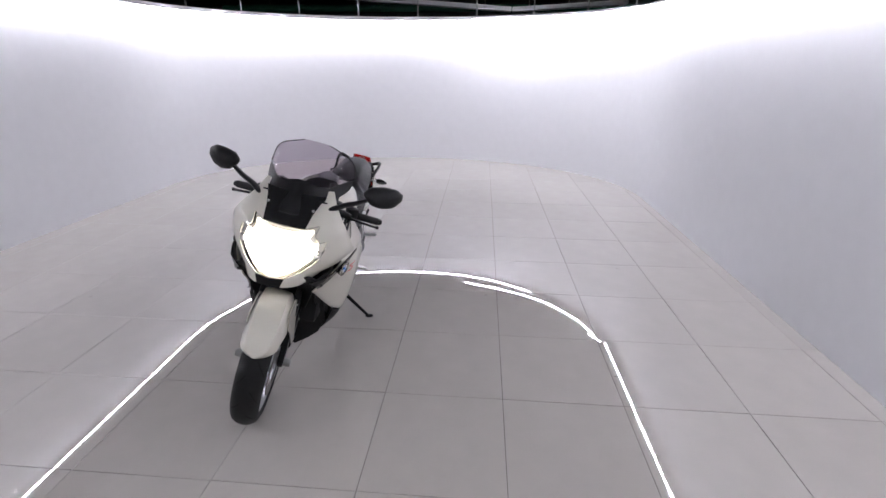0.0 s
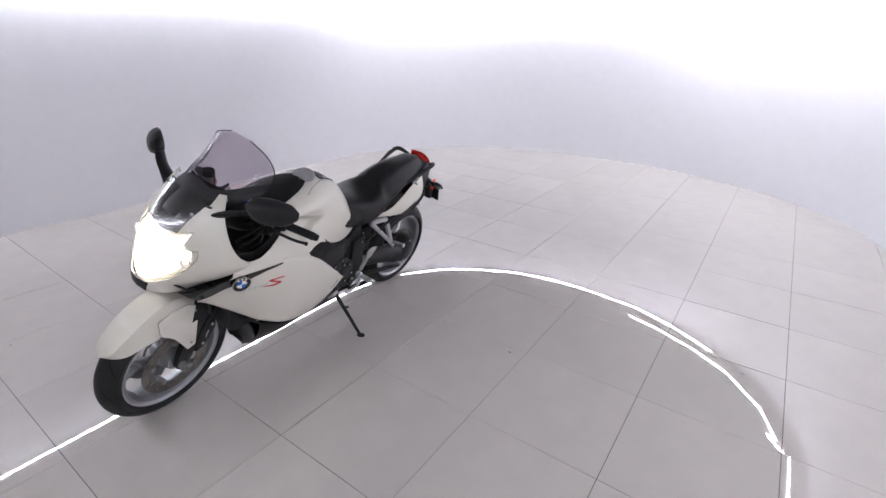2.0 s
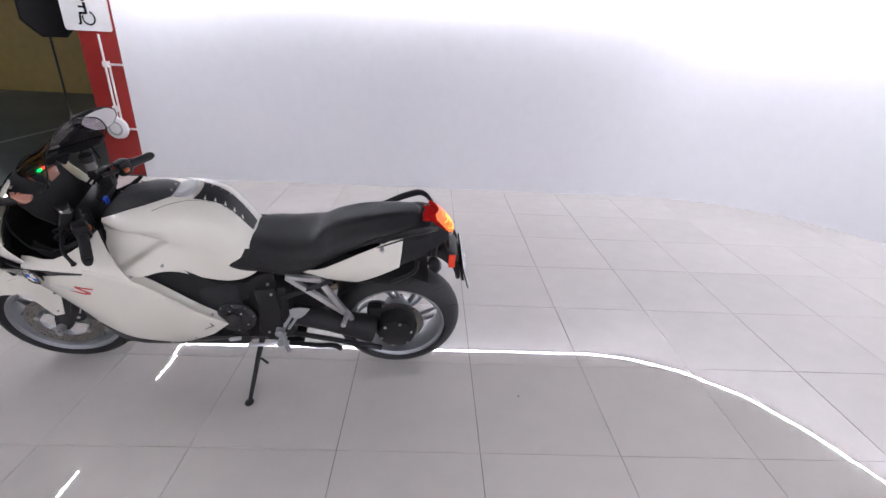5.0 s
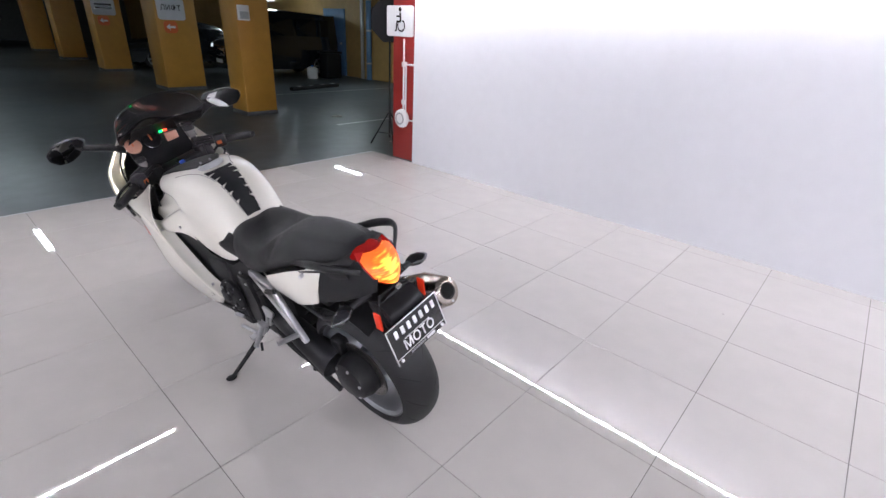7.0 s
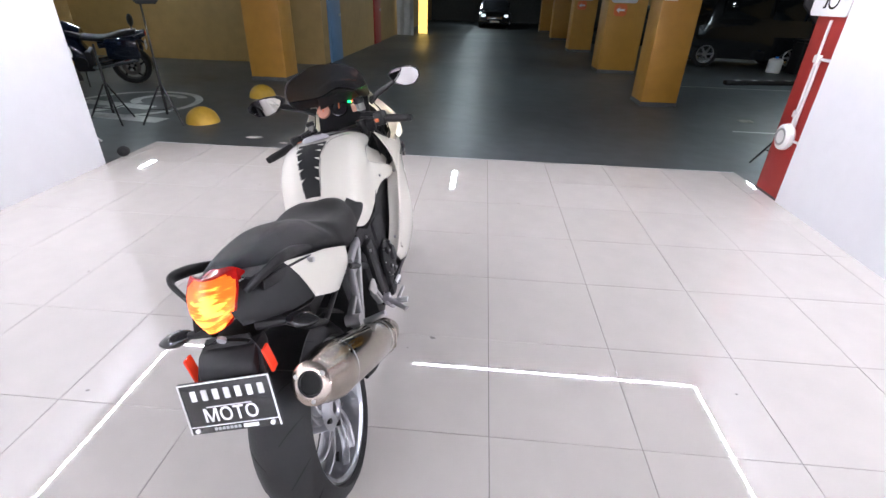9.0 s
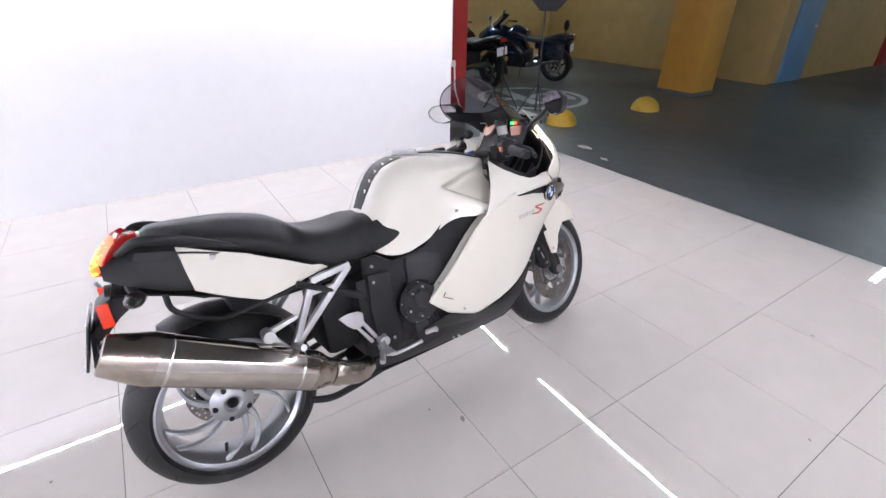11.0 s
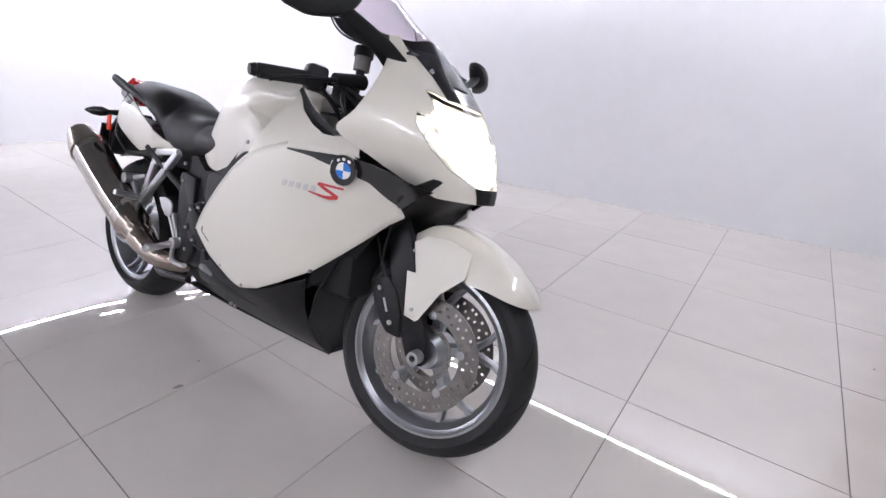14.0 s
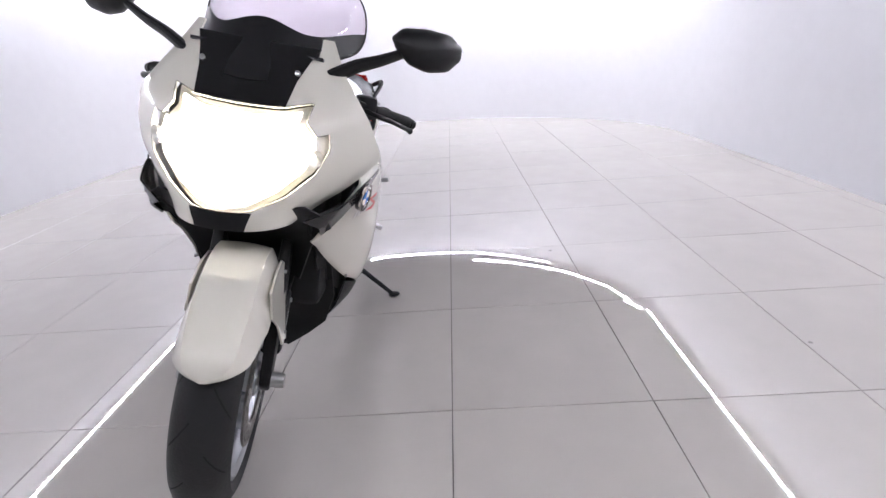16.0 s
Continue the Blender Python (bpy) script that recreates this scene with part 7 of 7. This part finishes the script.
def cable_tray(a, b, w=0.22):
    a, b = Vector(a), Vector(b)
    d = (b - a).normalized()
    n = Vector((-d.y, d.x, 0)).normalized()
    o = thing("cable_tray", "perforated galvanised cable tray under the dark ceiling", "cable tray", "cable trays", Matrix.Translation(a))
    ln = (b - a).length
    for s in (-1, 1):
        bm = bmesh.new()
        m = int(ln / 0.09)
        vs = {}
        for i in range(2 * m + 1):
            for j in range(4):
                vs[i, j] = bm.verts.new(d * (ln * i / (2 * m)) + n * (s * w / 2) + Vector((0, 0, (0, 0.022, 0.042, 0.065)[j])))
        for i in range(2 * m):
            for j in range(3):
                if j == 1 and i % 2 == 0:
                    continue
                bm.faces.new((vs[i, j], vs[i + 1, j], vs[i + 1, j + 1], vs[i, j + 1]))
        thicken(bm, 0.002)
        part("tray_side", bm, M_TRAY, o)
    bm = bmesh.new()
    ring_grid(bm, [[d * t + n * (w / 2) for t in (0, ln)], [d * t - n * (w / 2) for t in (0, ln)]], False, False)
    thicken(bm, 0.002)
    part("tray_floor", bm, M_TRAY, o)
    for k in range(3):
        p = d * (ln * (0.15 + 0.35 * k))
        part("hanger", tube([p, p + Vector((0, 0, G_TOP - a.z))], 0.006, 6), M_GALV, o)
    part("cable", tube(smooth_line([d * (ln * t) + n * (0.03 * math.sin(9 * t)) + Vector((0, 0, 0.02)) for t in (0, 0.25, 0.5, 0.75, 1)], 20), 0.014, 8), M_WHITE_PL, o)


cable_tray((-2.0, 7.30, 2.56), (0.86, 7.30, 2.36))
cable_tray((0.88, 7.32, 2.36), (2.69, 7.30, 2.46))
cable_tray((1.4, 7.5, 2.62), (3.6, 6.2, 2.62), 0.3)
for y, z, r in ((7.9, 2.66, 0.05), (9.2, 2.60, 0.07)):
    o = thing("ceiling_pipe", "dark green pipe under the ceiling slab", "pipe", "ceiling pipes", Matrix.Translation((-5.0, y, z)))
    part("pipe", tube([(0, 0, 0), (9.0, 0, 0)], r, 14), M_GREEN, o)
    for k in range(5):
        part("hanger", tube([(1 + 1.8 * k, 0, r), (1 + 1.8 * k, 0, G_TOP - z)], 0.005, 6), M_GALV, o)
for k in range(9):
    a = math.pi * (0.12 + 0.76 * k / 8)
    x, y = MID_X + 3.19 * math.cos(a), BEND_Y + 2.33 * math.sin(a)
    o = tagged(link("wall_hanger", tube([(x, y, WALL_TOP - 0.002), (x, y, G_TOP + 0.001)], 0.012, 8), M_GALV), "thin steel stay from the wall top to the ceiling", "stay", "steel stays over the wall")


# small scuffs and drips trodden into the tiles
M_SCUFF = mat("grey_scuff", (0.20, 0.185, 0.175), 0.5, var=0.3, scale=60)
for x, y, s in ((-0.916, 1.22, 0.016), (-0.80, 1.31, 0.006), (0.52, 1.74, 0.010), (-1.75, 0.12, 0.008), (-0.35, 2.62, 0.007), (1.22, 0.84, 0.009), (-2.31, 1.45, 0.008), (-1.46, -0.62, 0.010), (0.83, -0.71, 0.008), (1.61, 2.32, 0.009), (-2.72, 2.9, 0.008), (0.22, 3.62, 0.010)):
    bm = bmesh.new()
    vs = [bm.verts.new((s * random.uniform(0.4, 1.2) * math.cos(a), s * random.uniform(0.3, 0.9) * math.sin(a), 0.0)) for a in [2 * math.pi * k / 11 for k in range(11)]]
    bm.faces.new(vs)
    thicken(bm, 0.0006)
    o = tagged(link("scuff_mark", bm, M_SCUFF, None, False), "small grey scuff mark on the glossy tiles", "scuff mark", "scuffs on the tiles")
    o.location = (x, y, 0.0012)
